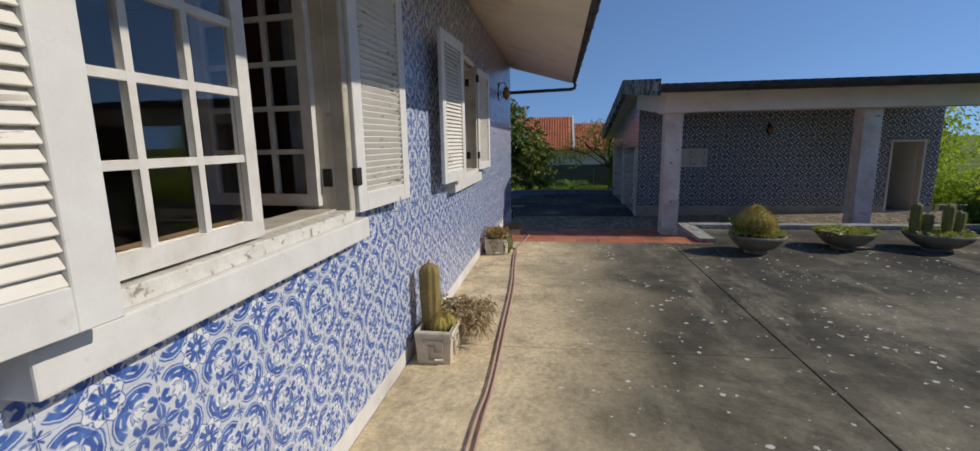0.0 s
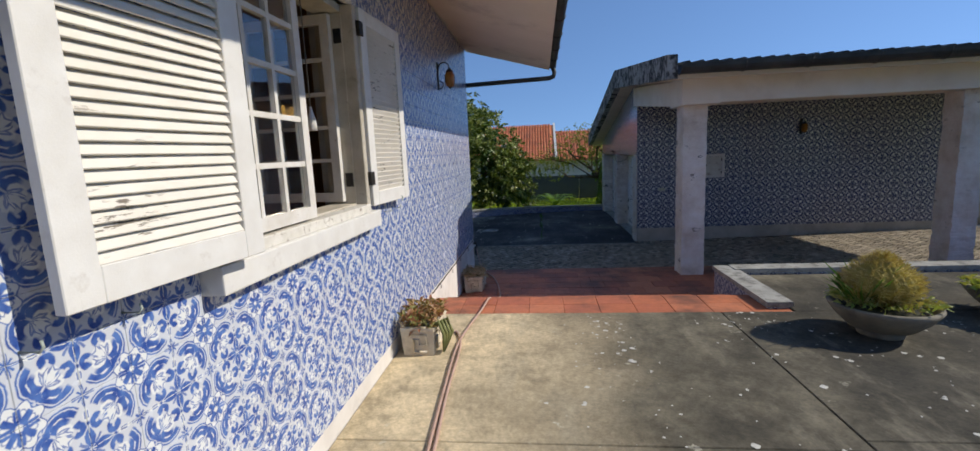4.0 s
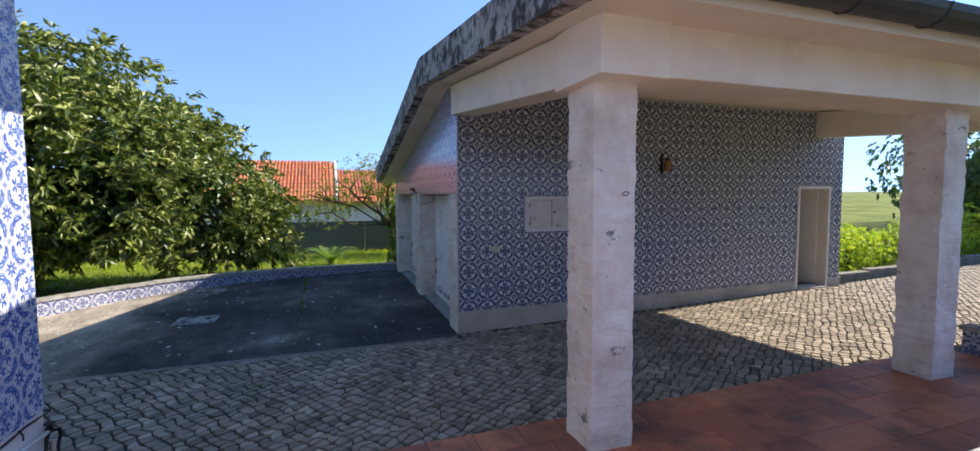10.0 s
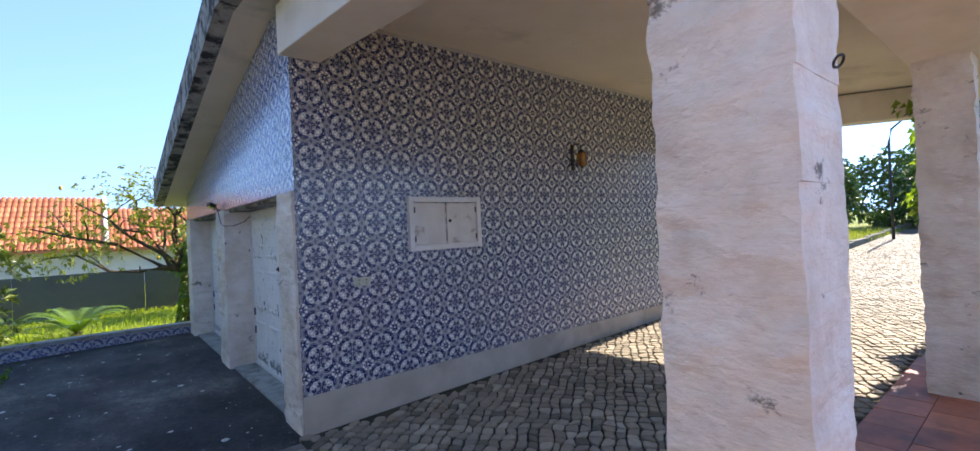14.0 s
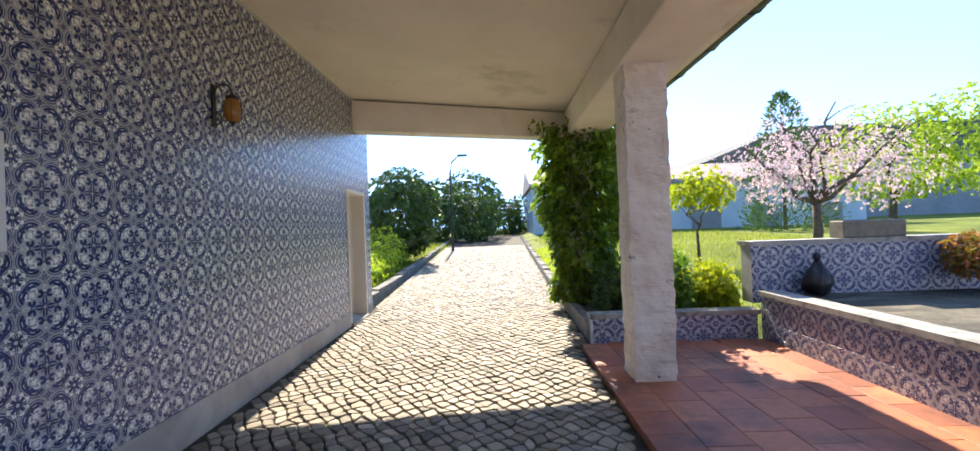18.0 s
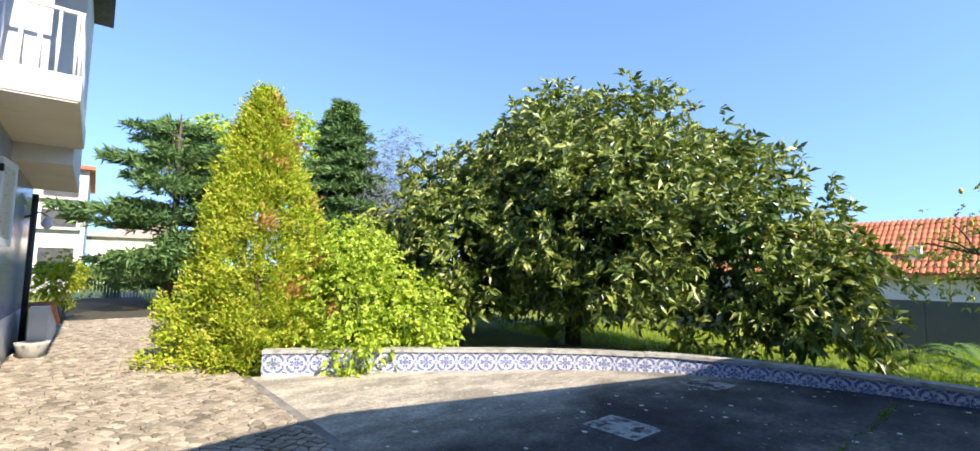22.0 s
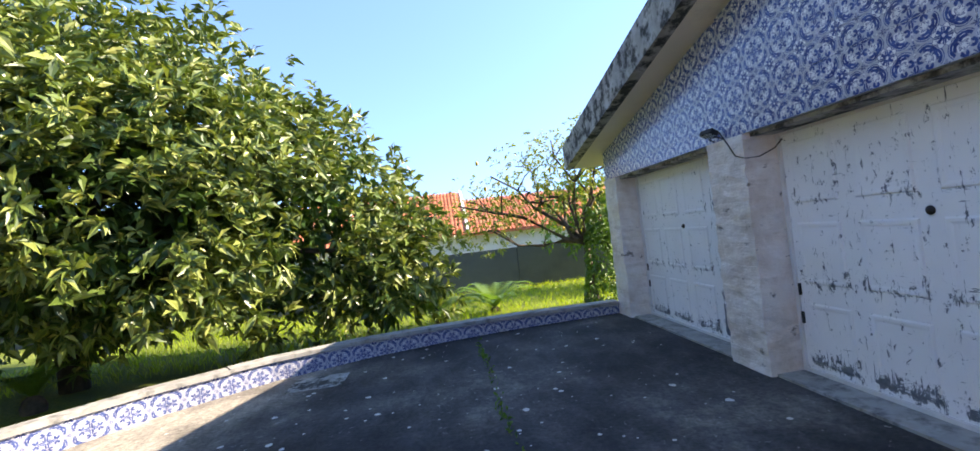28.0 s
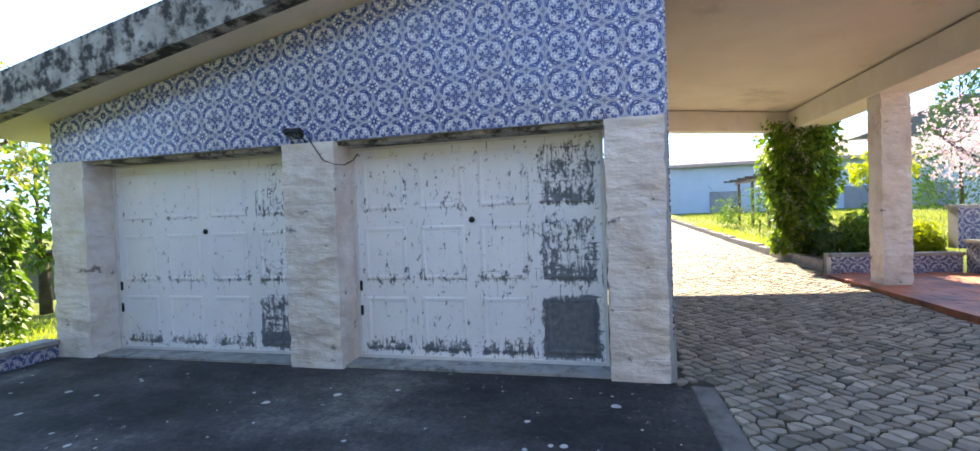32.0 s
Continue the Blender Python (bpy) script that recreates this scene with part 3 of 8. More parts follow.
def peel_mat(name, right_edge, peel, edge):
    """White paint flaking off grey steel, worst low down and near one stile."""
    m, nt, b = nmat(name, 0.5, 0, 0.4)
    sep = nt.nodes.new("ShaderNodeSeparateXYZ")
    nt.links.new(geo_pos(nt), sep.inputs[0])
    n1 = calc(nt, "SUBTRACT", noise_of(nt, 13.0, 12, 0.78, squash=(1, 1.5, 0.8)), 0.0)
    n2 = calc(nt, "SUBTRACT", noise_of(nt, 6.0, 10, 0.75, squash=(1, 6.0, 0.5)), 0.042)
    n3 = calc(nt, "SUBTRACT", noise_of(nt, 4.0, 10, 0.75, squash=(1, 0.9, 7.0)), 0.055)
    n = calc(nt, "MAXIMUM", n1, calc(nt, "MAXIMUM", n2, n3))
    def ease(sock, p, q, r, t):
        g = nt.nodes.new("ShaderNodeMapRange")
        for k, val in enumerate((p, q, r, t)):
            g.inputs[k + 1].default_value = val
        nt.links.new(sock, g.inputs[0])
        return g.outputs[0]

    col_w, row_h = 0.605, 0.696
    fy = calc(nt, "FRACT", calc(nt, "DIVIDE", calc(nt, "SUBTRACT", sep.outputs[1], right_edge), col_w))
    fz = calc(nt, "FRACT", calc(nt, "DIVIDE", calc(nt, "SUBTRACT", sep.outputs[2], 0.478), row_h))
    in_y = calc(nt, "MULTIPLY", ease(fy, 0.06, 0.14, 0, 1), ease(fy, 0.94, 0.86, 0, 1))
    in_z = calc(nt, "MULTIPLY", ease(fz, 0.07, 0.15, 0, 1), ease(fz, 0.93, 0.85, 0, 1))
    panel = calc(nt, "MULTIPLY", in_y, in_z)
    rim = calc(nt, "MULTIPLY", calc(nt, "MULTIPLY", panel, calc(nt, "SUBTRACT", 1.0, panel)), 0.12)
    stile = ease(sep.outputs[1], right_edge + col_w + 0.12, right_edge + col_w, 0.0, peel)
    foot = calc(nt, "MULTIPLY", ease(fz, 0.36, 0.10, 0.0, 0.16), ease(sep.outputs[2], 1.5, 0.8, 0.28, 1.0))
    worst = calc(nt, "MULTIPLY", ease(sep.outputs[1], right_edge + col_w + 0.02, right_edge + col_w - 0.04, 0.0, 1.0), ease(sep.outputs[2], 1.15, 1.0, 0.0, peel * 1.4))
    s = calc(nt, "ADD", n, calc(nt, "MULTIPLY", calc(nt, "ADD", calc(nt, "ADD", calc(nt, "ADD", stile, foot), rim), worst), calc(nt, "MULTIPLY_ADD", panel, 0.75, 0.25)))
    bare = ramp_of(nt, s, [(edge, grey(0)), (edge + 0.012, grey(1))])
    paint = ramp_of(nt, noise_of(nt, 2.5, 4), [(0.3, (0.80, 0.80, 0.79)), (0.7, (0.87, 0.87, 0.86))])
    steel = ramp_of(nt, noise_of(nt, 20, 5), [(0.3, (0.095, 0.11, 0.125)), (0.7, (0.18, 0.195, 0.21))])
    nt.links.new(mixed(nt, bare, paint, steel), b.inputs["Base Color"])
    bumped(nt, b, bare, 0.3, -0.002)
    return m


M_PEEL = peel_mat("flaking_door_paint", 11.42, 0.085, 0.60)
M_PEEL2 = peel_mat("flaking_door_paint_b", 14.46, 0.05, 0.615)


# ---- tiles ----
T = 0.15


def tile_mesh(name, axis, material, t=T):
    """One tile with eased edges, standing out along -x, +x, -y or +y."""
    bm = bmesh.new()
    o, i = t / 2 - 0.0005, t / 2 - 0.0018
    back = [(-o, -o), (o, -o), (o, o), (-o, o)]
    front = [(-i, -i), (i, -i), (i, i), (-i, i)]

    def at(p, d):
        return {"+x": (d, p[0], p[1]), "-x": (-d, p[0], p[1]), "+y": (p[0], d, p[1]), "-y": (p[0], -d, p[1])}[axis]
    v0 = [bm.verts.new(at(p, 0.0)) for p in back]
    v1 = [bm.verts.new(at(p, 0.006)) for p in back]
    v2 = [bm.verts.new(at(p, 0.008)) for p in front]
    bm.faces.new(v2)
    for p, q in ((v0, v1), (v1, v2)):
        for k in range(4):
            bm.faces.new((p[k], p[(k + 1) % 4], q[(k + 1) % 4], q[k]))
    return mesh_of(name, bm, material)


def tiling(wall, axis, face, u0, u1, z0, z1, u_ref, z_ref, material, inside, near=None, top=None, t=T, holes=()):
    """Lays a wall face with square tiles; those inside the near window are single pieces, the others one sheet."""
    me = tile_mesh("tile", axis, material, t)
    verts, faces = [], []
    base = [v.co.copy() for v in me.vertices]
    polys = [tuple(p.vertices) for p in me.polygons]
    i0, i1 = math.floor((u0 - u_ref) / t + 1e-6), math.ceil((u1 - u_ref) / t - 1e-6)
    j0, j1 = math.floor((z0 - z_ref) / t + 1e-6), math.ceil((z1 - z_ref) / t - 1e-6)
    for i in range(i0, i1):
        for j in range(j0, j1):
            cu, cz = u_ref + (i + 0.5) * t, z_ref + (j + 0.5) * t
            ua, ub, za, zb = max(u0, cu - t / 2), min(u1, cu + t / 2), max(z0, cz - t / 2), min(z1, cz + t / 2)
            cut = False
            for h in holes:
                if not (h[0] < ub and h[1] > ua and h[2] < zb and h[3] > za):
                    continue
                cut = True
                if h[2] <= za and h[3] >= zb:
                    ua, ub = (ua, h[0]) if h[0] - ua > ub - h[1] else (h[1], ub)
                else:
                    za, zb = (za, h[2]) if h[2] - za > zb - h[3] else (h[3], zb)
            if ub - ua < 0.008 or zb - za < 0.008 or not inside(cu, cz):
                continue
            place = Vector((face, cu, cz) if axis[1] == "x" else (cu, face, cz))
            lo_u, hi_u = max(u0, cu - t / 2), min(u1, cu + t / 2)
            whole = lo_u < cu - t / 2 + 0.01 and hi_u > cu + t / 2 - 0.01
            if near and whole and not cut and near[0] <= cu <= near[1] and near[2] <= cz <= near[3]:
                jit = pose(0, 0, 0, random.uniform(-0.25, 0.25), random.uniform(-0.25, 0.25), random.uniform(-0.25, 0.25))
                piece("tile", me, wall, Matrix.Translation(place) @ jit)
            else:
                n = len(verts)
                for c in base:
                    p = place + c
                    k = 1 if axis[1] == "x" else 0
                    p[k] = min(max(p[k], ua), ub)
                    p.z = min(max(p.z, za), zb, top(p[k]) if top else zb)
                    verts.append(tuple(p))
                faces += [tuple(n + q for q in f) for f in polys]
    sheet = bpy.data.meshes.new("tiling")
    sheet.from_pydata(verts, [], faces)
    sheet.materials.append(material)
    ob = new("tiling", sheet)
    ob.parent = wall
    ob.matrix_parent_inverse = wall.matrix_basis.inverted()
    tagged(ob, kind="stuff")
    return ob


def structure(name, bm, material, label, category):
    return tagged(part(name, bm, material), label, category, kind="structure")


def wall_with_holes(bm, axis, a, b, u0, u1, z0, z1, holes):
    """A thick wall between a and b along its thin axis, with rectangular openings (u0, u1, z0, z1)."""
    us = sorted({u0, u1, *[h[0] for h in holes], *[h[1] for h in holes]})
    for s, t in zip(us, us[1:]):
        zs = [z0, z1]
        cut = sorted((h[2], h[3]) for h in holes if h[0] < (s + t) / 2 < h[1])
        at = z0
        for lo_z, hi_z in cut + [(z1, z1)]:
            if lo_z > at + 1e-4:
                if axis == "x":
                    box(bm, a, b, s, t, at, lo_z)
                else:
                    box(bm, s, t, a, b, at, lo_z)
            at = hi_z
    bmesh.ops.remove_doubles(bm, verts=bm.verts[:], dist=1e-5)
    inner = [f for f in bm.faces if sum(1 for g in bm.faces if g is not f and (g.calc_center_median() - f.calc_center_median()).length < 1e-5)]
    bmesh.ops.delete(bm, geom=inner, context="FACES")
    return bm


# ---- large structure: ground ----
def ground_z(x, y):
    """Height of the land: level round the house, rising along the east lane, falling to the north garden."""
    z = 0.44
    if x > 8:
        z += 0.022 * (min(x, 60) - 8)
    if x < -6:
        z += 0.012 * (-6 - max(x, -40))
    if y > 17.2:
        z -= 0.05 * (min(y, 28) - 17.2)
    if x > 8.2 and y < 7.2:
        z += min(1.0, (7.2 - y) / 1.5) * 0.30
    if x > 11.0 and y > 10.9:
        z += min(1.0, (y - 10.9) / 1.0) * 0.10
    return z


def sheet(name, xs, ys, fz, material, label, category, kind="structure"):
    bm = bmesh.new()
    grid = [[bm.verts.new((x, y, fz(x, y))) for y in ys] for x in xs]
    for p, q in zip(grid, grid[1:]):
        for k in range(len(ys) - 1):
            bm.faces.new((p[k], q[k], q[k + 1], p[k + 1]))
    return tagged(part(name, bm, material), label, category, kind=kind)


def spread(a, b, n):
    return [a + (b - a) * i / n for i in range(n + 1)]


XS = sorted({-900, -400, -200, -120, -80, -60, 80, 100, 140, 220, 420, 900, *spread(-48, 70, 118)})
YS = sorted({-900, -400, -200, -120, -60, -30, -20, 60, 80, 120, 220, 420, 900, *spread(-12, 46, 58)})
sheet("ground", XS, YS, lambda x, y: ground_z(x, y) - 0.05, M_GRASS, "green grass and bare earth round the house", "ground")

# driveway in front of the garage doors, with the curved wall's line as its edge
CURVE = [(-6.2, 10.9), (-5.6, 12.2), (-4.9, 13.35), (-4.2, 14.45), (-3.45, 15.4), (-2.5, 16.2), (-1.4, 16.75), (-0.2, 17.1), (1.0, 17.3), (2.56, 17.42)]


def offset_curve(pts, d):
    out = []
    for i, p in enumerate(pts):
        q, r = Vector(pts[max(i - 1, 0)]), Vector(pts[min(i + 1, len(pts) - 1)])
        t = (r - q).normalized()
        out.append((p[0] - t.y * d, p[1] + t.x * d))
    return out


def dense(pts, n):
    """The polyline cut into n even steps."""
    ps = [Vector(p) for p in pts]
    ls = [(b - a).length for a, b in zip(ps, ps[1:])]
    out, total = [], sum(ls)
    for i in range(n + 1):
        s = total * i / n
        k = 0
        while k < len(ls) - 1 and s > ls[k]:
            s -= ls[k]
            k += 1
        out.append(ps[k].lerp(ps[k + 1], min(1, s / ls[k])))
    return out


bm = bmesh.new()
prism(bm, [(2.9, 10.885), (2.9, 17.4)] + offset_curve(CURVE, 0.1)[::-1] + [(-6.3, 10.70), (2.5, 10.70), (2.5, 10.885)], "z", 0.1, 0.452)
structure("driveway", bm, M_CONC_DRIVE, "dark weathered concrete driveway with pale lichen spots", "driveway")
bm = bmesh.new()
box(bm, -6.3, 2.5, 10.60, 10.78, 0.3, 0.462)
bevel_all(bm, 0.01, 1)
structure("kerb_drive", bm, M_KERB, "flush grey concrete strip between driveway and setts", "kerb")
# bed below the setts


def lane_z(x, y):
    z = 0.475
    if x > 2.5:
        z += 0.02 * (min(x, 60) - 2.5)
    if x < -6:
        z += 0.012 * (-6 - max(x, -40))
    if y < 8.6 and -1.2 < x < 8:
        z += 0.06 * (8.6 - y) / 1.0 * max(0.0, 1 - max(0, x - 2.5) / 5.5)
    return z


def lane_edges(x):
    if x < -1.13:
        lo_y, hi_y = 7.83, 10.66
    elif x < 8.1:
        lo_y, hi_y = 7.62, 10.62 if x < 2.5 else 10.9
    elif x < 11.1:
        lo_y, hi_y = 7.47, 10.9
    else:
        k = (x - 11.1) / 40
        lo_y, hi_y = 7.47 - 0.9 * k, 10.9 + 1.6 * k
    return lo_y, hi_y


bm = bmesh.new()
xs = [-30, -20, -14, -9.01, -9.0, -6.3, -6, -4, -2, -1.14, -1.12, 0, 1, 2.49, 2.51, 3.5, 5, 6.5, 8.09, 8.11, 9, 10, 11.09, 11.11, 13, 16, 20, 26, 34, 44, 52]
rows = []
for x in xs:
    y0, y1 = lane_edges(x)
    rows.append([bm.verts.new((x, y, lane_z(x, y) - 0.018)) for y in spread(y0, y1, 6)])
for p, q in zip(rows, rows[1:]):
    for k in range(6):
        bm.faces.new((p[k], q[k], q[k + 1], p[k + 1]))
LANE = structure("lane", bm, M_SAND, "lane and forecourt of worn granite setts with earth joints", "road")

# patio: one body with slabs on it
bm = bmesh.new()
box(bm, -1.13, 8.29, -14, 3.82, 0.2, 1.05)
box(bm, 2.76, 8.29, 3.82, 5.26, 0.2, 1.05)
PATIO = structure("patio", bm, M_CAP, "raised concrete patio beside the tiled house", "patio")
for x0, x1, y0, y1 in ((-1.13, 2.02, -14, -5.2), (-1.13, 2.02, -5.193, -2.9), (-1.13, 2.02, -2.893, -0.62), (-1.13, 2.02, -0.613, 1.5), (-1.13, 2.02, 1.507, 3.82),
                       (2.027, 5.4, -14, -3.4), (2.027, 5.4, -3.393, 1.60), (2.027, 5.4, 1.607, 3.82), (5.407, 8.29, -14, -3.4), (5.407, 8.29, -3.393, 1.6), (5.407, 8.29, 1.607, 3.82), (2.76, 8.29, 3.827, 5.26)):
    part("slab", bbox(x0, x1, y0, y1, 1.05, 1.09, 0.006, 1), M_CONC, PATIO)

# red steps and the low red floor
bm = bmesh.new()
box(bm, -1.13, 2.74, 3.83, 4.42, 0.2, 1.055)
box(bm, -1.13, 2.52, 4.42, 5.08, 0.2, 0.855)
STEPS = structure("steps", bm, M_RED, "two broad steps covered with red clay tiles", "steps")
bm = bmesh.new()
box(bm, -1.13, 8.12, 5.08, 7.6, 0.2, 0.605)
FLOOR = structure("floor", bm, M_RED, "low terrace floor of red clay tiles", "floor")

# ---- house ----
HX, HY = -1.138, 7.792          # backing planes of the tiles
W1, W2 = (-3.61, -1.95), (0.64, 2.30)
WZ = (2.45, 3.90)


def soffit_z(x):
    return 4.72 - 0.275 * (x + 1.13)


bm = bmesh.new()
wall_with_holes(bm, "x", -1.43, HX, -14, HY, 0.2, 4.8, [(*W1, *WZ), (*W2, *WZ)])
WALL_E = structure("wall_east", bm, M_GROUT, "house wall under blue and white painted tiles", "wall")
N1, N2 = (-3.95, -2.45), (-7.3, -5.9)
NZ = (2.35, 3.55)
bm = bmesh.new()
wall_with_holes(bm, "y", HY - 0.3, HY, -12.2, -1.43, 0.2, 7.6, [(*N1, *NZ), (*N2, *NZ)])
WALL_N = structure("wall_north", bm, M_GROUT, "tall house wall under blue and white painted tiles", "wall")
bm = bmesh.new()
box(bm, -12.2, -11.9, -14, HY - 0.3, 0.2, 7.6)
box(bm, -11.9, -1.43, -14.3, -14.0, 0.2, 7.6)
structure("wall_back", bm, M_PLASTER, "plain rendered walls that close the house", "wall")
bm = bmesh.new()
box(bm, -11.9, -1.43, -14, HY - 0.3, 1.3, 1.45)
structure("floor_house", bm, M_WOOD, "dark wooden floor inside the house", "floor")
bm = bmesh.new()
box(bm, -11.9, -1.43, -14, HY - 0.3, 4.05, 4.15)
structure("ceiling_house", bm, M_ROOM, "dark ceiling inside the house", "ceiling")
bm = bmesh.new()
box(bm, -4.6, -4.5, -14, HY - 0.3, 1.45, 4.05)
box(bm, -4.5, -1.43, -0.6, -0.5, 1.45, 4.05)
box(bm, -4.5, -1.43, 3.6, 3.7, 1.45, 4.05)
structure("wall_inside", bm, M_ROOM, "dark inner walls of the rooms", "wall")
bm = bmesh.new()
prism(bm, [(0.41, soffit_z(0.41)), (0.41, soffit_z(0.41) + 0.05), (-1.13, 4.82), (-1.13, 4.72)], "y", -14.2, 8.0)
structure("soffit", bm, M_SOFFIT, "sloping cream painted soffit of the eaves", "soffit")
bm = bmesh.new()
prism(bm, [(0.44, 4.36), (0.44, 4.43), (-6.4, 6.45), (-13.4, 4.33), (-13.4, 4.23), (-6.4, 6.34)], "y", -14.3, 8.02)
structure("roof_house", bm, M_ROOF_DARK, "low pitched tiled roof of the house", "roof")
# plinth, pinker towards the ground, with a slight step below the tiles
bm = bmesh.new()
box(bm, HX, HX + 0.004, -14, HY, 0.2, 1.222)
box(bm, -12.2, HX, HY, HY + 0.004, 0.2, 1.222)
structure("plinth", bm, M_PLINTH, "stained white rendered plinth below the tiles", "plinth")

# ---- garage ----
GX, GY = 2.568, 10.888


def roof_under(y):
    return 4.30 - 0.10 * (11.4 - y) if y < 11.4 else 4.30 - 0.205 * (y - 11.4)


SD = (9.69, 10.57, 0.65, 2.71)
bm = bmesh.new()
wall_with_holes(bm, "y", GY, GY + 0.25, GX, 10.95, 0.2, 4.25, [SD])
WALL_S = structure("wall_south", bm, M_GROUT, "garage wall under blue and white painted tiles", "wall")
bm = bmesh.new()
prism(bm, [(GY + 0.25, 2.62), (17.38, 2.62), (17.38, 3.05), (11.4, 4.24), (GY + 0.25, 4.2)], "x", GX, 2.95)
WALL_W = structure("wall_west", bm, M_GROUT, "garage gable under blue and white painted tiles", "wall")
bm = bmesh.new()
box(bm, 10.70, 10.95, GY + 0.25, 17.38, 0.2, 3.1)
box(bm, 2.95, 10.70, 17.13, 17.38, 0.2, 3.0)
structure("wall_rear", bm, M_PLASTER, "plain rendered garage walls", "wall")
bm = bmesh.new()
box(bm, 2.75, 10.7, GY + 0.25, 17.2, 0.2, 0.47)
structure("floor_garage", bm, M_CONC_DRIVE, "concrete floor of the garage", "floor")
bm = bmesh.new()
prism(bm, [(6.35, 3.79), (11.4, 4.30), (18.05, 2.94), (18.05, 3.04), (11.4, 4.40), (6.35, 3.89)], "x", 2.25, 11.0)
structure("ceiling", bm, M_SOFFIT, "cream painted concrete ceiling and soffit with damp stains", "ceiling")
bm = bmesh.new()
prism(bm, [(6.35, 3.79), (11.4, 4.30), (18.05, 2.94), (18.05, 3.36), (11.4, 4.73), (6.35, 4.14)], "x", 2.10, 2.25)
bmesh.ops.subdivide_edges(bm, edges=bm.edges[:], cuts=1)
structure("bargeboard", bm, M_CONC_DARK, "lichen covered concrete edge of the garage roof", "roof edge")
bm = bmesh.new()
prism(bm, [(6.45, 3.90), (11.4, 4.45), (17.95, 3.1), (17.95, 3.2), (11.4, 4.58), (6.45, 4.0)], "x", 2.25, 11.0)
ROOF_G = structure("roof_garage", bm, M_ROOF_DARK, "dark tiled roof of the garage and carport", "roof")


def beam(name, bm, label):
    bmesh.ops.recalc_face_normals(bm, faces=bm.faces[:])
    bevel_all(bm, 0.012, 2)
    return structure(name, bm, M_PLASTER, label, "beam")


beam("beam_south", bbox(2.52, 10.45, 6.83, 7.42, 3.46, 3.86), "cream rendered carport beam")
beam("beam_head", bbox(2.44, 3.02, 6.78, 7.46, 3.44, 3.88), "cream rendered beam head on the pillar")
bm = bmesh.new()
prism(bm, [(7.42, 3.47), (10.885, 3.79), (10.885, 4.22), (7.42, 3.88)], "x", 2.47, 2.84)
beam("beam_west", bm, "cream rendered sloping carport beam")
bm = bmesh.new()
prism(bm, [(7.42, 3.47), (10.885, 3.72), (10.885, 4.22), (7.42, 3.88)], "x", 10.10, 10.45)
beam("beam_east", bm, "cream rendered carport beam over the lane")
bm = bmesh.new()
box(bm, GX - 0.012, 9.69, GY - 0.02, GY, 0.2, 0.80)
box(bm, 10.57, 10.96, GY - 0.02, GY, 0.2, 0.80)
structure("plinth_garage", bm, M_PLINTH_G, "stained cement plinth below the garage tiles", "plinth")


def pilaster(name, x0, x1, y0, y1, z0, z1, label, rows_of=0.30, seed=0, relief=0.011):
    """A stone-clad post: a core and courses of rough split blocks round it."""
    rnd = random.Random(seed)
    post = structure(name, bbox(x0 + 0.02, x1 - 0.02, y0 + 0.02, y1 - 0.02, z0, z1), M_PLASTER, label, "pillar")
    n = max(1, round((z1 - z0) / rows_of))
    h = (z1 - z0) / n
    for k in range(n):
        a, b = z0 + k * h, z0 + (k + 1) * h - 0.0008
        bm = bmesh.new()
        box(bm, x0, x1, y0, y1, a, b)
        bmesh.ops.subdivide_edges(bm, edges=bm.edges[:], cuts=7, use_grid_fill=True)
        mx, my = (x0 + x1) / 2, (y0 + y1) / 2
        for v in bm.verts:
            at = v.co + Vector((seed * 3.1, k * 1.7, 0))
            q = noise.noise_vector(Vector((at.x * 4, at.y * 4, at.z * 9))) * relief + noise.noise_vector(at * 17.0) * relief * 0.45
            mid_z = min(1.0, 5 * min(v.co.z - a, b - v.co.z) / h)
            v.co.x += q.x * (0.55 + 0.6 * mid_z) - math.copysign(0.0015, v.co.x - mx) * (1 - mid_z) * (abs(v.co.x - mx) > 0.9 * (x1 - mx))
            v.co.y += q.y * (0.55 + 0.6 * mid_z) - math.copysign(0.0015, v.co.y - my) * (1 - mid_z) * (abs(v.co.y - my) > 0.9 * (y1 - my))
        for f in bm.faces:
            f.smooth = False
        part("stone", bm, M_STONE, post)
    return post


pilaster("pillar_1", 2.535, 2.905, 7.02, 7.40, 0.56, 3.44, "cream split stone carport pillar with dark stains", 0.30, 1)
pilaster("pillar_2", 6.66, 7.03, 7.01, 7.38, 0.56, 3.46, "cream split stone carport pillar with pink veins", 0.22, 2, 0.014)
pilaster("pillar_3", 10.10, 10.45, 7.01, 7.38, 0.5, 3.47, "stone carport pillar hidden by ivy", 0.30, 3)
pilaster("pilaster_1", 2.545, 2.95, GY + 0.03, 11.38, 0.44, 2.62, "cream split stone jamb at the garage corner", 0.20, 4, 0.016)
pilaster("pilaster_2", 2.545, 2.95, 13.86, 14.42, 0.44, 2.62, "cream split stone jamb between the garage doors", 0.20, 5, 0.016)
pilaster("pilaster_3", 2.545, 2.95, 16.93, 17.42, 0.44, 2.62, "cream split stone jamb at the garage end", 0.20, 6, 0.016)
bm = bmesh.new()
box(bm, 2.60, 2.95, 11.38, 13.86, 0.3, 0.475)
box(bm, 2.60, 2.95, 14.42, 16.93, 0.3, 0.475)
structure("threshold", bm, M_CAP, "worn concrete sills under the garage doors", "threshold")
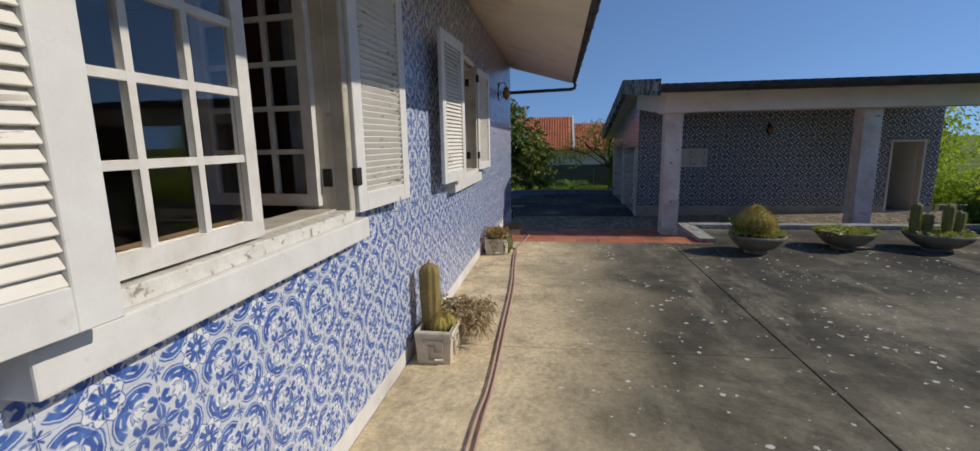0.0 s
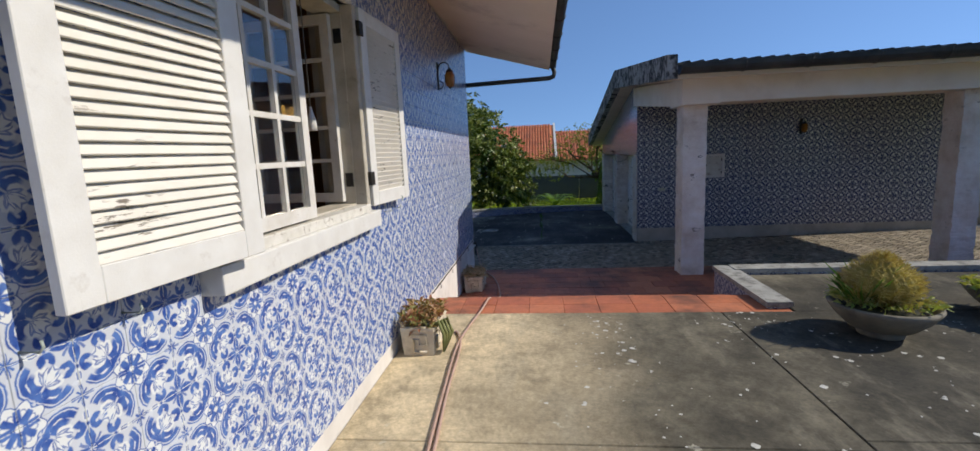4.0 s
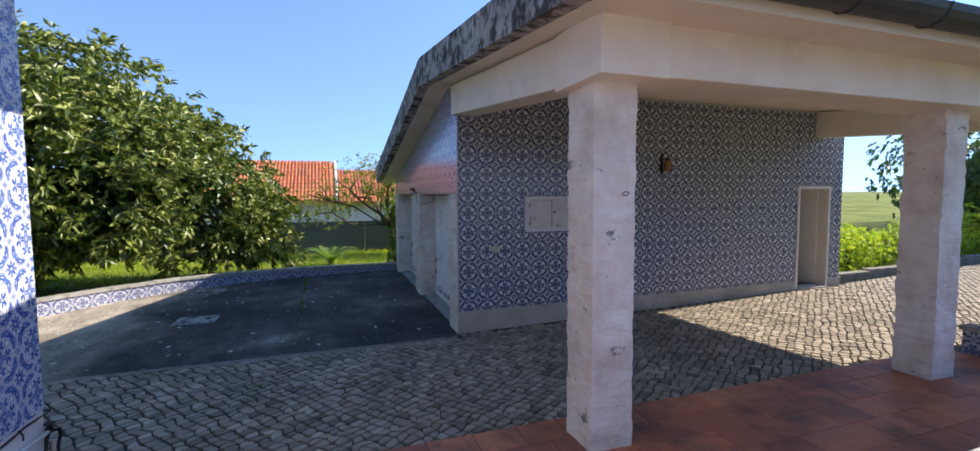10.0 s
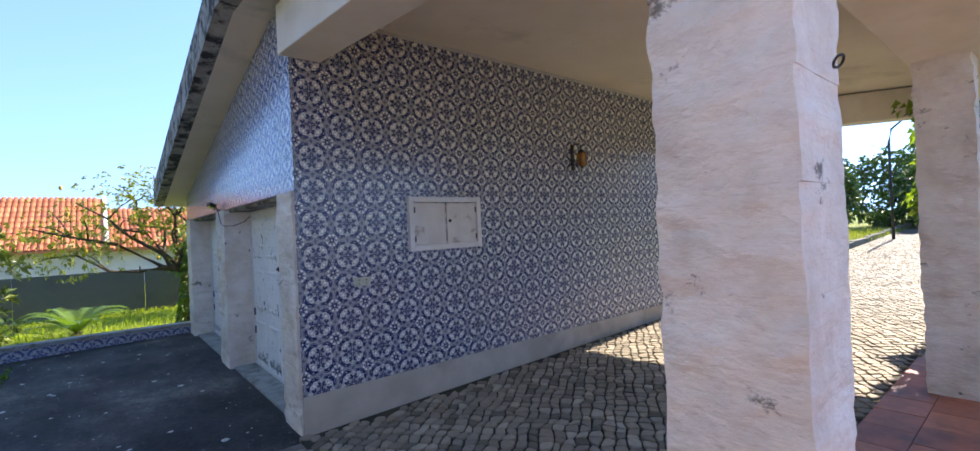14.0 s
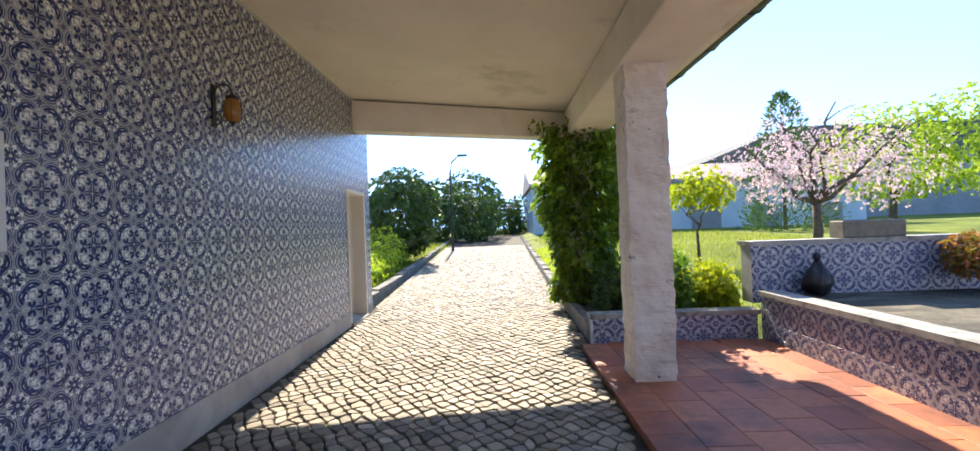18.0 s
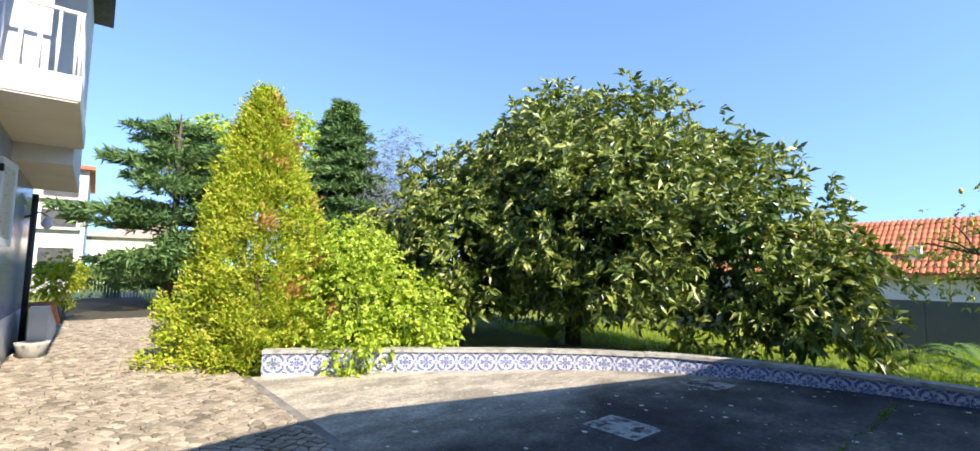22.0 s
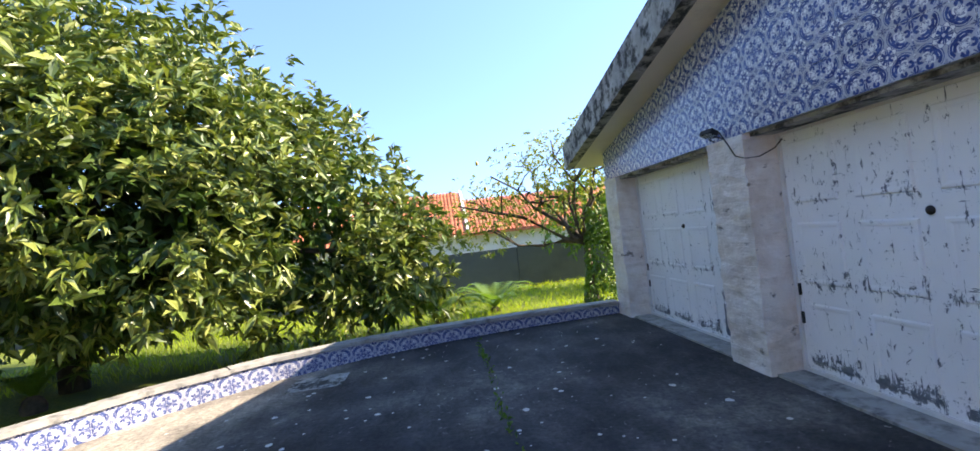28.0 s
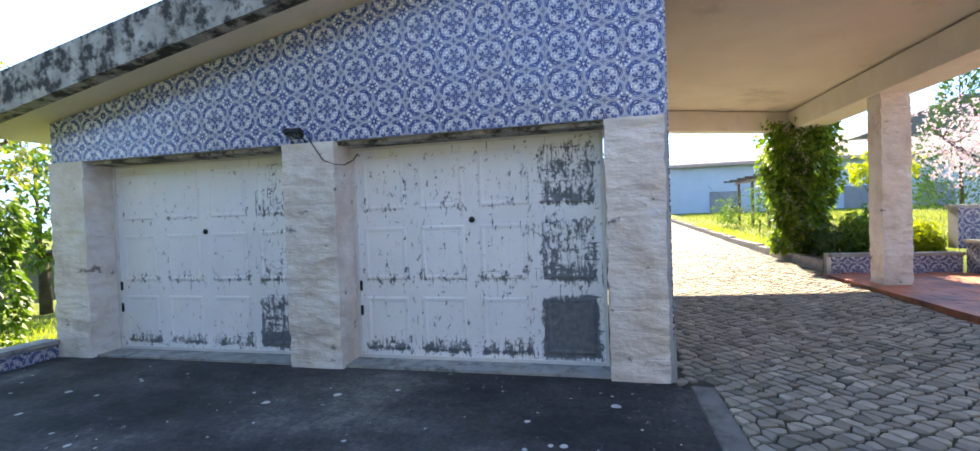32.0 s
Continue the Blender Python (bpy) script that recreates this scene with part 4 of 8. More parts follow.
bm = bmesh.new()
box(bm, 2.62, 2.93, 11.38, 13.86, 2.585, 2.618)
box(bm, 2.62, 2.93, 14.42, 16.93, 2.585, 2.618)
structure("lintel", bm, M_CONC_DARK, "grey concrete underside above the garage doors", "lintel")

# ---- tile faces ----
tiling(WALL_E, "+x", HX, -8.5, 7.80, 1.225, 4.70, 3.887, 2.19, M_AZ_HOUSE, lambda u, z: True, holes=[(*W1, *WZ), (*W2, *WZ)], near=(2.5, 5.6, 1.4, 3.7), t=0.1675)
tiling(WALL_N, "+y", HY, -12.0, -1.13, 1.225, 7.4, -1.13, 2.133, M_AZ_NORTH, lambda u, z: True, holes=[(*N1, *NZ), (*N2, *NZ)], near=(-3.3, -1.2, 1.4, 3.6), t=0.16)
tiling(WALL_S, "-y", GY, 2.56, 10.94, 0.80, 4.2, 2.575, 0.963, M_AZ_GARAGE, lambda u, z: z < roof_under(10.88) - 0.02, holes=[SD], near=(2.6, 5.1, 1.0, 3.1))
tiling(WALL_W, "-x", GX, 10.88, 17.38, 2.62, 4.3, 11.21, 2.77, M_AZ_GABLE, lambda u, z: z - 0.08 < max(roof_under(u - 0.08), roof_under(u + 0.08)) - 0.03, near=(10.95, 13.6, 2.77, 3.62), top=lambda u: roof_under(u) - 0.012, t=0.159)

# ---- house: windows and shutters ----
def ring(bm, axis_lo, axis_hi, u0, u1, z0, z1, w, axis="x"):
    """Four rails of a rectangular frame."""
    for a, b, c, d in ((u0, u0 + w, z0, z1), (u1 - w, u1, z0, z1), (u0 + w, u1 - w, z0, z0 + w), (u0 + w, u1 - w, z1 - w, z1)):
        if axis == "x":
            box(bm, axis_lo, axis_hi, a, b, c, d)
        else:
            box(bm, a, b, axis_lo, axis_hi, c, d)


def sash(name, parent, w, h, cols, rows_n, m, glass=True):
    """A glazed casement, hinge side at the origin, width along +y, in the x = 0 plane, set by m."""
    bm = bmesh.new()
    st = 0.066
    ring(bm, -0.022, 0.022, 0, w, 0, h, st)
    cw, ch = (w - 2 * st) / cols, (h - 2 * st) / rows_n
    for i in range(1, cols):
        box(bm, -0.015, 0.015, st + i * cw - 0.0135, st + i * cw + 0.0135, st, h - st)
    for j in range(1, rows_n):
        box(bm, -0.0145, 0.0145, st, w - st, st + j * ch - 0.0135, st + j * ch + 0.0135)
    bmesh.ops.transform(bm, matrix=m, verts=bm.verts[:])
    s = part(name, bm, M_FLAKED, parent)
    for i in range(cols):
        for j in range(rows_n):
            bm = bbox(-0.002, 0.002, st + i * cw + 0.008, st + (i + 1) * cw - 0.008, st + j * ch + 0.008, st + (j + 1) * ch - 0.008)
            bmesh.ops.transform(bm, matrix=m, verts=bm.verts[:])
            p = part("pane", bm, M_GLASS, s)
            p.visible_shadow = False
    return s


def shutter(w, h, m, label, group, hinges=True):
    """A louvred shutter leaf with its hinge side on the z axis, spreading along +y."""
    e = thing("shutter", m.translation, label, "shutter", group)
    bm = bmesh.new()
    st = 0.105
    ring(bm, -0.019, 0.019, 0, w, 0, h, st)
    bevel_all(bm, 0.003, 1)
    bmesh.ops.transform(bm, matrix=m, verts=bm.verts[:])
    part("frame", bm, M_WHITE, e)
    n = int((h - 2 * st) / 0.036)
    for k in range(n):
        z = st + (k + 0.5) * (h - 2 * st) / n
        bm = bbox(-0.004, 0.004, st, w - st, -0.022, 0.022, 0.0015, 1, m @ pose(0, 0, z, 0, 32, 0))
        part("slat", bm, M_SLAT, e)
    for z in (0.16, h - 0.2) if hinges else ():
        bm = bbox(-0.03, 0.03, -0.035, 0.03, z, z + 0.1, 0.003, 1, m)
        part("hinge", bm, M_IRON, e)
    for y in (w - 0.2,) if hinges else ():
        part("catch", tube(bmesh.new(), [m @ Vector(p) for p in ((0.018, y, 0.03), (0.026, y, 0.015), (0.024, y + 0.006, -0.01), (0.018, y + 0.01, -0.022))], 0.004, 5), M_PIPE, e)
    return e


M_TANWOOD = worn("tan_wood", (0.36, 0.23, 0.12), (0.46, 0.31, 0.18), 6, 0.5)


def east_window(y0, y1, tag):
    win = tagged(thing("window_%d" % tag, (HX, (y0 + y1) / 2, WZ[0]), "white casement window with one sash open inwards", "window"), kind="structure")
    z0, z1 = WZ
    bm = bmesh.new()
    ring(bm, -1.36, -1.16, y0, y1, z0, z1, 0.055)
    bevel_all(bm, 0.004, 1)
    part("window_frame", bm, M_JAMB, win)
    part("inner_sill", bbox(-1.80, -1.425, y0 + 0.02, y1 - 0.02, z0 - 0.03, z0 - 0.005, 0.004, 1), M_TANWOOD, win, "tan wooden inner sill")
    part("window_sill", bbox(-1.42, -1.03, y0 - 0.09, y1 + 0.09, z0 - 0.13, z0 - 0.012, 0.008, 2), M_WHITE, win)
    part("sill_board", bbox(-1.36, -1.06, y0 + 0.03, y1 - 0.03, z0 - 0.012, z0 + 0.045, 0.006, 2), M_SILLW, win)
    part("window_head", bbox(-1.30, -1.10, y0 - 0.03, y1 + 0.03, z1, z1 + 0.06, 0.006, 1), M_FLAKED, win)
    h = z1 - z0 - 0.14
    w = (y1 - y0) / 2 - 0.065
    sash("sash", win, w + 0.03, h + 0.02, 3, 5, Matrix.Translation((-1.105, y0 + 0.03, z0 + 0.06)))
    sash("sash", win, w - 0.03, h, 3, 5, Matrix.Translation((-1.24, y1 - 0.075, z0 + 0.075)) @ pose(0, 0, 0, 0, 0, 84))
    for s, px in ((y0 - 0.012, -0.972), (y1 - 0.05, -1.075)):
        part("post", bbox(-1.17, px, s, s + 0.062, z0 + 0.03, z1, 0.006, 1), M_JAMB, win)
    for hz in (z0 + 0.18, z1 - 0.26):
        part("hinge", bbox(-1.225, -1.168, y1 - 0.062, y1 - 0.05, hz, hz + 0.1, 0.003, 1), M_IRON, win)
    sw = 0.78
    shutter(sw, z1 - z0 - 0.02, Matrix.Translation((-1.075, y1 + 0.03, z0 + 0.02)) @ pose(0, 0, 0, 0, 0, -4), "white louvred wooden shutter folded back against the tiles", "window shutters")
    shutter(sw, z1 - z0 - 0.02, Matrix.Translation((-0.95, y0 + 0.05, z0 + 0.02)) @ pose(0, 0, 0, 0, 0, 176), "white louvred wooden shutter with peeling paint, folded back", "window shutters", False)


east_window(*W1, 1)
east_window(*W2, 2)
# an inner curtain, seen between the panes
def curtain(y0, y1, x, tag):
    bm = bmesh.new()
    n = 24
    top = [bm.verts.new((x + 0.02 * math.sin(k * 1.9), y0 + (y1 - y0) * k / n, 3.85)) for k in range(n + 1)]
    bot = [bm.verts.new((x + 0.035 * math.sin(k * 1.9 + 0.3), y0 + (y1 - y0) * k / n, 2.5)) for k in range(n + 1)]
    for k in range(n):
        bm.faces.new((top[k], top[k + 1], bot[k + 1], bot[k])).smooth = True
    bmesh.ops.solidify(bm, geom=bm.faces[:], thickness=0.004)
    return tagged(part("curtain", bm, M_CLOTH), "thin dull grey curtain hanging behind the window", "curtain")


M_CLOTH = worn("curtain_cloth", (0.16, 0.15, 0.14), (0.24, 0.23, 0.21), 20, 0.95, dirt_amt=0)
curtain(0.78, 1.15, -1.7, 2)
M_BULB, nt_b, b_b = nmat("lit_bulb", 0.5)
b_b.inputs["Emission Color"].default_value = (1.0, 0.55, 0.12, 1)
b_b.inputs["Emission Strength"].default_value = 6.0
M_BULB.node_tree.nodes["Principled BSDF"].inputs["Base Color"].default_value = (1, 0.7, 0.3, 1)
lampd = thing("pendant_lamp", (-2.4, 1.35, 3.3), "small lit amber pendant lamp inside the room", "lamp")
for dx in (0.0, 0.12):
    part("bulb", lathe(bmesh.new(), [(0.005, 3.25), (0.03, 3.27), (0.035, 3.31), (0.012, 3.36)], 10, (-2.4, 1.32 + dx, 0)), M_BULB, lampd, "lit amber bulb")
part("cord", tube(bmesh.new(), [(-2.4, 1.38, 3.33), (-2.4, 1.38, 4.06)], 0.006, 6), M_IRON, lampd)
# tassel on the blind cord
tas = thing("blind_tassel", (-1.24, 1.83, 3.1), "off-white blind tassel hanging on a cord", "tassel")
part("cord", tube(bmesh.new(), [(-1.24, 1.83, 3.16), (-1.24, 1.83, 3.84)], 0.004, 6), M_CLOTH, tas)
part("skirt", lathe(bmesh.new(), [(0.030, 3.02), (0.027, 3.09), (0.011, 3.14), (0.008, 3.17)], 12, (-1.24, 1.83, 0)), M_WHITE, tas)


def hook(x, y, z, dy):
    h = thing("shutter_hook", (x, y, z), "small rusty iron shutter hook on the tiled wall", "hook", "shutter hooks")
    part("bar", tube(bmesh.new(), [(x - 0.06, y, z), (x, y, z), (x + 0.008, y + dy * 0.4, z + 0.012), (x + 0.004, y + dy * 0.4, z + 0.03)], 0.004, 6), M_PIPE, h)


for y in (-0.75, -1.25, -0.1, 0.2, 2.75, 3.0):
    hook(-1.07, y, 2.38, 0.012)


def north_window(x0, x1, tag):
    win = tagged(thing("window_%d" % tag, ((x0 + x1) / 2, HY, NZ[0]), "white casement window on the shaded wall", "window"), kind="structure")
    z0, z1 = NZ
    bm = bmesh.new()
    ring(bm, HY - 0.2, HY + 0.02, x0, x1, z0, z1, 0.055, "y")
    part("window_frame", bm, M_FLAKED, win)
    part("window_sill", bbox(x0 - 0.08, x1 + 0.08, HY - 0.28, HY + 0.1, z0 - 0.12, z0 - 0.01, 0.008, 1), M_WHITE, win)
    m = Matrix.Translation((x1 - 0.06, HY - 0.08, z0 + 0.06)) @ pose(0, 0, 0, 0, 0, 90)
    sash("sash", win, x1 - x0 - 0.12, z1 - z0 - 0.12, 4, 4, m)
    shutter(0.74, z1 - z0 - 0.02, Matrix.Translation((x1 + 0.02, HY + 0.05, z0)) @ pose(0, 0, 0, 0, 0, -76), "white louvred wooden shutter standing half open", "north shutters")
    shutter(0.74, z1 - z0 - 0.02, Matrix.Translation((x0 - 0.02, HY + 0.05, z0)) @ pose(0, 0, 0, 0, 0, 84), "white louvred wooden shutter folded back on the wall", "north shutters")


north_window(*N1, 3)
north_window(*N2, 4)


# ---- lamps, gutters, pipes ----
M_AMBER, nt_a, b_a = nmat("amber_glass", 0.15, 0, 0.6)
nt_a.links.new(ramp_of(nt_a, noise_of(nt_a, 18, 3), [(0.3, (0.36, 0.13, 0.02)), (0.7, (0.55, 0.26, 0.06))]), b_a.inputs["Base Color"])
b_a.inputs["Transmission Weight"].default_value = 0.35


def wall_lantern(place, out, label):
    """A wrought bracket with a hanging amber bottle lantern; out is the wall's outward direction."""
    o = Vector(out)
    p = Vector(place)
    side = o.cross(Vector((0, 0, 1)))
    e = thing("wall_lantern", p, label, "lantern", "wall lanterns")
    m = Matrix((side.to_4d(), o.to_4d(), Vector((0, 0, 1, 0)), Vector((0, 0, 0, 1)))).transposed()
    m.translation = p
    bm = bbox(-0.03, 0.03, 0.0, 0.012, -0.17, 0.19, 0.004, 1, m)
    part("backplate", bm, M_IRON, e)
    arc = [m @ Vector((0, 0.012 + 0.075 * (1 - math.cos(a)), 0.10 + 0.085 * math.sin(a))) for a in spread(0, math.pi, 10)]
    part("bracket", tube(bmesh.new(), arc, 0.008, 6), M_IRON, e)
    curl = [m @ Vector((0, 0.02 + 0.05 * math.sin(a), -0.10 - 0.05 * math.cos(a))) for a in spread(0, 4.6, 10)]
    part("scroll", tube(bmesh.new(), curl, 0.006, 6), M_IRON, e)
    c = m @ Vector((0, 0.162, 0))
    part("glass", lathe(bmesh.new(), [(0.012, -0.135), (0.05, -0.125), (0.064, -0.07), (0.064, 0.02), (0.045, 0.055), (0.02, 0.07)], 14, c), M_AMBER, e, "ribbed amber glass")
    part("cap", lathe(bmesh.new(), [(0.05, 0.055), (0.045, 0.075), (0.02, 0.095), (0.008, 0.11)], 12, c), M_IRON, e)
    part("finial", lathe(bmesh.new(), [(0.006, -0.165), (0.012, -0.15), (0.03, -0.135)], 10, c), M_IRON, e)
    for k in range(4):
        a = k * math.pi / 2 + 0.4
        part("rib", tube(bmesh.new(), [c + Vector((0.066 * math.cos(a), 0.066 * math.sin(a), -0.12)), c + Vector((0.068 * math.cos(a), 0.068 * math.sin(a), 0.03))], 0.003, 5), M_IRON, e)
    return e


wall_lantern((-1.13, 5.30, 3.86), (1, 0, 0), "iron wall lantern with amber glass on the sunlit tiles")
wall_lantern((6.30, 10.872, 3.12), (0, -1, 0), "iron wall lantern with amber glass in the carport")


def half_gutter(name, a, b, r, label):
    e = thing(name, a, label, "gutter")
    a, b = Vector(a), Vector(b)
    d = (b - a).normalized()
    s = d.cross(Vector((0, 0, 1)))
    bm = bmesh.new()
    rings = []
    for p in (a, b):
        rings.append([bm.verts.new(p + s * (rr * math.cos(t)) - Vector((0, 0, 1)) * (rr * math.sin(t))) for rr, ts in ((r, spread(0, math.pi, 8)), (r - 0.006, spread(math.pi, 0, 8))) for t in ts])
    n = len(rings[0])
    for k in range(n):
        bm.faces.new((rings[0][k], rings[0][(k + 1) % n], rings[1][(k + 1) % n], rings[1][k]))
    bm.faces.new(rings[0])
    bm.faces.new(rings[1][::-1])
    part("trough", bm, M_GUTTER, e)
    n_b = int((b - a).length / 0.8)
    for k in range(n_b + 1):
        p = a + (b - a) * k / max(1, n_b)
        part("bracket", tube(bmesh.new(), [p + s * (r * 1.05 * math.cos(t)) - Vector((0, 0, 1)) * (r * 1.05 * math.sin(t)) for t in spread(0, math.pi, 6)], 0.008, 5), M_GUTTER, e)
    return e


half_gutter("house_gutter", (0.475, -14, 4.40), (0.475, 8.0, 4.37), 0.06, "dark metal gutter along the house eaves")
half_gutter("carport_gutter", (2.25, 6.25, 3.965), (11.0, 6.25, 3.965), 0.13, "dark metal gutter along the carport roof")
dp = thing("downpipe", (-1.4, 7.93, 0.5), "downpipe from the house gutter, sun and shade coloured onto its lengths", "pipe")
part("elbow", tube(bmesh.new(), [(0.475, 7.96, 4.33), (0.50, 7.96, 4.24), (0.48, 7.96, 4.17), (0.40, 7.96, 4.145), (-1.20, 7.93, 4.10)], 0.042, 10), M_GUTTER, dp)
# sun between two shadows set by material: pale middle length, dark ones above and below
part("upper_pipe", tube(bmesh.new(), [(-1.20, 7.93, 4.10), (-1.38, 7.91, 4.05), (-1.42, 7.89, 3.93), (-1.42, 7.89, 3.2)], 0.05, 12), M_GUTTER, dp)
part("middle_pipe", tube(bmesh.new(), [(-1.42, 7.89, 3.2), (-1.42, 7.89, 1.95)], 0.052, 12), M_PIPE, dp, "grey green pipe, coloured paler for the sun on it")
part("lower_pipe", tube(bmesh.new(), [(-1.42, 7.89, 1.95), (-1.42, 7.89, 1.15), (-1.40, 7.93, 1.02), (-1.36, 8.0, 0.92), (-1.35, 8.02, 0.5)], 0.056, 12), M_GUTTER, dp)
for z in (1.9, 2.9, 1.3):
    part("clip", lathe(bmesh.new(), [(0.056, -0.015), (0.062, -0.012), (0.062, 0.012), (0.056, 0.015)], 12, (-1.42, 7.89, z)), M_IRON, dp)
# cables along the foot of the tiles
cab = thing("wall_cable", (-1.12, 5, 1.2), "black cable sagging between clips along the foot of the tiles", "cable")
pts = [(-1.118, 4.2 + k * 0.12, 1.212 - 0.012 * abs(math.sin(k * 0.9))) for k in range(30)]
part("cable", tube(bmesh.new(), pts + [(-1.11, 7.83, 1.2), (-1.5, 7.815, 1.21), (-5.5, 7.812, 1.2), (-9, 7.812, 1.21)], 0.007, 5), M_IRON, cab)
for y in (4.6, 5.4, 6.1, 6.9, 7.5):
    part("clip", tube(bmesh.new(), [(-1.12, y, 1.22), (-1.10, y, 1.19), (-1.105, y + 0.01, 1.15)], 0.005, 5), M_IRON, cab)
tap = thing("garden_tap", (-1.2, 7.85, 1.05), "white pipe and tap with looped black hose", "tap")
part("pipe", tube(bmesh.new(), [(-1.135, 7.0, 1.08), (-1.12, 7.55, 1.08), (-1.10, 7.78, 1.08)], 0.014, 8), M_WHITE, tap, "white plastic pipe")
part("valve", lathe(bmesh.new(), [(0.02, 0), (0.025, 0.02), (0.012, 0.05), (0.03, 0.055), (0.03, 0.065)], 10, (-1.10, 7.78, 1.07)), M_IRON, tap)
part("loop", tube(bmesh.new(), [(-1.10 + 0.02 * k % 0.03, 7.78 + 0.10 * math.sin(k * 0.7), 0.98 + 0.10 * math.cos(k * 0.7)) for k in range(10)], 0.011, 6), M_IRON, tap, "black rubber hose")

# ---- balcony and upper wall on the north side ----
bal = thing("balcony", (-7.0, 8.1, 4.0), "concrete balcony with a white railing and peeling edge", "balcony")
part("slab", bbox(-8.5, -5.6, HY + 0.004, 8.62, 3.98, 4.28, 0.01, 1), M_PLINTH, bal)
part("soffit", bbox(-8.48, -5.62, HY + 0.006, 8.60, 3.965, 3.978), M_SOFFIT, bal)
part("handrail", bbox(-8.48, -5.62, 8.56, 8.60, 5.02, 5.06, 0.006, 1), M_WHITE, bal)
part("handrail", bbox(-5.66, -5.62, HY + 0.01, 8.56, 5.02, 5.06, 0.006, 1), M_WHITE, bal)
for k in range(16):
    x = -8.46 + k * 0.188
    part("baluster", lathe(bmesh.new(), [(0.016, 4.28), (0.016, 4.5), (0.024, 4.64), (0.016, 4.8), (0.016, 5.02)], 8, (x, 8.58, 0)), M_WHITE, bal)
for k in range(5):
    part("baluster", lathe(bmesh.new(), [(0.016, 4.28), (0.016, 4.5), (0.024, 4.64), (0.016, 4.8), (0.016, 5.02)], 8, (-5.64, 7.92 + k * 0.155, 0)), M_WHITE, bal)
bdoor = tagged(thing("door_1", (-6.6, HY, 4.3), "white balcony door with a folded shutter", "door"), kind="structure")
part("leaf", bbox(-7.1, -6.1, HY + 0.01, HY + 0.05, 4.30, 6.3, 0.008, 1), M_WHITE, bdoor)
part("shutter_leaf", bbox(-6.02, -5.98, HY + 0.02, HY + 0.5, 4.35, 6.3, 0.006, 1), M_FLAKED, bdoor)
part("hinge", bbox(-6.05, -5.95, HY + 0.02, HY + 0.06, 4.7, 4.8), M_IRON, bdoor)
part("hinge", bbox(-6.05, -5.95, HY + 0.02, HY + 0.06, 5.8, 5.9), M_IRON, bdoor)
bm = bmesh.new()
box(bm, -12.2, -8.52, HY + 0.004, 8.5, 3.7, 7.6)
structure("wall_bay", bm, M_SOFFIT, "cream rendered bay projecting from the upper floor", "wall")
bm = bmesh.new()
prism(bm, [(-4.2, 6.6), (-4.2, 6.72), (-12.4, 7.9), (-12.4, 7.7)], "y", HY - 0.3, 8.85)
structure("roof_bay", bm, M_ROOF_DARK, "dark roof edge over the balcony", "roof")
wl = thing("wall_light", (-11.0, 7.9, 3.0), "dark iron bracket lamp with a pale shade", "lantern")
part("bracket", tube(bmesh.new(), [(-11.0, 7.8, 3.0), (-11.0, 8.0, 3.12), (-11.0, 8.12, 3.05)], 0.015, 6), M_IRON, wl)
part("shade", lathe(bmesh.new(), [(0.02, 3.05), (0.07, 2.95), (0.08, 2.86), (0.03, 2.8)], 10, (-11.0, 8.12, 0)), M_WHITE, wl)
part("pipe", tube(bmesh.new(), [(-11.3, 7.9, 0.6), (-11.3, 7.9, 3.5)], 0.05, 8), M_GUTTER, wl)
mbox = tagged(part("meter_box", bbox(-6.62, -6.45, HY, HY + 0.05, 1.32, 1.62, 0.006, 1), M_WHITE), "small white meter box on the tiled wall", "box")
ramp = thing("ramp_wall", (-11.5, 8.3, 0.5), "low white wall with a sloping red coping by the door", "wall")
bm = bmesh.new()
prism(bm, [(-10.2, 0.4), (-13.4, 0.4), (-13.4, 0.75), (-10.6, 1.35), (-10.2, 1.35)], "y", 8.05, 8.3)
part("body", bm, M_PLINTH, ramp)
bm = bmesh.new()
prism(bm, [(-10.6, 1.35), (-13.4, 0.75), (-13.4, 0.82), (-10.6, 1.42)], "y", 8.0, 8.36)
part("coping", bm, M_RED, ramp, "red clay coping")
tub = thing("flower_tub", (-9.9, 8.15, 0.5), "grey tub of dead stems beside the house", "planter")
part("tub", lathe(bmesh.new(), [(0.17, 0.50), (0.22, 0.72), (0.24, 0.78), (0.20, 0.77), (0.17, 0.70)], 14, (-9.9, 8.15, 0)), M_CAP, tub)

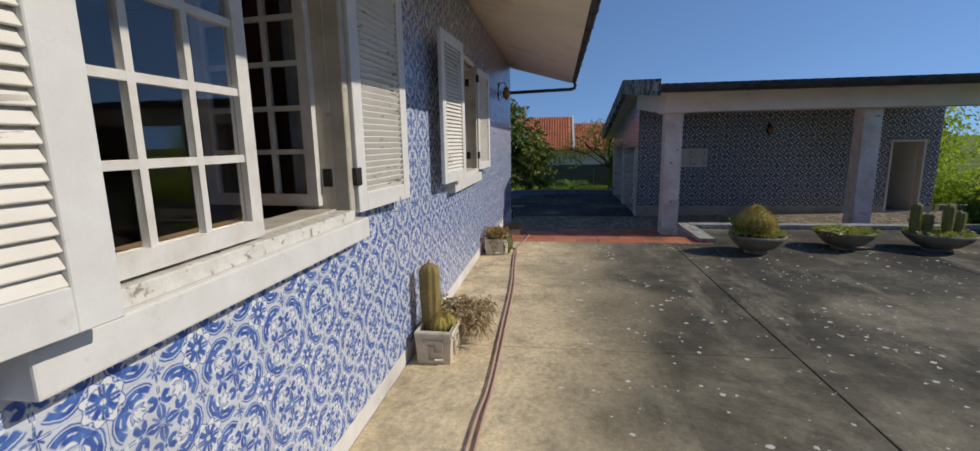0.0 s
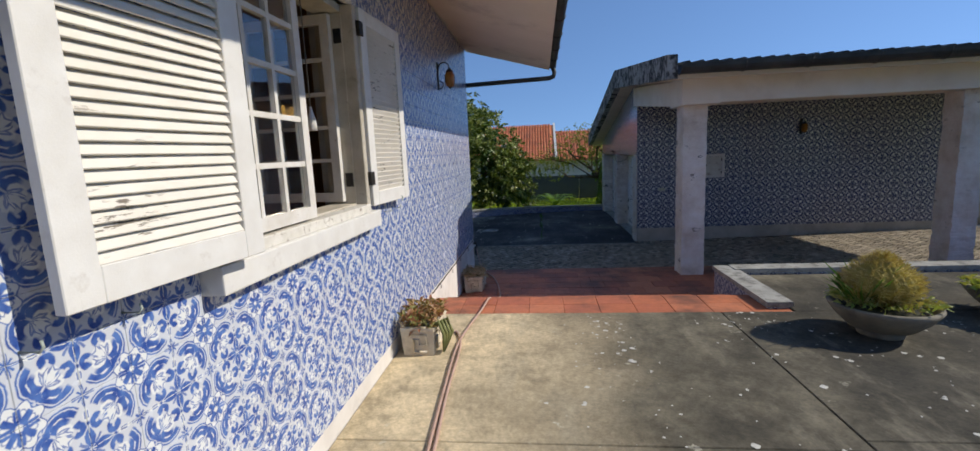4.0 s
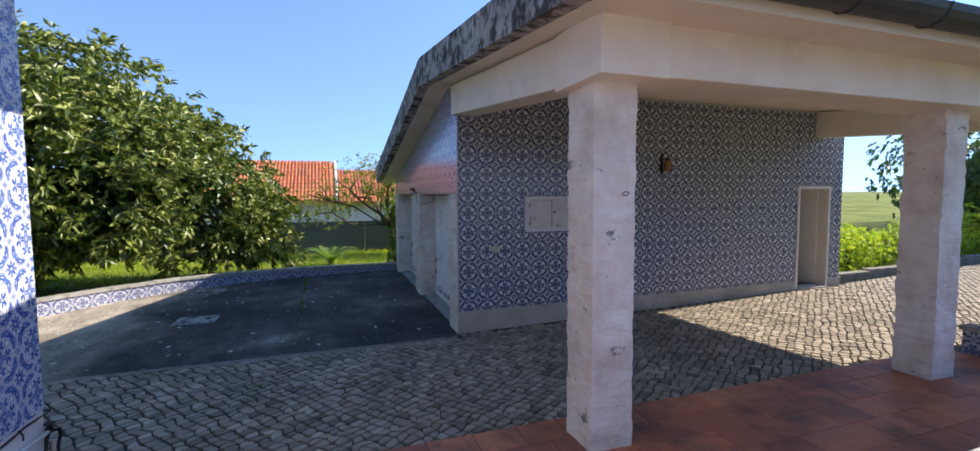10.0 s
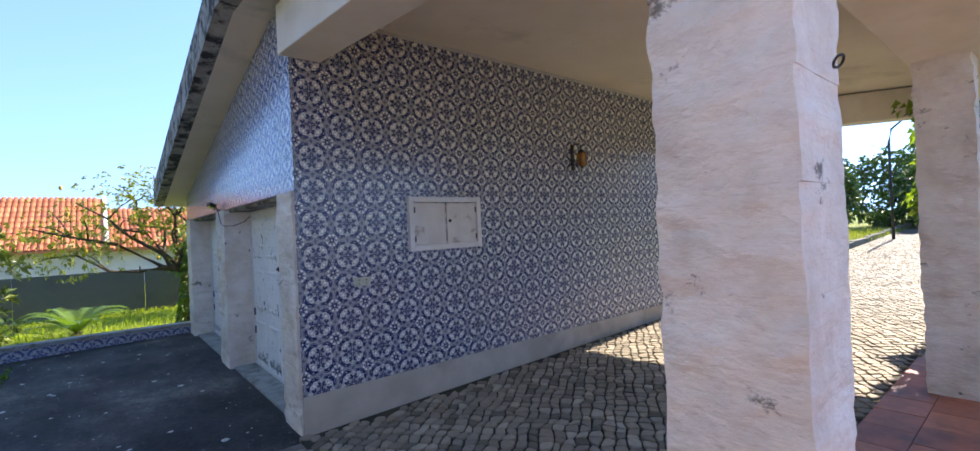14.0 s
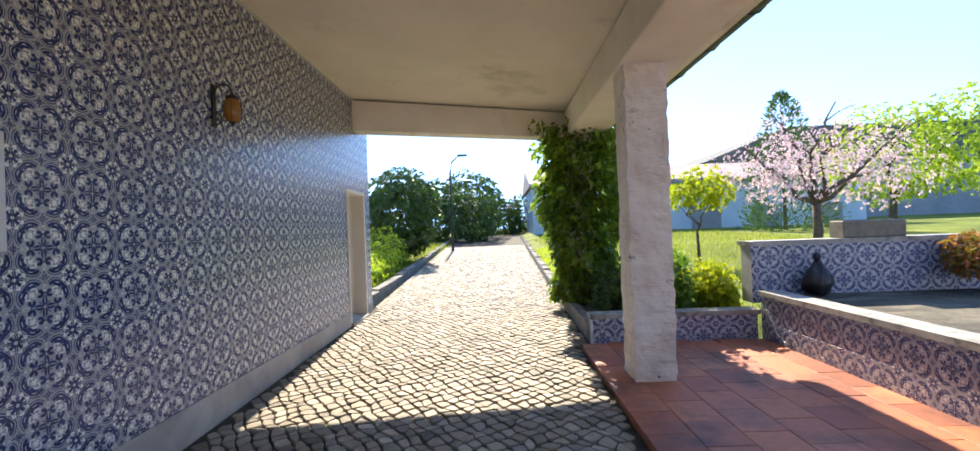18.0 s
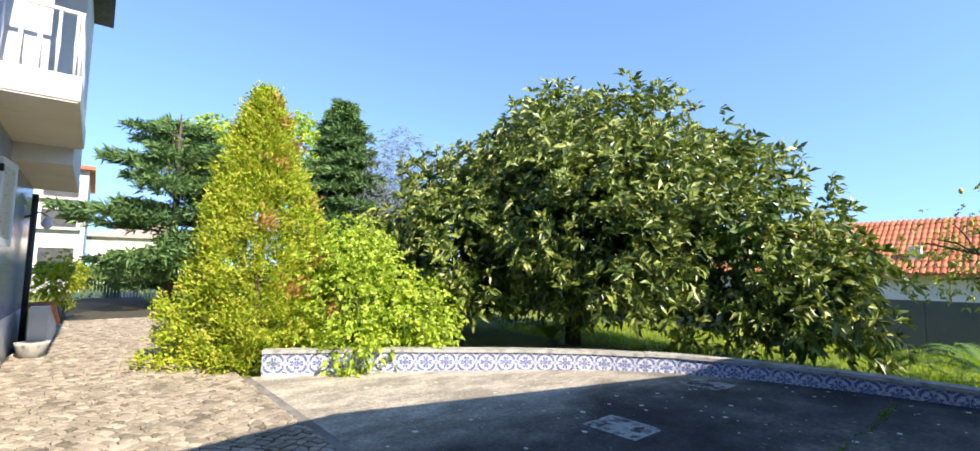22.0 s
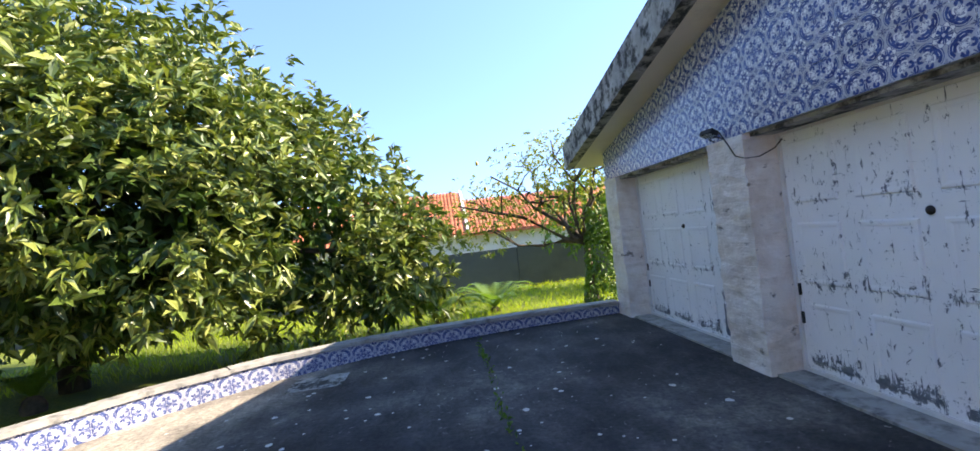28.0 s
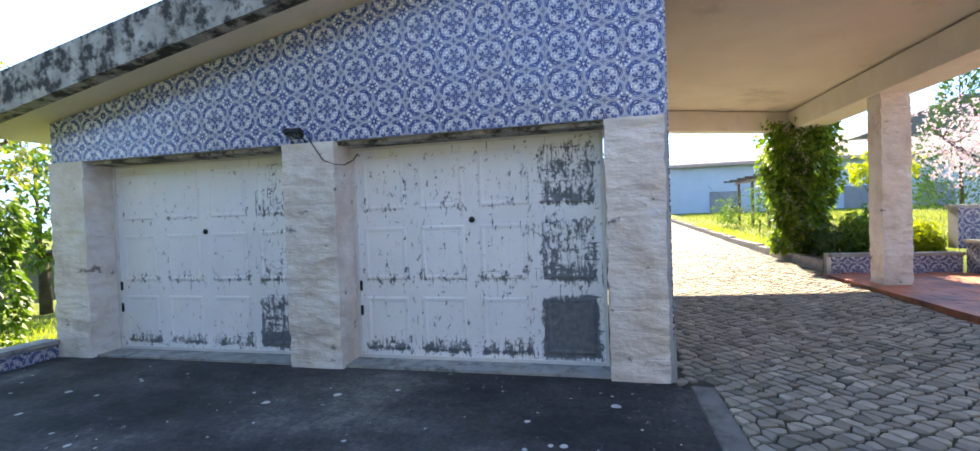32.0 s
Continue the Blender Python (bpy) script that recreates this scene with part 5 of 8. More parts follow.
# ---- garage doors ----
def garage_door(y0, y1, mat, label, lock_z):
    d = tagged(thing("door_%d" % (2 if y0 < 13 else 3), (2.87, (y0 + y1) / 2, 0.475), label, "garage door"), kind="structure")
    z0, z1 = 0.478, 2.565
    part("leaf", bbox(2.885, 2.92, y0, y1, z0, z1, 0.004, 1), mat, d)
    bm = bmesh.new()
    ring(bm, 2.862, 2.93, y0 - 0.03, y1 + 0.03, z0 - 0.002, z1 + 0.03, 0.032)
    part("door_frame", bm, M_WHITE, d)
    cw, ch = (y1 - y0) / 4, (z1 - z0) / 3
    for i in range(4):
        for j in range(3):
            a, b, c, e = y0 + i * cw + 0.075, y0 + (i + 1) * cw - 0.075, z0 + j * ch + 0.085, z0 + (j + 1) * ch - 0.085
            bm = bmesh.new()
            outer = [(a, c), (b, c), (b, e), (a, e)]
            loops = []
            for inset, x in ((0.0, 2.8845), (0.012, 2.874), (0.03, 2.874), (0.048, 2.880)):
                loops.append([bm.verts.new((x, p[0] + inset * (1 if p[0] == a else -1), p[1] + inset * (1 if p[1] == c else -1))) for p in outer])
            for p, q in zip(loops, loops[1:]):
                for k in range(4):
                    bm.faces.new((p[k], p[(k + 1) % 4], q[(k + 1) % 4], q[k]))
            bm.faces.new(loops[-1])
            part("panel", bm, mat, d)
    yl = (y0 + y1) / 2
    lk = part("lock", lathe(bmesh.new(), [(0.03, 0), (0.03, 0.008), (0.012, 0.012), (0.01, 0.03)], 12), M_IRON, d, "round steel lock")
    lk.matrix_basis = pose(2.885, yl, lock_z, 0, -90, 0)
    for z in (0.9, 1.15):
        part("hinge", bbox(2.868, 2.89, y1 - 0.03, y1 - 0.01, z, z + 0.1), M_IRON, d)
    return d


garage_door(11.42, 13.83, M_PEEL, "panelled steel garage door, white paint flaking to grey", 1.83)
garage_door(14.46, 16.90, M_PEEL2, "panelled steel garage door, white paint lightly flaked", 1.80)
fl = thing("floodlight", (2.5, 14.2, 2.66), "small black floodlight with a dangling cable above the doors", "floodlight")
fm = Matrix.Translation((2.47, 14.22, 2.70)) @ pose(0, 0, 0, 0, 28, 6)
part("body", bbox(-0.05, 0.04, -0.085, 0.085, -0.02, 0.03, 0.01, 2, fm), M_IRON, fl)
part("lens", bbox(-0.045, 0.03, -0.075, 0.075, -0.026, -0.021, 0.002, 1, fm), M_GLASS, fl)
part("bracket", tube(bmesh.new(), [(2.56, 14.15, 2.63), (2.50, 14.15, 2.66), (2.50, 14.29, 2.66), (2.56, 14.29, 2.63)], 0.006, 6), M_IRON, fl)
part("cable", tube(bmesh.new(), [(2.50, 14.12, 2.70), (2.52, 14.05, 2.58), (2.53, 13.96, 2.44), (2.55, 13.86, 2.40), (2.66, 13.82, 2.40), (2.80, 13.80, 2.46), (2.86, 13.78, 2.53)], 0.006, 6), M_IRON, fl)

# ---- garage wall: side door, meter cabinet, socket ----
door = tagged(thing("door_4", (10.13, 10.95, 0.65), "cream side door standing open in its frame", "door"), kind="structure")
bm = bmesh.new()
x0, x1, z0, z1 = SD
for a, b, c, d in ((x0 - 0.02, x0 + 0.035, z0, z1 + 0.02), (x1 - 0.035, x1 + 0.02, z0, z1 + 0.02), (x0 + 0.035, x1 - 0.035, z1 - 0.035, z1 + 0.02)):
    box(bm, a, b, GY - 0.025, GY + 0.25, c, d)
bevel_all(bm, 0.004, 1)
part("door_frame", bm, M_PLASTER, door)
leaf_m = Matrix.Translation((x1 - 0.04, GY + 0.2, z0 + 0.01)) @ pose(0, 0, 0, 0, 0, 12)
bm = bbox(-0.02, 0.02, 0, 0.8, 0, z1 - z0 - 0.05, 0.005, 1, leaf_m)
part("leaf", bm, M_PLASTER, door)
part("handle", tube(bmesh.new(), [leaf_m @ Vector((-0.02, 0.72, 1.0)), leaf_m @ Vector((-0.06, 0.72, 1.0)), leaf_m @ Vector((-0.06, 0.62, 1.0))], 0.008, 6), M_IRON, door)
part("step", bbox(x0, x1, GY - 0.06, GY + 0.25, 0.56, 0.648, 0.01, 1), M_PLINTH_G, door)

cabn = thing("meter_cabinet", (4.14, 10.86, 2.0), "white two-door meter cabinet with rust stains on the tiles", "cabinet")
bm = bmesh.new()
cx0, cx1, cz0, cz1 = 3.672, 4.605, 2.005, 2.565
ring(bm, GY - 0.055, GY + 0.002, cx0, cx1, cz0, cz1, 0.055, "y")
bevel_all(bm, 0.006, 2)
part("frame", bm, M_WHITE, cabn)
M_CABD = worn("cabinet_door_paint", (0.60, 0.57, 0.5), (0.70, 0.68, 0.62), 6, 0.55, (0.20, 0.13, 0.07), 0.85, 5.5, 0.2, 60, lo=0.56, hi=0.7)
for a, b in ((cx0 + 0.06, 4.128), (4.146, cx1 - 0.06)):
    dd = part("door", bbox(a, b, GY - 0.038, GY - 0.015, cz0 + 0.06, cz1 - 0.06, 0.004, 1), M_CABD, cabn)
    hx = a + 0.008 if a < 4 else b - 0.008
    for z in (2.13, 2.43):
        part("hinge", bbox(hx - 0.008, hx + 0.008, GY - 0.045, GY - 0.02, z - 0.03, z + 0.03), M_IRON, dd)
part("knob", lathe(bmesh.new(), [(0.016, 0), (0.018, 0.01), (0.01, 0.014)], 10), M_IRON, cabn, "rusty lock").matrix_basis = pose(4.18, GY - 0.038, 2.31, 90, 0, 0)
part("ledge", bbox(cx0 + 0.05, cx1 - 0.05, GY - 0.06, GY - 0.01, cz0 + 0.048, cz0 + 0.06), M_FLAKED, cabn)
sock = thing("cover_plate", (3.15, 10.87, 1.75), "dull green metal cover plate on the tiles", "plate")
M_PLATE = worn("green_plate", (0.42, 0.43, 0.32), (0.52, 0.53, 0.42), 14, 0.5, (0.12, 0.11, 0.08), 0.5, 20)
part("plate", bbox(3.07, 3.235, GY - 0.020, GY - 0.006, 1.715, 1.795, 0.004, 1), M_PLATE, sock)
for dx in (3.115, 3.19):
    for dz in (1.738, 1.772):
        part("screw", lathe(bmesh.new(), [(0.006, 0), (0.006, 0.003), (0.002, 0.004)], 8), M_IRON, sock).matrix_basis = pose(dx, GY - 0.020, dz, 90, 0, 0)
ringb = tagged(part("iron_ring", tube(bmesh.new(), [(2.80 + 0.03 * math.cos(a), 6.995 - 0.01 * math.sin(a), 2.62 + 0.014 * math.sin(a)) for a in spread(0, math.tau, 14)], 0.004, 5), M_IRON), "small iron ring fixed to the stone pillar", "ring")

# ---- low tiled walls, planters ----
def low_wall(name, x0, x1, y0, y1, z0, z1, faces, label, over=0.03):
    w = tagged(thing(name, ((x0 + x1) / 2, (y0 + y1) / 2, z0), label, "low wall"), kind="structure")
    part("core", bbox(x0, x1, y0, y1, z0, z1), M_GROUT, w)
    bm = bbox(x0 - over, x1 + over, y0 - over, y1 + over, z1, z1 + 0.055)
    bmesh.ops.subdivide_edges(bm, edges=bm.edges[:], cuts=2, use_grid_fill=True)
    part("coping", bm, M_CAP, w)
    for axis in faces:
        face = {"+x": x1, "-x": x0, "+y": y1, "-y": y0}[axis]
        if axis[1] == "x":
            tiling(w, axis, face, y0, y1, z0, z1, y0, z1 - 3 * T, M_AZ_LOW_Y, lambda u, z: True, near=(max(y0, y1 - 5.0), y1, z0 + 0.05, z1))
        else:
            tiling(w, axis, face, x0, x1, z0, z1, x0, z1 - 3 * T, M_AZ_LOW_X, lambda u, z: True, near=(x0, x0 + 3.0, z0 + 0.05, z1))
    return w


low_wall("low_wall_1", 2.54, 2.74, 3.92, 5.46, 0.60, 1.11, ("-x", "+x", "-y"), "low wall faced with blue tiles under stone coping")
low_wall("low_wall_2", 2.745, 8.10, 5.27, 5.46, 0.60, 1.12, ("+y", "-y"), "long low wall faced with blue tiles under stone coping")
low_wall("planter_wall", 8.13, 8.30, 5.5, 7.46, 0.50, 0.90, ("-x",), "planter wall faced with blue tiles under stone coping")
low_wall("garden_wall", 8.30, 8.54, -7.0, 5.46, 1.0, 1.70, ("-x",), "garden wall faced with blue tiles under stone coping")
bm = bmesh.new()
box(bm, 8.30, 8.42, 7.30, 7.46, 0.45, 0.90)
for k in range(3):
    box(bm, 8.42 + k * 1.0, 9.41 + k * 1.0, 7.34, 7.47, 0.40 + 0.02 * k, 0.80 + 0.015 * k)
structure("kerb_planter", bm, M_KERB, "stone kerb of the planter along the lane", "kerb")
bm = bmesh.new()
box(bm, 8.30, 11.4, 5.47, 7.34, 0.3, 0.80)
structure("soil", bm, M_SAND, "dark planter soil with weeds", "soil")

curved = tagged(thing("curved_wall", (-3, 15.5, 0.45), "low curved garden wall faced with blue tiles", "low wall"), kind="structure")
line = dense(CURVE, 72)
inner = line
outer = dense(offset_curve(CURVE, 0.17), 72)
cut = 37


def curve_height(i):
    return 0.80 - 0.21 * i / 72


for a, b, tag in ((0, cut, "core"), (cut, 72, "core")):
    bm = bmesh.new()
    secs = []
    for i in range(a, b + 1):
        p, q = inner[i], outer[i]
        z = curve_height(i)
        secs.append([bm.verts.new((p.x, p.y, 0.2)), bm.verts.new((p.x, p.y, z)), bm.verts.new((q.x, q.y, z)), bm.verts.new((q.x, q.y, 0.0))])
    for s, t in zip(secs, secs[1:]):
        for k in range(4):
            bm.faces.new((s[k], s[(k + 1) % 4], t[(k + 1) % 4], t[k]))
    bm.faces.new(secs[0])
    bm.faces.new(secs[-1][::-1])
    part("core", bm, M_GROUT, curved)
    bm = bmesh.new()
    secs = []
    for i in range(a, b + 1):
        d = (outer[i] - inner[i]).normalized()
        p, q = inner[i] - d * 0.035, outer[i] + d * 0.03
        z = curve_height(i) + (0.01 if a else 0.0)
        secs.append([bm.verts.new((p.x, p.y, z)), bm.verts.new((p.x, p.y, z + 0.05)), bm.verts.new((q.x, q.y, z + 0.05)), bm.verts.new((q.x, q.y, z))])
    for s, t in zip(secs, secs[1:]):
        for k in range(4):
            bm.faces.new((s[k], s[(k + 1) % 4], t[(k + 1) % 4], t[k]))
    bm.faces.new(secs[0])
    bm.faces.new(secs[-1][::-1])
    part("coping", bm, M_CAP, curved)
run = 0.0
for i in range(72):
    p, q = inner[i], inner[i + 1]
    d = (outer[i] - inner[i]).normalized() * -0.007
    top = curve_height(i) - 0.005
    seg = (q - p).length
    bm = bmesh.new()
    uv = bm.loops.layers.uv.new("uv")
    for lo_z, hi_z in ((top - T, top), (max(0.3, top - 2 * T), top - T - 0.002)):
        e = p.lerp(q, 0.985)
        vs = [bm.verts.new((w.x + o.x, w.y + o.y, z)) for (w, o), z in (((p, d), lo_z), ((e, d), lo_z), ((e, d), hi_z), ((p, d), hi_z))]
        f = bm.faces.new(vs)
        for lp, c in zip(f.loops, ((run, lo_z - top), (run + T, lo_z - top), (run + T, hi_z - top), (run, hi_z - top))):
            lp[uv].uv = c
        bk = [bm.verts.new((w.x, w.y, z)) for w, z in ((p, lo_z), (e, lo_z), (e, hi_z), (p, hi_z))]
        for k in range(4):
            bm.faces.new((vs[k], bk[k], bk[(k + 1) % 4], vs[(k + 1) % 4]))
    part("tile", bm, M_AZ_CURVE, curved)
    run += T


# ---- plants ----
def leaf_sheet(name, parent, material, base, way, size, width, bend=0.25, seed=1, label=""):
    """Many leaves in one mesh: each a folded lance from base along way. Arrays of points, unit directions and lengths."""
    rng = np.random.default_rng(seed)
    n = len(base)
    side = np.cross(way, rng.normal(size=(n, 3)))
    side /= np.linalg.norm(side, axis=1)[:, None] + 1e-9
    up = np.cross(side, way)
    up *= np.where(up[:, 2:3] < 0, -1, 1)
    s, w = size[:, None], (size * width)[:, None]
    mid = base + way * s * 0.5 + up * s * 0.04
    tip = base + way * s - np.array([0, 0, 1.0]) * s * bend
    v = np.stack([base, mid + side * w * 0.5 + up * w * 0.18, tip, mid - side * w * 0.5 + up * w * 0.18, mid], axis=1).reshape(-1, 3)
    k = np.arange(n)[:, None] * 5
    f = np.concatenate([k + np.array([[0, 1, 4]]), k + np.array([[1, 2, 4]]), k + np.array([[2, 3, 4]]), k + np.array([[3, 0, 4]])], axis=0)
    me = bpy.data.meshes.new(name)
    me.from_pydata(v.tolist(), [], f.tolist())
    me.materials.append(material)
    ob = new(name, me)
    ob.parent = parent
    ob.matrix_parent_inverse = parent.matrix_basis.inverted()
    if label:
        ob["label"] = label
    return ob


def blob_points(rng, blobs, n, shell=0.8):
    """Points near the skin of a union of ellipsoids, with their outward directions."""
    pts, outs = [], []
    b = np.array(blobs, float)
    vol = (b[:, 3] * b[:, 4] + b[:, 4] * b[:, 5] + b[:, 3] * b[:, 5])
    pick = rng.choice(len(b), size=n * 3, p=vol / vol.sum())
    d = rng.normal(size=(n * 3, 3))
    d /= np.linalg.norm(d, axis=1)[:, None]
    r = shell + (1.05 - shell) * rng.random(n * 3) ** 0.7
    r *= 1 + 0.10 * np.sin(d[:, 0] * 7 + pick) * np.cos(d[:, 2] * 6 + d[:, 1] * 5)
    p = b[pick, :3] + d * b[pick, 3:] * r[:, None]
    keep = np.ones(len(p), bool)
    for k in range(len(b)):
        q = (p - b[k, :3]) / b[k, 3:]
        keep &= (np.linalg.norm(q, axis=1) > shell * 0.9) | (pick == k)
    p, d = p[keep][:n], d[keep][:n]
    return p, d


def rosettes(rng, p, d, per, lift=0.35):
    """Base points and directions of leaves set in whorls at the twig ends."""
    n = len(p)
    base = np.repeat(p, per, axis=0) + rng.normal(size=(n * per, 3)) * 0.02
    axis = np.repeat(d + np.array([0, 0, lift]), per, axis=0)
    axis /= np.linalg.norm(axis, axis=1)[:, None]
    j = rng.normal(size=(n * per, 3))
    j -= axis * np.sum(j * axis, axis=1)[:, None]
    j /= np.linalg.norm(j, axis=1)[:, None] + 1e-9
    k = (0.15 + 0.75 * rng.random(n * per))[:, None]
    w = axis * k + j * (1.0 - 0.3 * k)
    w /= np.linalg.norm(w, axis=1)[:, None]
    return base, w


def limbs(name, parent, root, ends, r0, r1, seed, material=None, wander=0.25):
    """A trunk that forks into crooked tapering limbs."""
    rnd = random.Random(seed)
    bm = bmesh.new()
    root = Vector(root)
    fork = root + Vector((rnd.uniform(-0.1, 0.1), rnd.uniform(-0.1, 0.1), 0.35 * (max(e[2] for e in ends) - root.z)))
    tube(bm, [root - Vector((0, 0, 0.15)), root.lerp(fork, 0.5) + Vector((rnd.uniform(-0.08, 0.08), rnd.uniform(-0.08, 0.08), 0)), fork], r0, 9, r0 * 0.75)
    for e in ends:
        e = Vector(e)
        pts = [fork.lerp(e, k / 5) + Vector([rnd.uniform(-wander, wander) * math.sin(math.pi * k / 5) for _ in range(3)]) for k in range(6)]
        tube(bm, pts, r0 * 0.6, 7, r1)
        for _ in range(3):
            k = rnd.randint(2, 4)
            tw = pts[k] + Vector((rnd.uniform(-1, 1), rnd.uniform(-1, 1), rnd.uniform(0.1, 0.8))) * (e - fork).length * 0.35
            tube(bm, [pts[k], pts[k].lerp(tw, 0.5) + Vector((0, 0, 0.06)), tw], r1 * 1.6, 5, r1 * 0.5)
    return part(name, bm, material or M_BARK, parent)


def tree(name, root, blobs, clusters, per, leaf, width, mat, label, category, ends=None, r0=0.14, r1=0.02, seed=1, shell=0.6, bend=0.3, lift=0.35):
    rng = np.random.default_rng(seed)
    e = thing(name, root, label, category)
    if ends is None:
        ends = [(b[0], b[1], b[2] + b[5] * 0.5) for b in blobs]
    limbs("trunk", e, root, ends, r0, r1, seed)
    p, d = blob_points(rng, blobs, clusters, shell)
    base, way = rosettes(rng, p, d, per, lift)
    leaf_sheet("crown", e, mat, base, way, leaf * (0.6 + 0.7 * rng.random(len(base))), width, bend, seed)
    return e


M_LOQUAT = leaf_mat("loquat_leaf", [(0.044, 0.074, 0.013), (0.098, 0.146, 0.025), (0.19, 0.24, 0.048), (0.38, 0.39, 0.11)], 0.38, 0.5, 0.15)
M_GOLD = leaf_mat("golden_cypress_leaf", [(0.18, 0.27, 0.018), (0.29, 0.38, 0.028), (0.42, 0.47, 0.05), (0.50, 0.40, 0.09)], 0.7, 0.3, 0.35)
M_LIME = leaf_mat("light_green_leaf", [(0.14, 0.22, 0.02), (0.27, 0.37, 0.035), (0.40, 0.50, 0.06), (0.52, 0.56, 0.10)], 0.5, 0.4, 0.4)
M_CEDAR = leaf_mat("cedar_needles", [(0.05, 0.105, 0.035), (0.095, 0.175, 0.055), (0.15, 0.25, 0.075)], 0.7, 0.3, 0.1)
M_BLUEGR = leaf_mat("blue_grey_needles", [(0.132, 0.165, 0.154), (0.198, 0.231, 0.22), (0.242, 0.275, 0.275)], 0.7, 0.3, 0.1)
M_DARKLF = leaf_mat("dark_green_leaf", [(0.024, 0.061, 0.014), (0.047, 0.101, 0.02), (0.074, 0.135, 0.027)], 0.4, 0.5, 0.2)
M_MIDLF = leaf_mat("mid_green_leaf", [(0.054, 0.121, 0.016), (0.101, 0.189, 0.027), (0.149, 0.243, 0.041)], 0.45, 0.45, 0.35)
M_YELLF = leaf_mat("yellow_green_leaf", [(0.20, 0.24, 0.012), (0.28, 0.32, 0.02), (0.34, 0.36, 0.03)], 0.5, 0.4, 0.5)
M_BLOSSOM = leaf_mat("pink_blossom", [(0.72, 0.53, 0.53), (0.80, 0.70, 0.67), (0.62, 0.42, 0.43)], 0.7, 0.2, 0.4, (1.0, 0.9, 1.0))
M_LEMON = leaf_mat("lemon_leaf", [(0.12, 0.16, 0.02), (0.22, 0.25, 0.04), (0.34, 0.34, 0.07)], 0.45, 0.5, 0.35)
M_IVY = leaf_mat("ivy_leaf", [(0.05, 0.10, 0.016), (0.10, 0.17, 0.025), (0.16, 0.24, 0.04), (0.24, 0.30, 0.06)], 0.4, 0.5, 0.45)
M_FRUIT = worn("lemon_skin", (0.55, 0.36, 0.03), (0.62, 0.42, 0.05), 20, 0.5, dirt_amt=0)
M_DRY = leaf_mat("dry_stems", [(0.36, 0.25, 0.16), (0.56, 0.42, 0.30), (0.28, 0.23, 0.12)], 0.8, 0.2, 0.2)
M_BLADE = leaf_mat("grass_blade", [(0.19, 0.26, 0.02), (0.30, 0.38, 0.03), (0.42, 0.46, 0.06)], 0.5, 0.3, 0.5)

LOQUAT = [(-6.0, 18.3, 3.5, 3.9, 3.2, 2.7), (-2.7, 18.6, 2.5, 2.0, 1.8, 2.1), (-8.4, 16.2, 2.8, 2.3, 2.2, 2.2), (-4.9, 16.7, 3.0, 2.7, 1.7, 2.1), (-6.3, 18.2, 4.9, 2.1, 2.0, 1.5), (-1.4, 18.6, 1.6, 1.1, 1.1, 1.3), (-7.3, 15.2, 2.3, 1.7, 1.5, 1.6), (-5.6, 18.0, 3.0, 2.6, 2.2, 1.9)]


def loquat(root, label):
    """A broad evergreen crown: twig clusters of stiff leaves with dark gaps between, lifted clear of the ground."""
    rng = np.random.default_rng(3)
    e = thing("loquat_tree", root, label, "tree")
    ends = [(-7.9, 16.3, 3.4), (-4.4, 16.8, 3.6), (-6.3, 18.5, 5.2), (-3.0, 18.6, 3.2), (-8.4, 18.4, 4.0), (-5.4, 16.0, 2.3), (-7.2, 15.6, 2.2), (-2.0, 18.2, 2.0)]
    limbs("trunk", e, root, ends, 0.2, 0.04, 3)
    p, d = blob_points(rng, LOQUAT, 1150, 0.72)
    floor_z = np.where(p[:, 0] < -3.4, 1.3, 0.8) + 0.25 * np.sin(p[:, 0] * 3.1 + p[:, 1] * 2.3)
    keep = p[:, 2] > floor_z
    p, d = p[keep], d[keep]
    k = 8
    n = len(p) * k
    tw = np.repeat(p, k, axis=0) + rng.normal(size=(n, 3)) * np.array([0.24, 0.24, 0.17])
    td = np.repeat(d, k, axis=0) + rng.normal(size=(n, 3)) * 0.35
    base, way = rosettes(rng, tw, td, 9, 0.55)
    leaf_sheet("crown", e, M_LOQUAT, base, way, 0.225 * (0.55 + 0.7 * rng.random(len(base))), 0.33, 0.12, 3)
    # the crown's inner shade as colour: a smaller layer of darker leaves
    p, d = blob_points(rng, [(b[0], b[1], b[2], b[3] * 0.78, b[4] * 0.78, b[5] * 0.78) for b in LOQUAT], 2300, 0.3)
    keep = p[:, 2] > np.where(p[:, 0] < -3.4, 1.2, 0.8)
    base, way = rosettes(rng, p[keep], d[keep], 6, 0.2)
    leaf_sheet("inner_crown", e, M_DARKLF, base, way, 0.28 * (0.7 + 0.6 * rng.random(len(base))), 0.5, 0.2, 302, "inner foliage coloured dark for the shade inside the crown")


loquat((-5.9, 17.7, 0.3), "large dense loquat tree behind the curved wall")


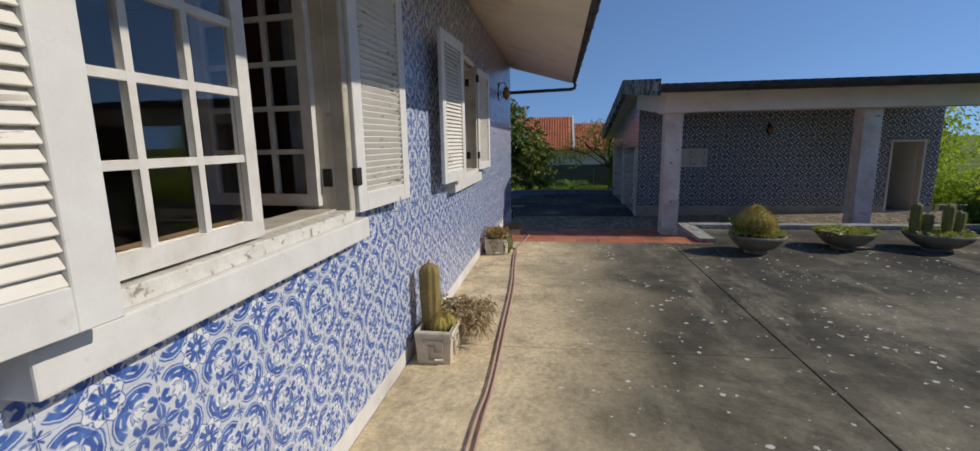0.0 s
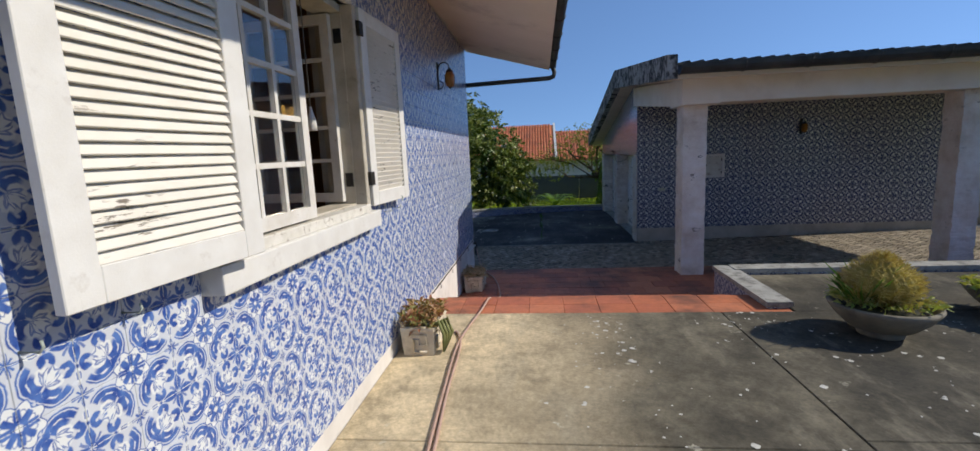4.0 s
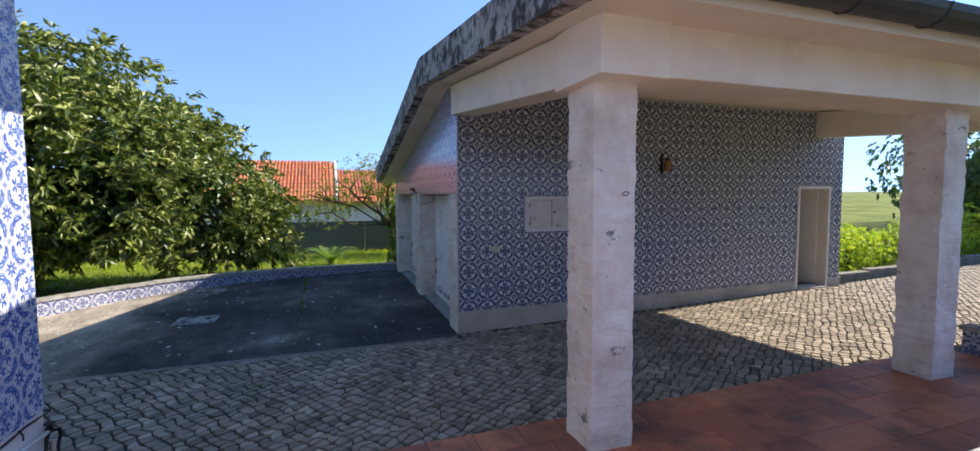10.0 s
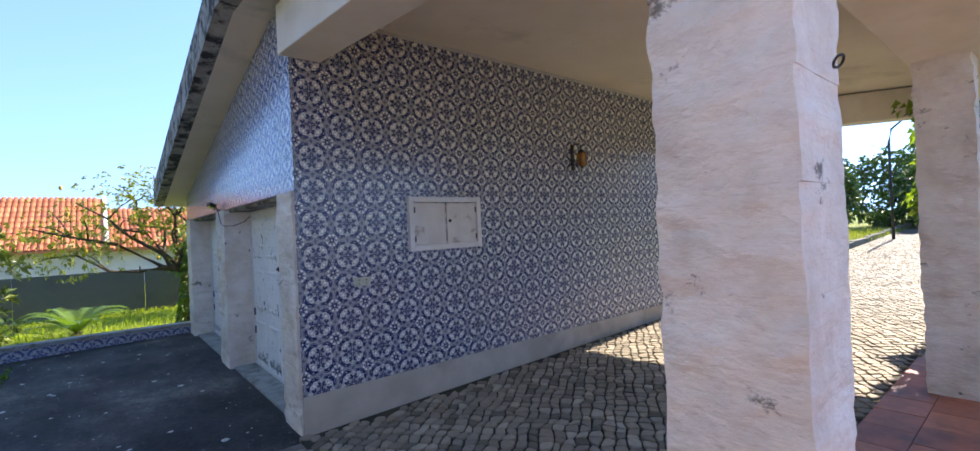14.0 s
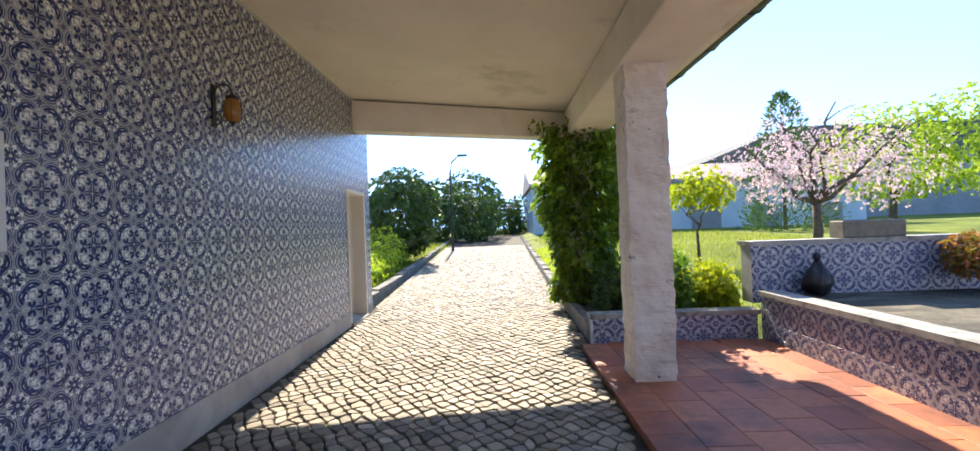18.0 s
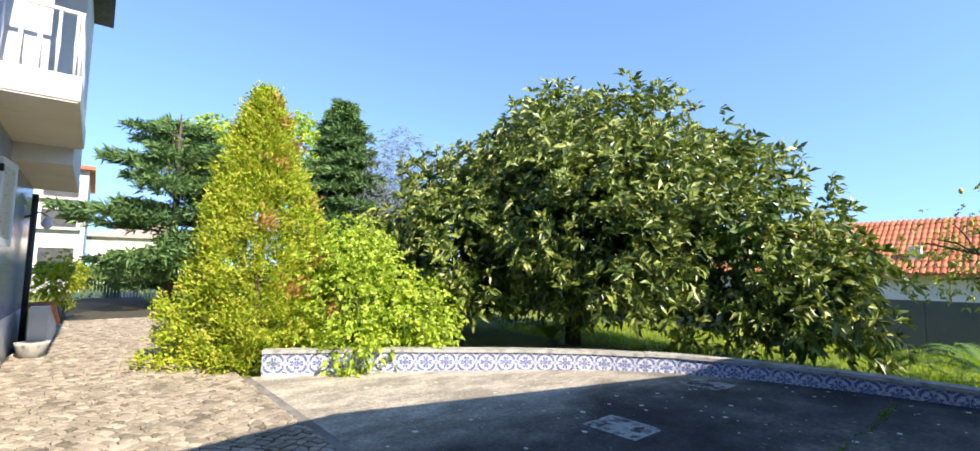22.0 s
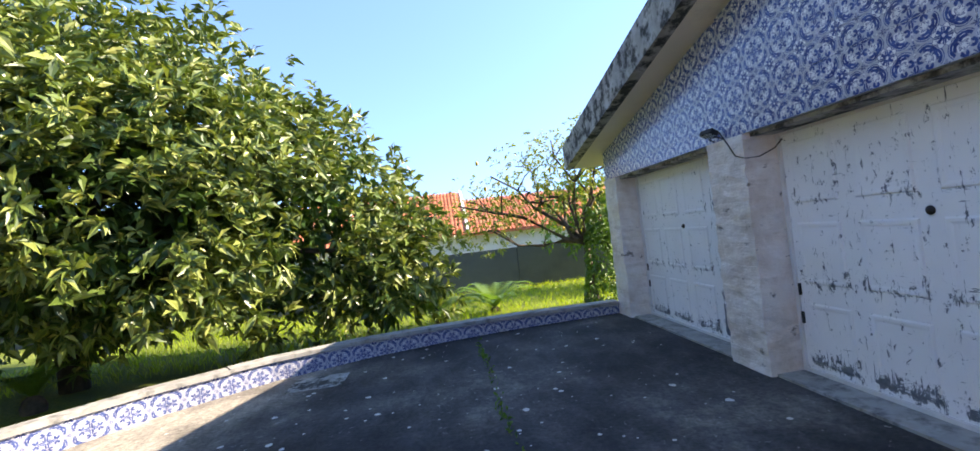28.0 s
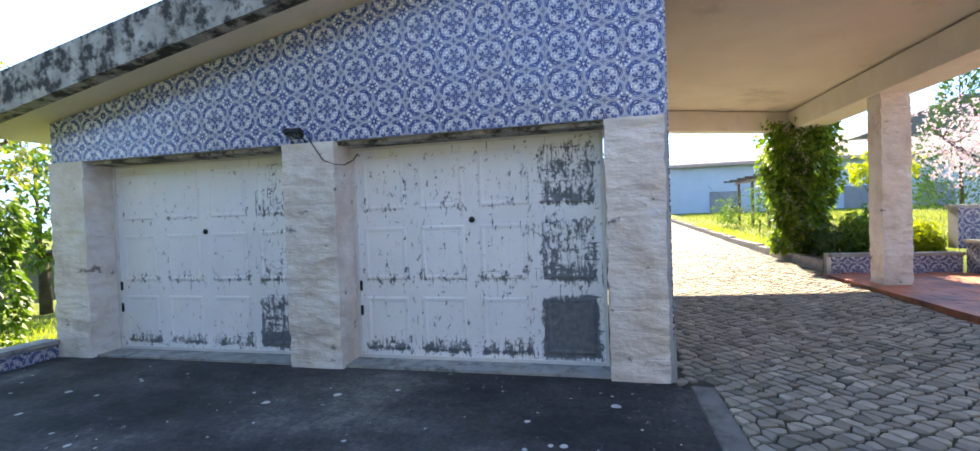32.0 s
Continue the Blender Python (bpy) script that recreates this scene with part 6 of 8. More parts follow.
def layered_conifer(name, root, h, r, tiers, per, mat, label, seed, low=0.12, droop=0.0, power=0.8, needle=0.2, pad=0.22):
    """A conifer of whorled boughs carrying flat pads of needles, with sky between the layers."""
    rng = np.random.default_rng(seed)
    e = thing(name, root, label, "tree")
    c = np.array(root, float)
    part("trunk", tube(bmesh.new(), [c - np.array([0, 0, 0.2]), c + np.array([0.05, 0.03, h * 0.5]), c + np.array([0, 0, h * 0.97])], 0.05 + r * 0.04, 8, 0.02), M_BARK, e)
    bm = bmesh.new()
    ps, ds = [], []
    for i in range(tiers):
        t = low + (1 - low) * i / tiers
        for j in range(per):
            a = rng.random() * math.tau
            reach = max(0.25, r * (1 - t) ** power * rng.uniform(0.6, 1.1))
            z0 = t * h + rng.uniform(-0.5, 0.5) * h / tiers
            out, side = np.array([math.cos(a), math.sin(a), 0.0]), np.array([-math.sin(a), math.cos(a), 0.0])
            run = [c + np.array([0, 0, z0]) + out * reach * u + np.array([0, 0, 0.10 * reach * u - droop * reach * u * u]) for u in (0, 0.35, 0.7, 1.0)]
            tube(bm, run, 0.012 + 0.010 * reach, 5, 0.006)
            m = int(30 + 60 * reach)
            u = 0.15 + 0.85 * rng.random(m) ** 0.8
            w = (rng.random(m) - 0.5) * 2 * pad * reach * np.sin(np.pi * np.minimum(0.2 + u * 0.75, 1.0))
            at = c + np.array([0, 0, z0]) + out * (reach * u)[:, None] + side * w[:, None]
            at[:, 2] += 0.10 * reach * u - droop * reach * u * u + 0.03 + rng.normal(size=m) * 0.05
            for _ in range(3):
                ps.append(at + rng.normal(size=(m, 3)) * np.array([0.07, 0.07, 0.03]))
                ds.append(out * 0.7 + side * np.sign(w)[:, None] * 0.5 + rng.normal(size=(m, 3)) * 0.45 + np.array([0, 0, 0.25]))
    part("boughs", bm, M_BARK, e)["kind"] = "stuff"
    p, d = np.concatenate(ps), np.concatenate(ds)
    d /= np.linalg.norm(d, axis=1)[:, None]
    leaf_sheet("needles", e, mat, p, d, needle * (0.6 + 0.8 * rng.random(len(p))), 0.2, 0.05, seed)
    return e


def cone_tree(name, root, h, r, n, mat, label, seed, leaf=0.12, width=0.35, tiers=0, droop=0.0, power=0.8, tufts=0, puff=0.1):
    """A conifer: tufts on a cone, in tiers when asked."""
    rng = np.random.default_rng(seed)
    e = thing(name, root, label, "tree")
    part("trunk", tube(bmesh.new(), [Vector(root) - Vector((0, 0, 0.2)), Vector(root) + Vector((0.03, 0.02, h * 0.5)), Vector(root) + Vector((0, 0, h * 0.97))], r * 0.035 + 0.04, 8, 0.02), M_BARK, e)
    whole = n
    if tufts:
        n = tufts
    t = rng.random(n) ** 1.3
    if tiers:
        t = (np.floor(t * tiers) + 0.75 * rng.random(n) ** 1.6) / tiers
    a = rng.random(n) * math.tau
    lump = 1 + 0.20 * np.sin(a * 3 + t * 9) + 0.16 * np.sin(a * 7 - t * 17) + 0.10 * np.sin(a * 13 + t * 41)
    rr = r * (1 - t) ** power * lump * (0.55 + 0.5 * rng.random(n) ** 0.5)
    z = t * h - droop * rr
    p = np.stack([root[0] + rr * np.cos(a), root[1] + rr * np.sin(a), root[2] + 0.1 + z], axis=1)
    d = np.stack([np.cos(a), np.sin(a), np.full(n, 0.9 if not tiers else 0.1)], axis=1) + rng.normal(size=(n, 3)) * 0.35
    if tufts:
        k = max(1, whole // tufts)
        n = k * tufts
        p = np.repeat(p, k, axis=0) + rng.normal(size=(n, 3)) * puff
        d = np.repeat(d, k, axis=0) + rng.normal(size=(n, 3)) * 0.55
    d /= np.linalg.norm(d, axis=1)[:, None]
    leaf_sheet("crown", e, mat, p, d, leaf * (0.6 + 0.8 * rng.random(n)), width, 0.1, seed)
    return e


CYPRESS = cone_tree("golden_cypress", (-7.55, 11.10, 0.45), 4.75, 1.2, 70000, M_GOLD, "golden green cypress with rusty tips", 11, 0.075, 0.45, power=0.66, tufts=1500, puff=0.075)
M_RUST = leaf_mat("rusty_cypress_leaf", [(0.42, 0.22, 0.08), (0.52, 0.30, 0.12), (0.36, 0.20, 0.07)], 0.7, 0.2, 0.3, (1.3, 1.1, 0.7))
rng = np.random.default_rng(111)
tips = []
for t, a in ((0.97, 0.2), (0.9, 0.6), (0.8, 0.9), (0.72, 0.1), (0.6, 1.2), (0.5, -0.2), (0.36, 0.8), (0.26, 0.2), (0.45, 1.6), (0.18, 1.1)):
    r = 1.4 * (1 - t) ** 0.66 * 0.98
    tips.append((-7.55 + r * math.cos(a), 11.15 + r * math.sin(a), 0.55 + 4.6 * t))
p = np.repeat(np.array(tips), 70, axis=0) + rng.normal(size=(700, 3)) * 0.09
d = rng.normal(size=(700, 3)) * 0.5 + np.array([0.7, 0.3, 0.6])
leaf_sheet("rusty_tips", CYPRESS, M_RUST, p, d / np.linalg.norm(d, axis=1)[:, None], 0.11 * (0.6 + 0.8 * rng.random(700)), 0.4, 0.1, 112, "rust-brown dying tips")["kind"] = "stuff"
tree("light_shrub", (-6.6, 12.5, 0.45), [(-6.5, 12.4, 1.5, 1.2, 1.1, 1.2), (-6.0, 13.3, 1.2, 0.9, 0.9, 0.9), (-6.9, 12.6, 2.3, 0.8, 0.8, 0.8), (-5.7, 12.2, 0.85, 0.55, 0.6, 0.5), (-5.5, 13.4, 0.8, 0.5, 0.5, 0.4)], 2600, 5, 0.10, 0.6, M_LIME, "light green shrub spilling over the low wall", "shrub", r0=0.05, r1=0.012, seed=12, shell=0.4, lift=0.6)
layered_conifer("cedar", (-20.0, 11.1, 0.4), 7.9, 4.4, 9, 9, M_CEDAR, "dark layered cedar beyond the garden shrubs", 13, 0.10, 0.02, 0.62, 0.28, 0.32)
layered_conifer("dark_conifer", (-18.0, 16.9, 0.4), 9.0, 3.0, 20, 12, M_CEDAR, "tall dark conifer behind the garden", 14, 0.08, 0.16, 0.62, 0.28, 0.45)
tree("lime_tree", (-27.0, 15.2, 0.6), [(-27.0, 13.3, 8.0, 1.9, 2.0, 2.0), (-27.2, 18.0, 9.0, 1.9, 2.0, 2.2), (-27.5, 15.6, 7.6, 2.0, 2.2, 2.2)], 2400, 6, 0.26, 0.6, M_LIME, "bright green tree behind the cypress", "tree", r0=0.18, r1=0.03, seed=15)
tree("blue_spruce", (-16.8, 19.3, 0.3), [(-16.8, 19.0, 6.0, 1.7, 1.7, 2.2), (-16.6, 20.3, 4.4, 2.0, 2.0, 2.2), (-17.2, 18.2, 4.2, 1.9, 1.9, 2.2)], 2600, 9, 0.26, 0.09, M_BLUEGR, "blue grey needle tree with a thin feathery outline", "tree", r0=0.14, r1=0.015, seed=16, shell=0.3, lift=0.6)
tree("orchard_tree", (6.2, 23.2, 0.15), [(6.0, 23.0, 2.6, 2.4, 2.0, 1.7), (8.6, 22.0, 2.4, 2.0, 1.8, 1.5), (4.2, 24.2, 2.2, 1.6, 1.5, 1.2)], 1700, 6, 0.17, 0.45, M_MIDLF, "leafy green fruit tree on the lawn behind the garage", "tree", r0=0.12, r1=0.02, seed=19, shell=0.3)
tree("garden_bush", (-9.8, 20.5, 0.2), [(-9.8, 20.5, 1.6, 2.2, 2.0, 1.6), (-12.5, 18.5, 1.8, 2.2, 2.0, 1.8), (-11, 15.5, 1.4, 1.8, 1.6, 1.4)], 1500, 5, 0.14, 0.5, M_DARKLF, "dark bushes in the shade behind the wall", "bush", r0=0.06, r1=0.015, seed=17)
lem = tree("lemon_tree", (2.75, 19.2, 0.32), [(2.2, 19.3, 3.0, 1.5, 1.2, 1.0), (0.8, 19.8, 2.3, 1.1, 1.0, 0.9), (3.2, 19.3, 3.4, 1.0, 0.9, 0.9)], 980, 5, 0.09, 0.45, M_LEMON, "sparse leaning lemon tree with a few fruit", "tree",
           ends=[(1.4, 19.6, 2.7), (0.4, 19.9, 2.0), (2.2, 19.2, 3.7), (3.3, 19.4, 3.6), (2.6, 19.9, 3.2), (0.9, 19.2, 3.1), (1.7, 20.1, 3.5), (0.2, 19.5, 2.6), (2.9, 18.8, 3.9)], r0=0.085, r1=0.014, seed=18, shell=0.15)
rnd = random.Random(5)
for _ in range(16):
    c = (rnd.uniform(0.6, 3.2), rnd.uniform(18.9, 19.9), rnd.uniform(1.9, 3.5))
    part("lemon", lathe(bmesh.new(), [(0.004, -0.05), (0.022, -0.038), (0.032, 0), (0.022, 0.035), (0.005, 0.048)], 8, c), M_FRUIT, lem)
ivy = thing("ivy_on_trunk", (2.95, 19.0, 0.35), "bright ivy climbing beside the lemon trunk", "ivy")
rng = np.random.default_rng(21)
t = rng.random(1500)
a = rng.random(1500) * math.tau
p = np.stack([2.85 + 0.1 * t + (0.28 - 0.1 * t) * np.cos(a), 19.0 + (0.28 - 0.1 * t) * np.sin(a) + 0.08 * np.sin(t * 13), 0.35 + 1.9 * t], axis=1)
d = np.stack([np.cos(a), np.sin(a), 0.2 * np.ones_like(a)], axis=1)
leaf_sheet("leaves", ivy, M_MIDLF, p, d / np.linalg.norm(d, axis=1)[:, None], 0.09 * (0.6 + rng.random(1500)), 0.8, 0.5, 21)


def cycad(place, n, length, label):
    e = thing("cycad", place, label, "cycad", "cycads")
    part("stem", lathe(bmesh.new(), [(0.12, -0.1), (0.14, 0.05), (0.10, 0.15), (0.03, 0.2)], 10, place), M_BARK, e)
    rng = np.random.default_rng(n)
    for k in range(n):
        a, up = k * 2.4, rng.uniform(0.55, 1.1)
        pts = [Vector(place) + Vector((math.cos(a) * s * length, math.sin(a) * s * length, 0.15 + up * length * (s - 0.75 * s * s) * 1.5)) for s in spread(0, 1, 8)]
        bm = bmesh.new()
        spine = []
        for g in range(25):
            q = g / 24 * 8
            i = min(7, int(q))
            spine.append(bm.verts.new(pts[i].lerp(pts[i + 1], q - i)))
        for g in range(1, 24):
            t = (spine[g + 1].co - spine[g].co).normalized()
            sd = t.cross(Vector((0, 0, 1))).normalized()
            L = 0.17 * math.sin(math.pi * min(1, 0.15 + g / 26))
            for w in (-1, 1):
                bm.faces.new((spine[g], spine[g + 1], bm.verts.new(spine[g].co + sd * w * L + t * L * 0.55 + Vector((0, 0, 0.03)))))
        part("frond", bm, M_MIDLF, e)
    return e


cycad((0.8, 20.4, 0.16), 18, 1.0, "low cycad with stiff feathery fronds in the grass")
cycad((-0.45, 19.3, 0.2), 16, 1.05, "low cycad partly under the loquat tree")
cycad((-5.6, 16.6, 0.42), 9, 0.7, "dark cycad in the shade behind the wall")


M_BLADE_DRY = leaf_mat("dry_grass_blade", [(0.13, 0.165, 0.03), (0.20, 0.235, 0.045), (0.30, 0.30, 0.09)], 0.6, 0.3, 0.4)


def grass(name, x0, x1, y0, y1, n, h, seed, label, mat=None):
    rng = np.random.default_rng(seed)
    x, y = x0 + (x1 - x0) * rng.random(n), y0 + (y1 - y0) * rng.random(n)
    z = np.array([ground_z(a, b) - 0.05 for a, b in zip(x, y)])
    e = tagged(thing(name, ((x0 + x1) / 2, (y0 + y1) / 2, 0.4), label, "grass"), kind="stuff")
    d = np.stack([rng.normal(size=n) * 0.35, rng.normal(size=n) * 0.35, np.ones(n)], axis=1)
    d /= np.linalg.norm(d, axis=1)[:, None]
    return leaf_sheet("blades", e, mat or M_BLADE, np.stack([x, y, z], axis=1), d, h * (0.4 + rng.random(n)), 0.09, 0.1, seed)


grass("grass_north", -9, 5, 17.65, 26.3, 16000, 0.16, 31, "bright green lawn beyond the curved wall")
grass("grass_east", 8.7, 34, -6, 6.3, 20000, 0.2, 32, "mown green and dry grass in the east garden", M_BLADE_DRY)
grass("grass_verge", 11.2, 34, 11.6, 17, 9000, 0.25, 33, "tall grass along the lane", M_BLADE_DRY)
grass("grass_edge", 11.0, 26, 6.2, 7.3, 3000, 0.16, 34, "weeds along the lane kerb")

# ---- patio plants ----
def trough(place, w, l, h, label):
    """A cast stone flower box with a raised figure on its faces."""
    x, y, z = place
    e = thing("flower_box", place, label, "planter", "flower boxes")
    bm = bmesh.new()
    lo = [(-w / 2 + 0.015, -l / 2 + 0.015), (w / 2 - 0.015, -l / 2 + 0.015), (w / 2 - 0.015, l / 2 - 0.015), (-w / 2 + 0.015, l / 2 - 0.015)]
    hi = [(-w / 2, -l / 2), (w / 2, -l / 2), (w / 2, l / 2), (-w / 2, l / 2)]
    loops = []
    for pts, zz, k in ((lo, 0, 1), (hi, h, 1), (hi, h, 0.86), (hi, h - 0.05, 0.84)):
        loops.append([bm.verts.new((x + p[0] * k, y + p[1] * k, z + zz)) for p in pts])
    bm.faces.new(loops[0][::-1])
    for a, b in zip(loops, loops[1:]):
        for k in range(4):
            bm.faces.new((a[k], a[(k + 1) % 4], b[(k + 1) % 4], b[k]))
    part("box", bm, M_POT, e)
    part("soil", bbox(x - w * 0.42, x + w * 0.42, y - l * 0.42, y + l * 0.42, z + h - 0.06, z + h - 0.045), M_SAND, e)
    key = [(-1, 1), (1, 1), (1, -0.2), (0.1, -0.2), (0.1, 0.45), (-0.45, 0.45), (-0.45, -1), (1, -1)]
    r = h * 0.30
    for fy in (-l / 4, l / 4):
        part("relief", tube(bmesh.new(), [(x + w / 2 + 0.002, y + fy + r * p, z + h * 0.46 + r * q) for p, q in key], 0.011, 4), M_POT, e)
    part("relief", tube(bmesh.new(), [(x + r * p, y - l / 2 - 0.002, z + h * 0.46 + r * q) for p, q in key], 0.011, 4), M_POT, e)
    part("rim", bbox(x + w / 2 - 0.01, x + w / 2 + 0.012, y - l / 2, y + l / 2, z + h - 0.035, z + h, 0.004, 1), M_POT, e)
    part("rim", bbox(x - w / 2, x + w / 2, y - l / 2 - 0.012, y - l / 2 + 0.01, z + h - 0.035, z + h, 0.004, 1), M_POT, e)
    return e


M_POT = worn("cast_stone", (0.58, 0.49, 0.36), (0.72, 0.64, 0.50), 6, 0.9, (0.18, 0.14, 0.09), 0.6, 9, 0.6, 40)
M_CACTUS = worn("cactus_skin", (0.12, 0.135, 0.04), (0.19, 0.20, 0.07), 10, 0.7, (0.22, 0.15, 0.07), 0.5, 14)
M_GOLDC = worn("golden_cactus_skin", (0.30, 0.24, 0.05), (0.42, 0.34, 0.09), 12, 0.8, (0.14, 0.13, 0.04), 0.4, 9)
M_BROWNC = worn("brown_cactus_skin", (0.22, 0.16, 0.05), (0.33, 0.25, 0.10), 12, 0.8, (0.1, 0.1, 0.04), 0.5, 9)
M_SPINE = leaf_mat("cactus_spines", [(0.42, 0.33, 0.12), (0.55, 0.44, 0.2), (0.35, 0.24, 0.1)], 0.7, 0.3, 0.2)
M_REDSUCC = leaf_mat("red_succulent", [(0.30, 0.12, 0.07), (0.40, 0.24, 0.11), (0.20, 0.21, 0.06)], 0.5, 0.4, 0.2)
M_SUCC = leaf_mat("succulent", [(0.22, 0.27, 0.05), (0.38, 0.40, 0.10), (0.46, 0.36, 0.15)], 0.5, 0.4, 0.2)


def cactus(place, r, h, ribs, label, parent=None, ball=False, skin=None):
    """A ribbed cactus with spine tufts along the ribs."""
    e = parent or thing("cactus", place, label, "cactus", "cacti")
    c = Vector(place)
    bm = bmesh.new()
    n, rows_n = ribs * 4, 14
    prof = [(math.sin(math.pi * (0.12 + 0.86 * k / rows_n)) if ball else min(1.0, 0.85 + 0.3 * k / rows_n) * math.sqrt(max(0.0, 1 - max(0, (k / rows_n - 0.85) / 0.15) ** 2)), k / rows_n) for k in range(rows_n + 1)]
    rings = [[bm.verts.new(c + Vector((max(0.004, r * s * (1 + 0.10 * math.cos(ribs * j * math.tau / n))) * math.cos(j * math.tau / n), max(0.004, r * s * (1 + 0.10 * math.cos(ribs * j * math.tau / n))) * math.sin(j * math.tau / n), z * h))) for j in range(n)] for s, z in prof]
    for a, b in zip(rings, rings[1:]):
        for k in range(n):
            bm.faces.new((a[k], a[(k + 1) % n], b[(k + 1) % n], b[k])).smooth = True
    bm.faces.new(rings[-1])
    part("stem", bm, skin or M_CACTUS, e)
    rng = np.random.default_rng(int(abs(place[0] * 100)) + 7)
    ps, ds = [], []
    for j in range(ribs):
        for s, z in prof[1:]:
            for q in (0.0, 0.5):
                for _ in range(4):
                    o = Vector((math.cos(j * math.tau / ribs), math.sin(j * math.tau / ribs), 0.4 if z < 0.8 else 1.2))
                    ps.append(tuple(c + Vector((r * s * 1.09 * o.x, r * s * 1.09 * o.y, (z - q / rows_n) * h))))
                    ds.append(tuple(Vector(o) + Vector(rng.normal(size=3)) * 0.6))
    ds = np.array(ds)
    ds /= np.linalg.norm(ds, axis=1)[:, None]
    leaf_sheet("spines", e, M_SPINE, np.array(ps), ds, np.full(len(ps), max(0.02, r * 0.35)), 0.10, 0.0, 4)
    return e


def tuft(name, place, spread_r, n, length, width, mat, label, seed, up=0.6, category="plant", group="", bend=0.3):
    rng = np.random.default_rng(seed)
    e = thing(name, place, label, category, group)
    rr = spread_r * np.sqrt(rng.random(n)) if not isinstance(spread_r, tuple) else None
    a = rng.random(n) * math.tau
    if rr is None:
        off = np.stack([(rng.random(n) - 0.5) * 2 * spread_r[0], (rng.random(n) - 0.5) * 2 * spread_r[1], rng.random(n) * spread_r[2]], axis=1)
    else:
        off = np.stack([rr * np.cos(a), rr * np.sin(a), 0.02 * rng.random(n)], axis=1)
    d = np.stack([np.cos(a), np.sin(a), np.full(n, up)], axis=1) + rng.normal(size=(n, 3)) * 0.35
    d /= np.linalg.norm(d, axis=1)[:, None]
    leaf_sheet("leaves", e, mat, np.array(place) + off, d, length * (0.5 + rng.random(n)), width, bend, seed)
    return e


trough((-0.91, -0.72, 1.09), 0.30, 0.62, 0.27, "cream cast stone flower box with scroll relief")
cactus((-0.98, -0.80, 1.31), 0.078, 0.58, 9, "tall brown columnar cactus in the flower box", skin=M_BROWNC)
for k, (dx, dy) in enumerate(((0.05, -0.18), (0.10, -0.10), (0.02, -0.10))):
    cactus((-0.93 + dx, -0.72 + dy, 1.31), 0.062, 0.15, 10, "small golden ball cactus in the flower box", ball=True, skin=M_GOLDC)
tuft("succulent", (-0.86, -0.50, 1.33), (0.16, 0.22, 0.10), 420, 0.07, 0.35, M_DRY, "dry trailing succulent over the box edge", 41, 0.3, bend=0.5)
tuft("dry_plant", (-0.70, -0.42, 1.22), (0.17, 0.30, 0.17), 1100, 0.075, 0.22, M_DRY, "dry brown stems hanging over the flower box", 42, 0.1, bend=0.6)
tuft("green_plant", (-0.88, -0.46, 1.36), 0.06, 90, 0.06, 0.5, M_MIDLF, "small fresh green plant among dry stems", 43, 0.8)
trough((-0.91, 2.98, 1.09), 0.30, 0.52, 0.26, "cream cast stone flower box near the steps")
tuft("succulent", (-0.90, 2.95, 1.33), (0.15, 0.25, 0.12), 520, 0.085, 0.3, M_REDSUCC, "reddish and green succulents filling the box", 44, 0.6, bend=0.2)
trail = thing("trailing_cactus", (-0.76, 2.82, 1.36), "thick trailing green cactus stems over the box", "cactus")
for k in range(4):
    part("stem", tube(bmesh.new(), [(-0.82 + 0.03 * k, 2.76 + 0.02 * k, 1.34), (-0.72 + 0.02 * k, 2.74 + 0.03 * k, 1.40), (-0.68 + 0.02 * k, 2.75 + 0.03 * k, 1.28), (-0.69, 2.76 + 0.03 * k, 1.12)], 0.022, 8, 0.012), M_CACTUS, trail)
trough((-0.93, 6.42, 0.605), 0.30, 0.50, 0.26, "weathered cast stone flower box at the foot of the steps")
tuft("dry_plant", (-0.93, 6.42, 0.85), (0.16, 0.26, 0.08), 520, 0.08, 0.25, M_DRY, "dry brown plants filling the lower box", 45, 0.5, bend=0.3)


def bowl(place, r, h, label):
    x, y, z = place
    e = thing("planter_bowl", place, label, "planter", "concrete bowls")
    part("foot", lathe(bmesh.new(), [(r * 0.42, 0), (r * 0.44, 0.02), (r * 0.34, 0.04), (r * 0.34, 0.055)], 24, place), M_BOWL, e)
    part("bowl", lathe(bmesh.new(), [(r * 0.34, 0.05), (r * 0.62, 0.08), (r * 0.86, h * 0.6), (r * 0.98, h - 0.05), (r * 1.02, h - 0.02), (r, h), (r * 0.93, h), (r * 0.90, h - 0.05), (r * 0.3, h - 0.06)], 32, place), M_BOWL, e)
    part("soil", lathe(bmesh.new(), [(r * 0.5, h - 0.07), (r * 0.88, h - 0.055), (r * 0.5, h - 0.03)], 20, place), M_SAND, e)
    return e


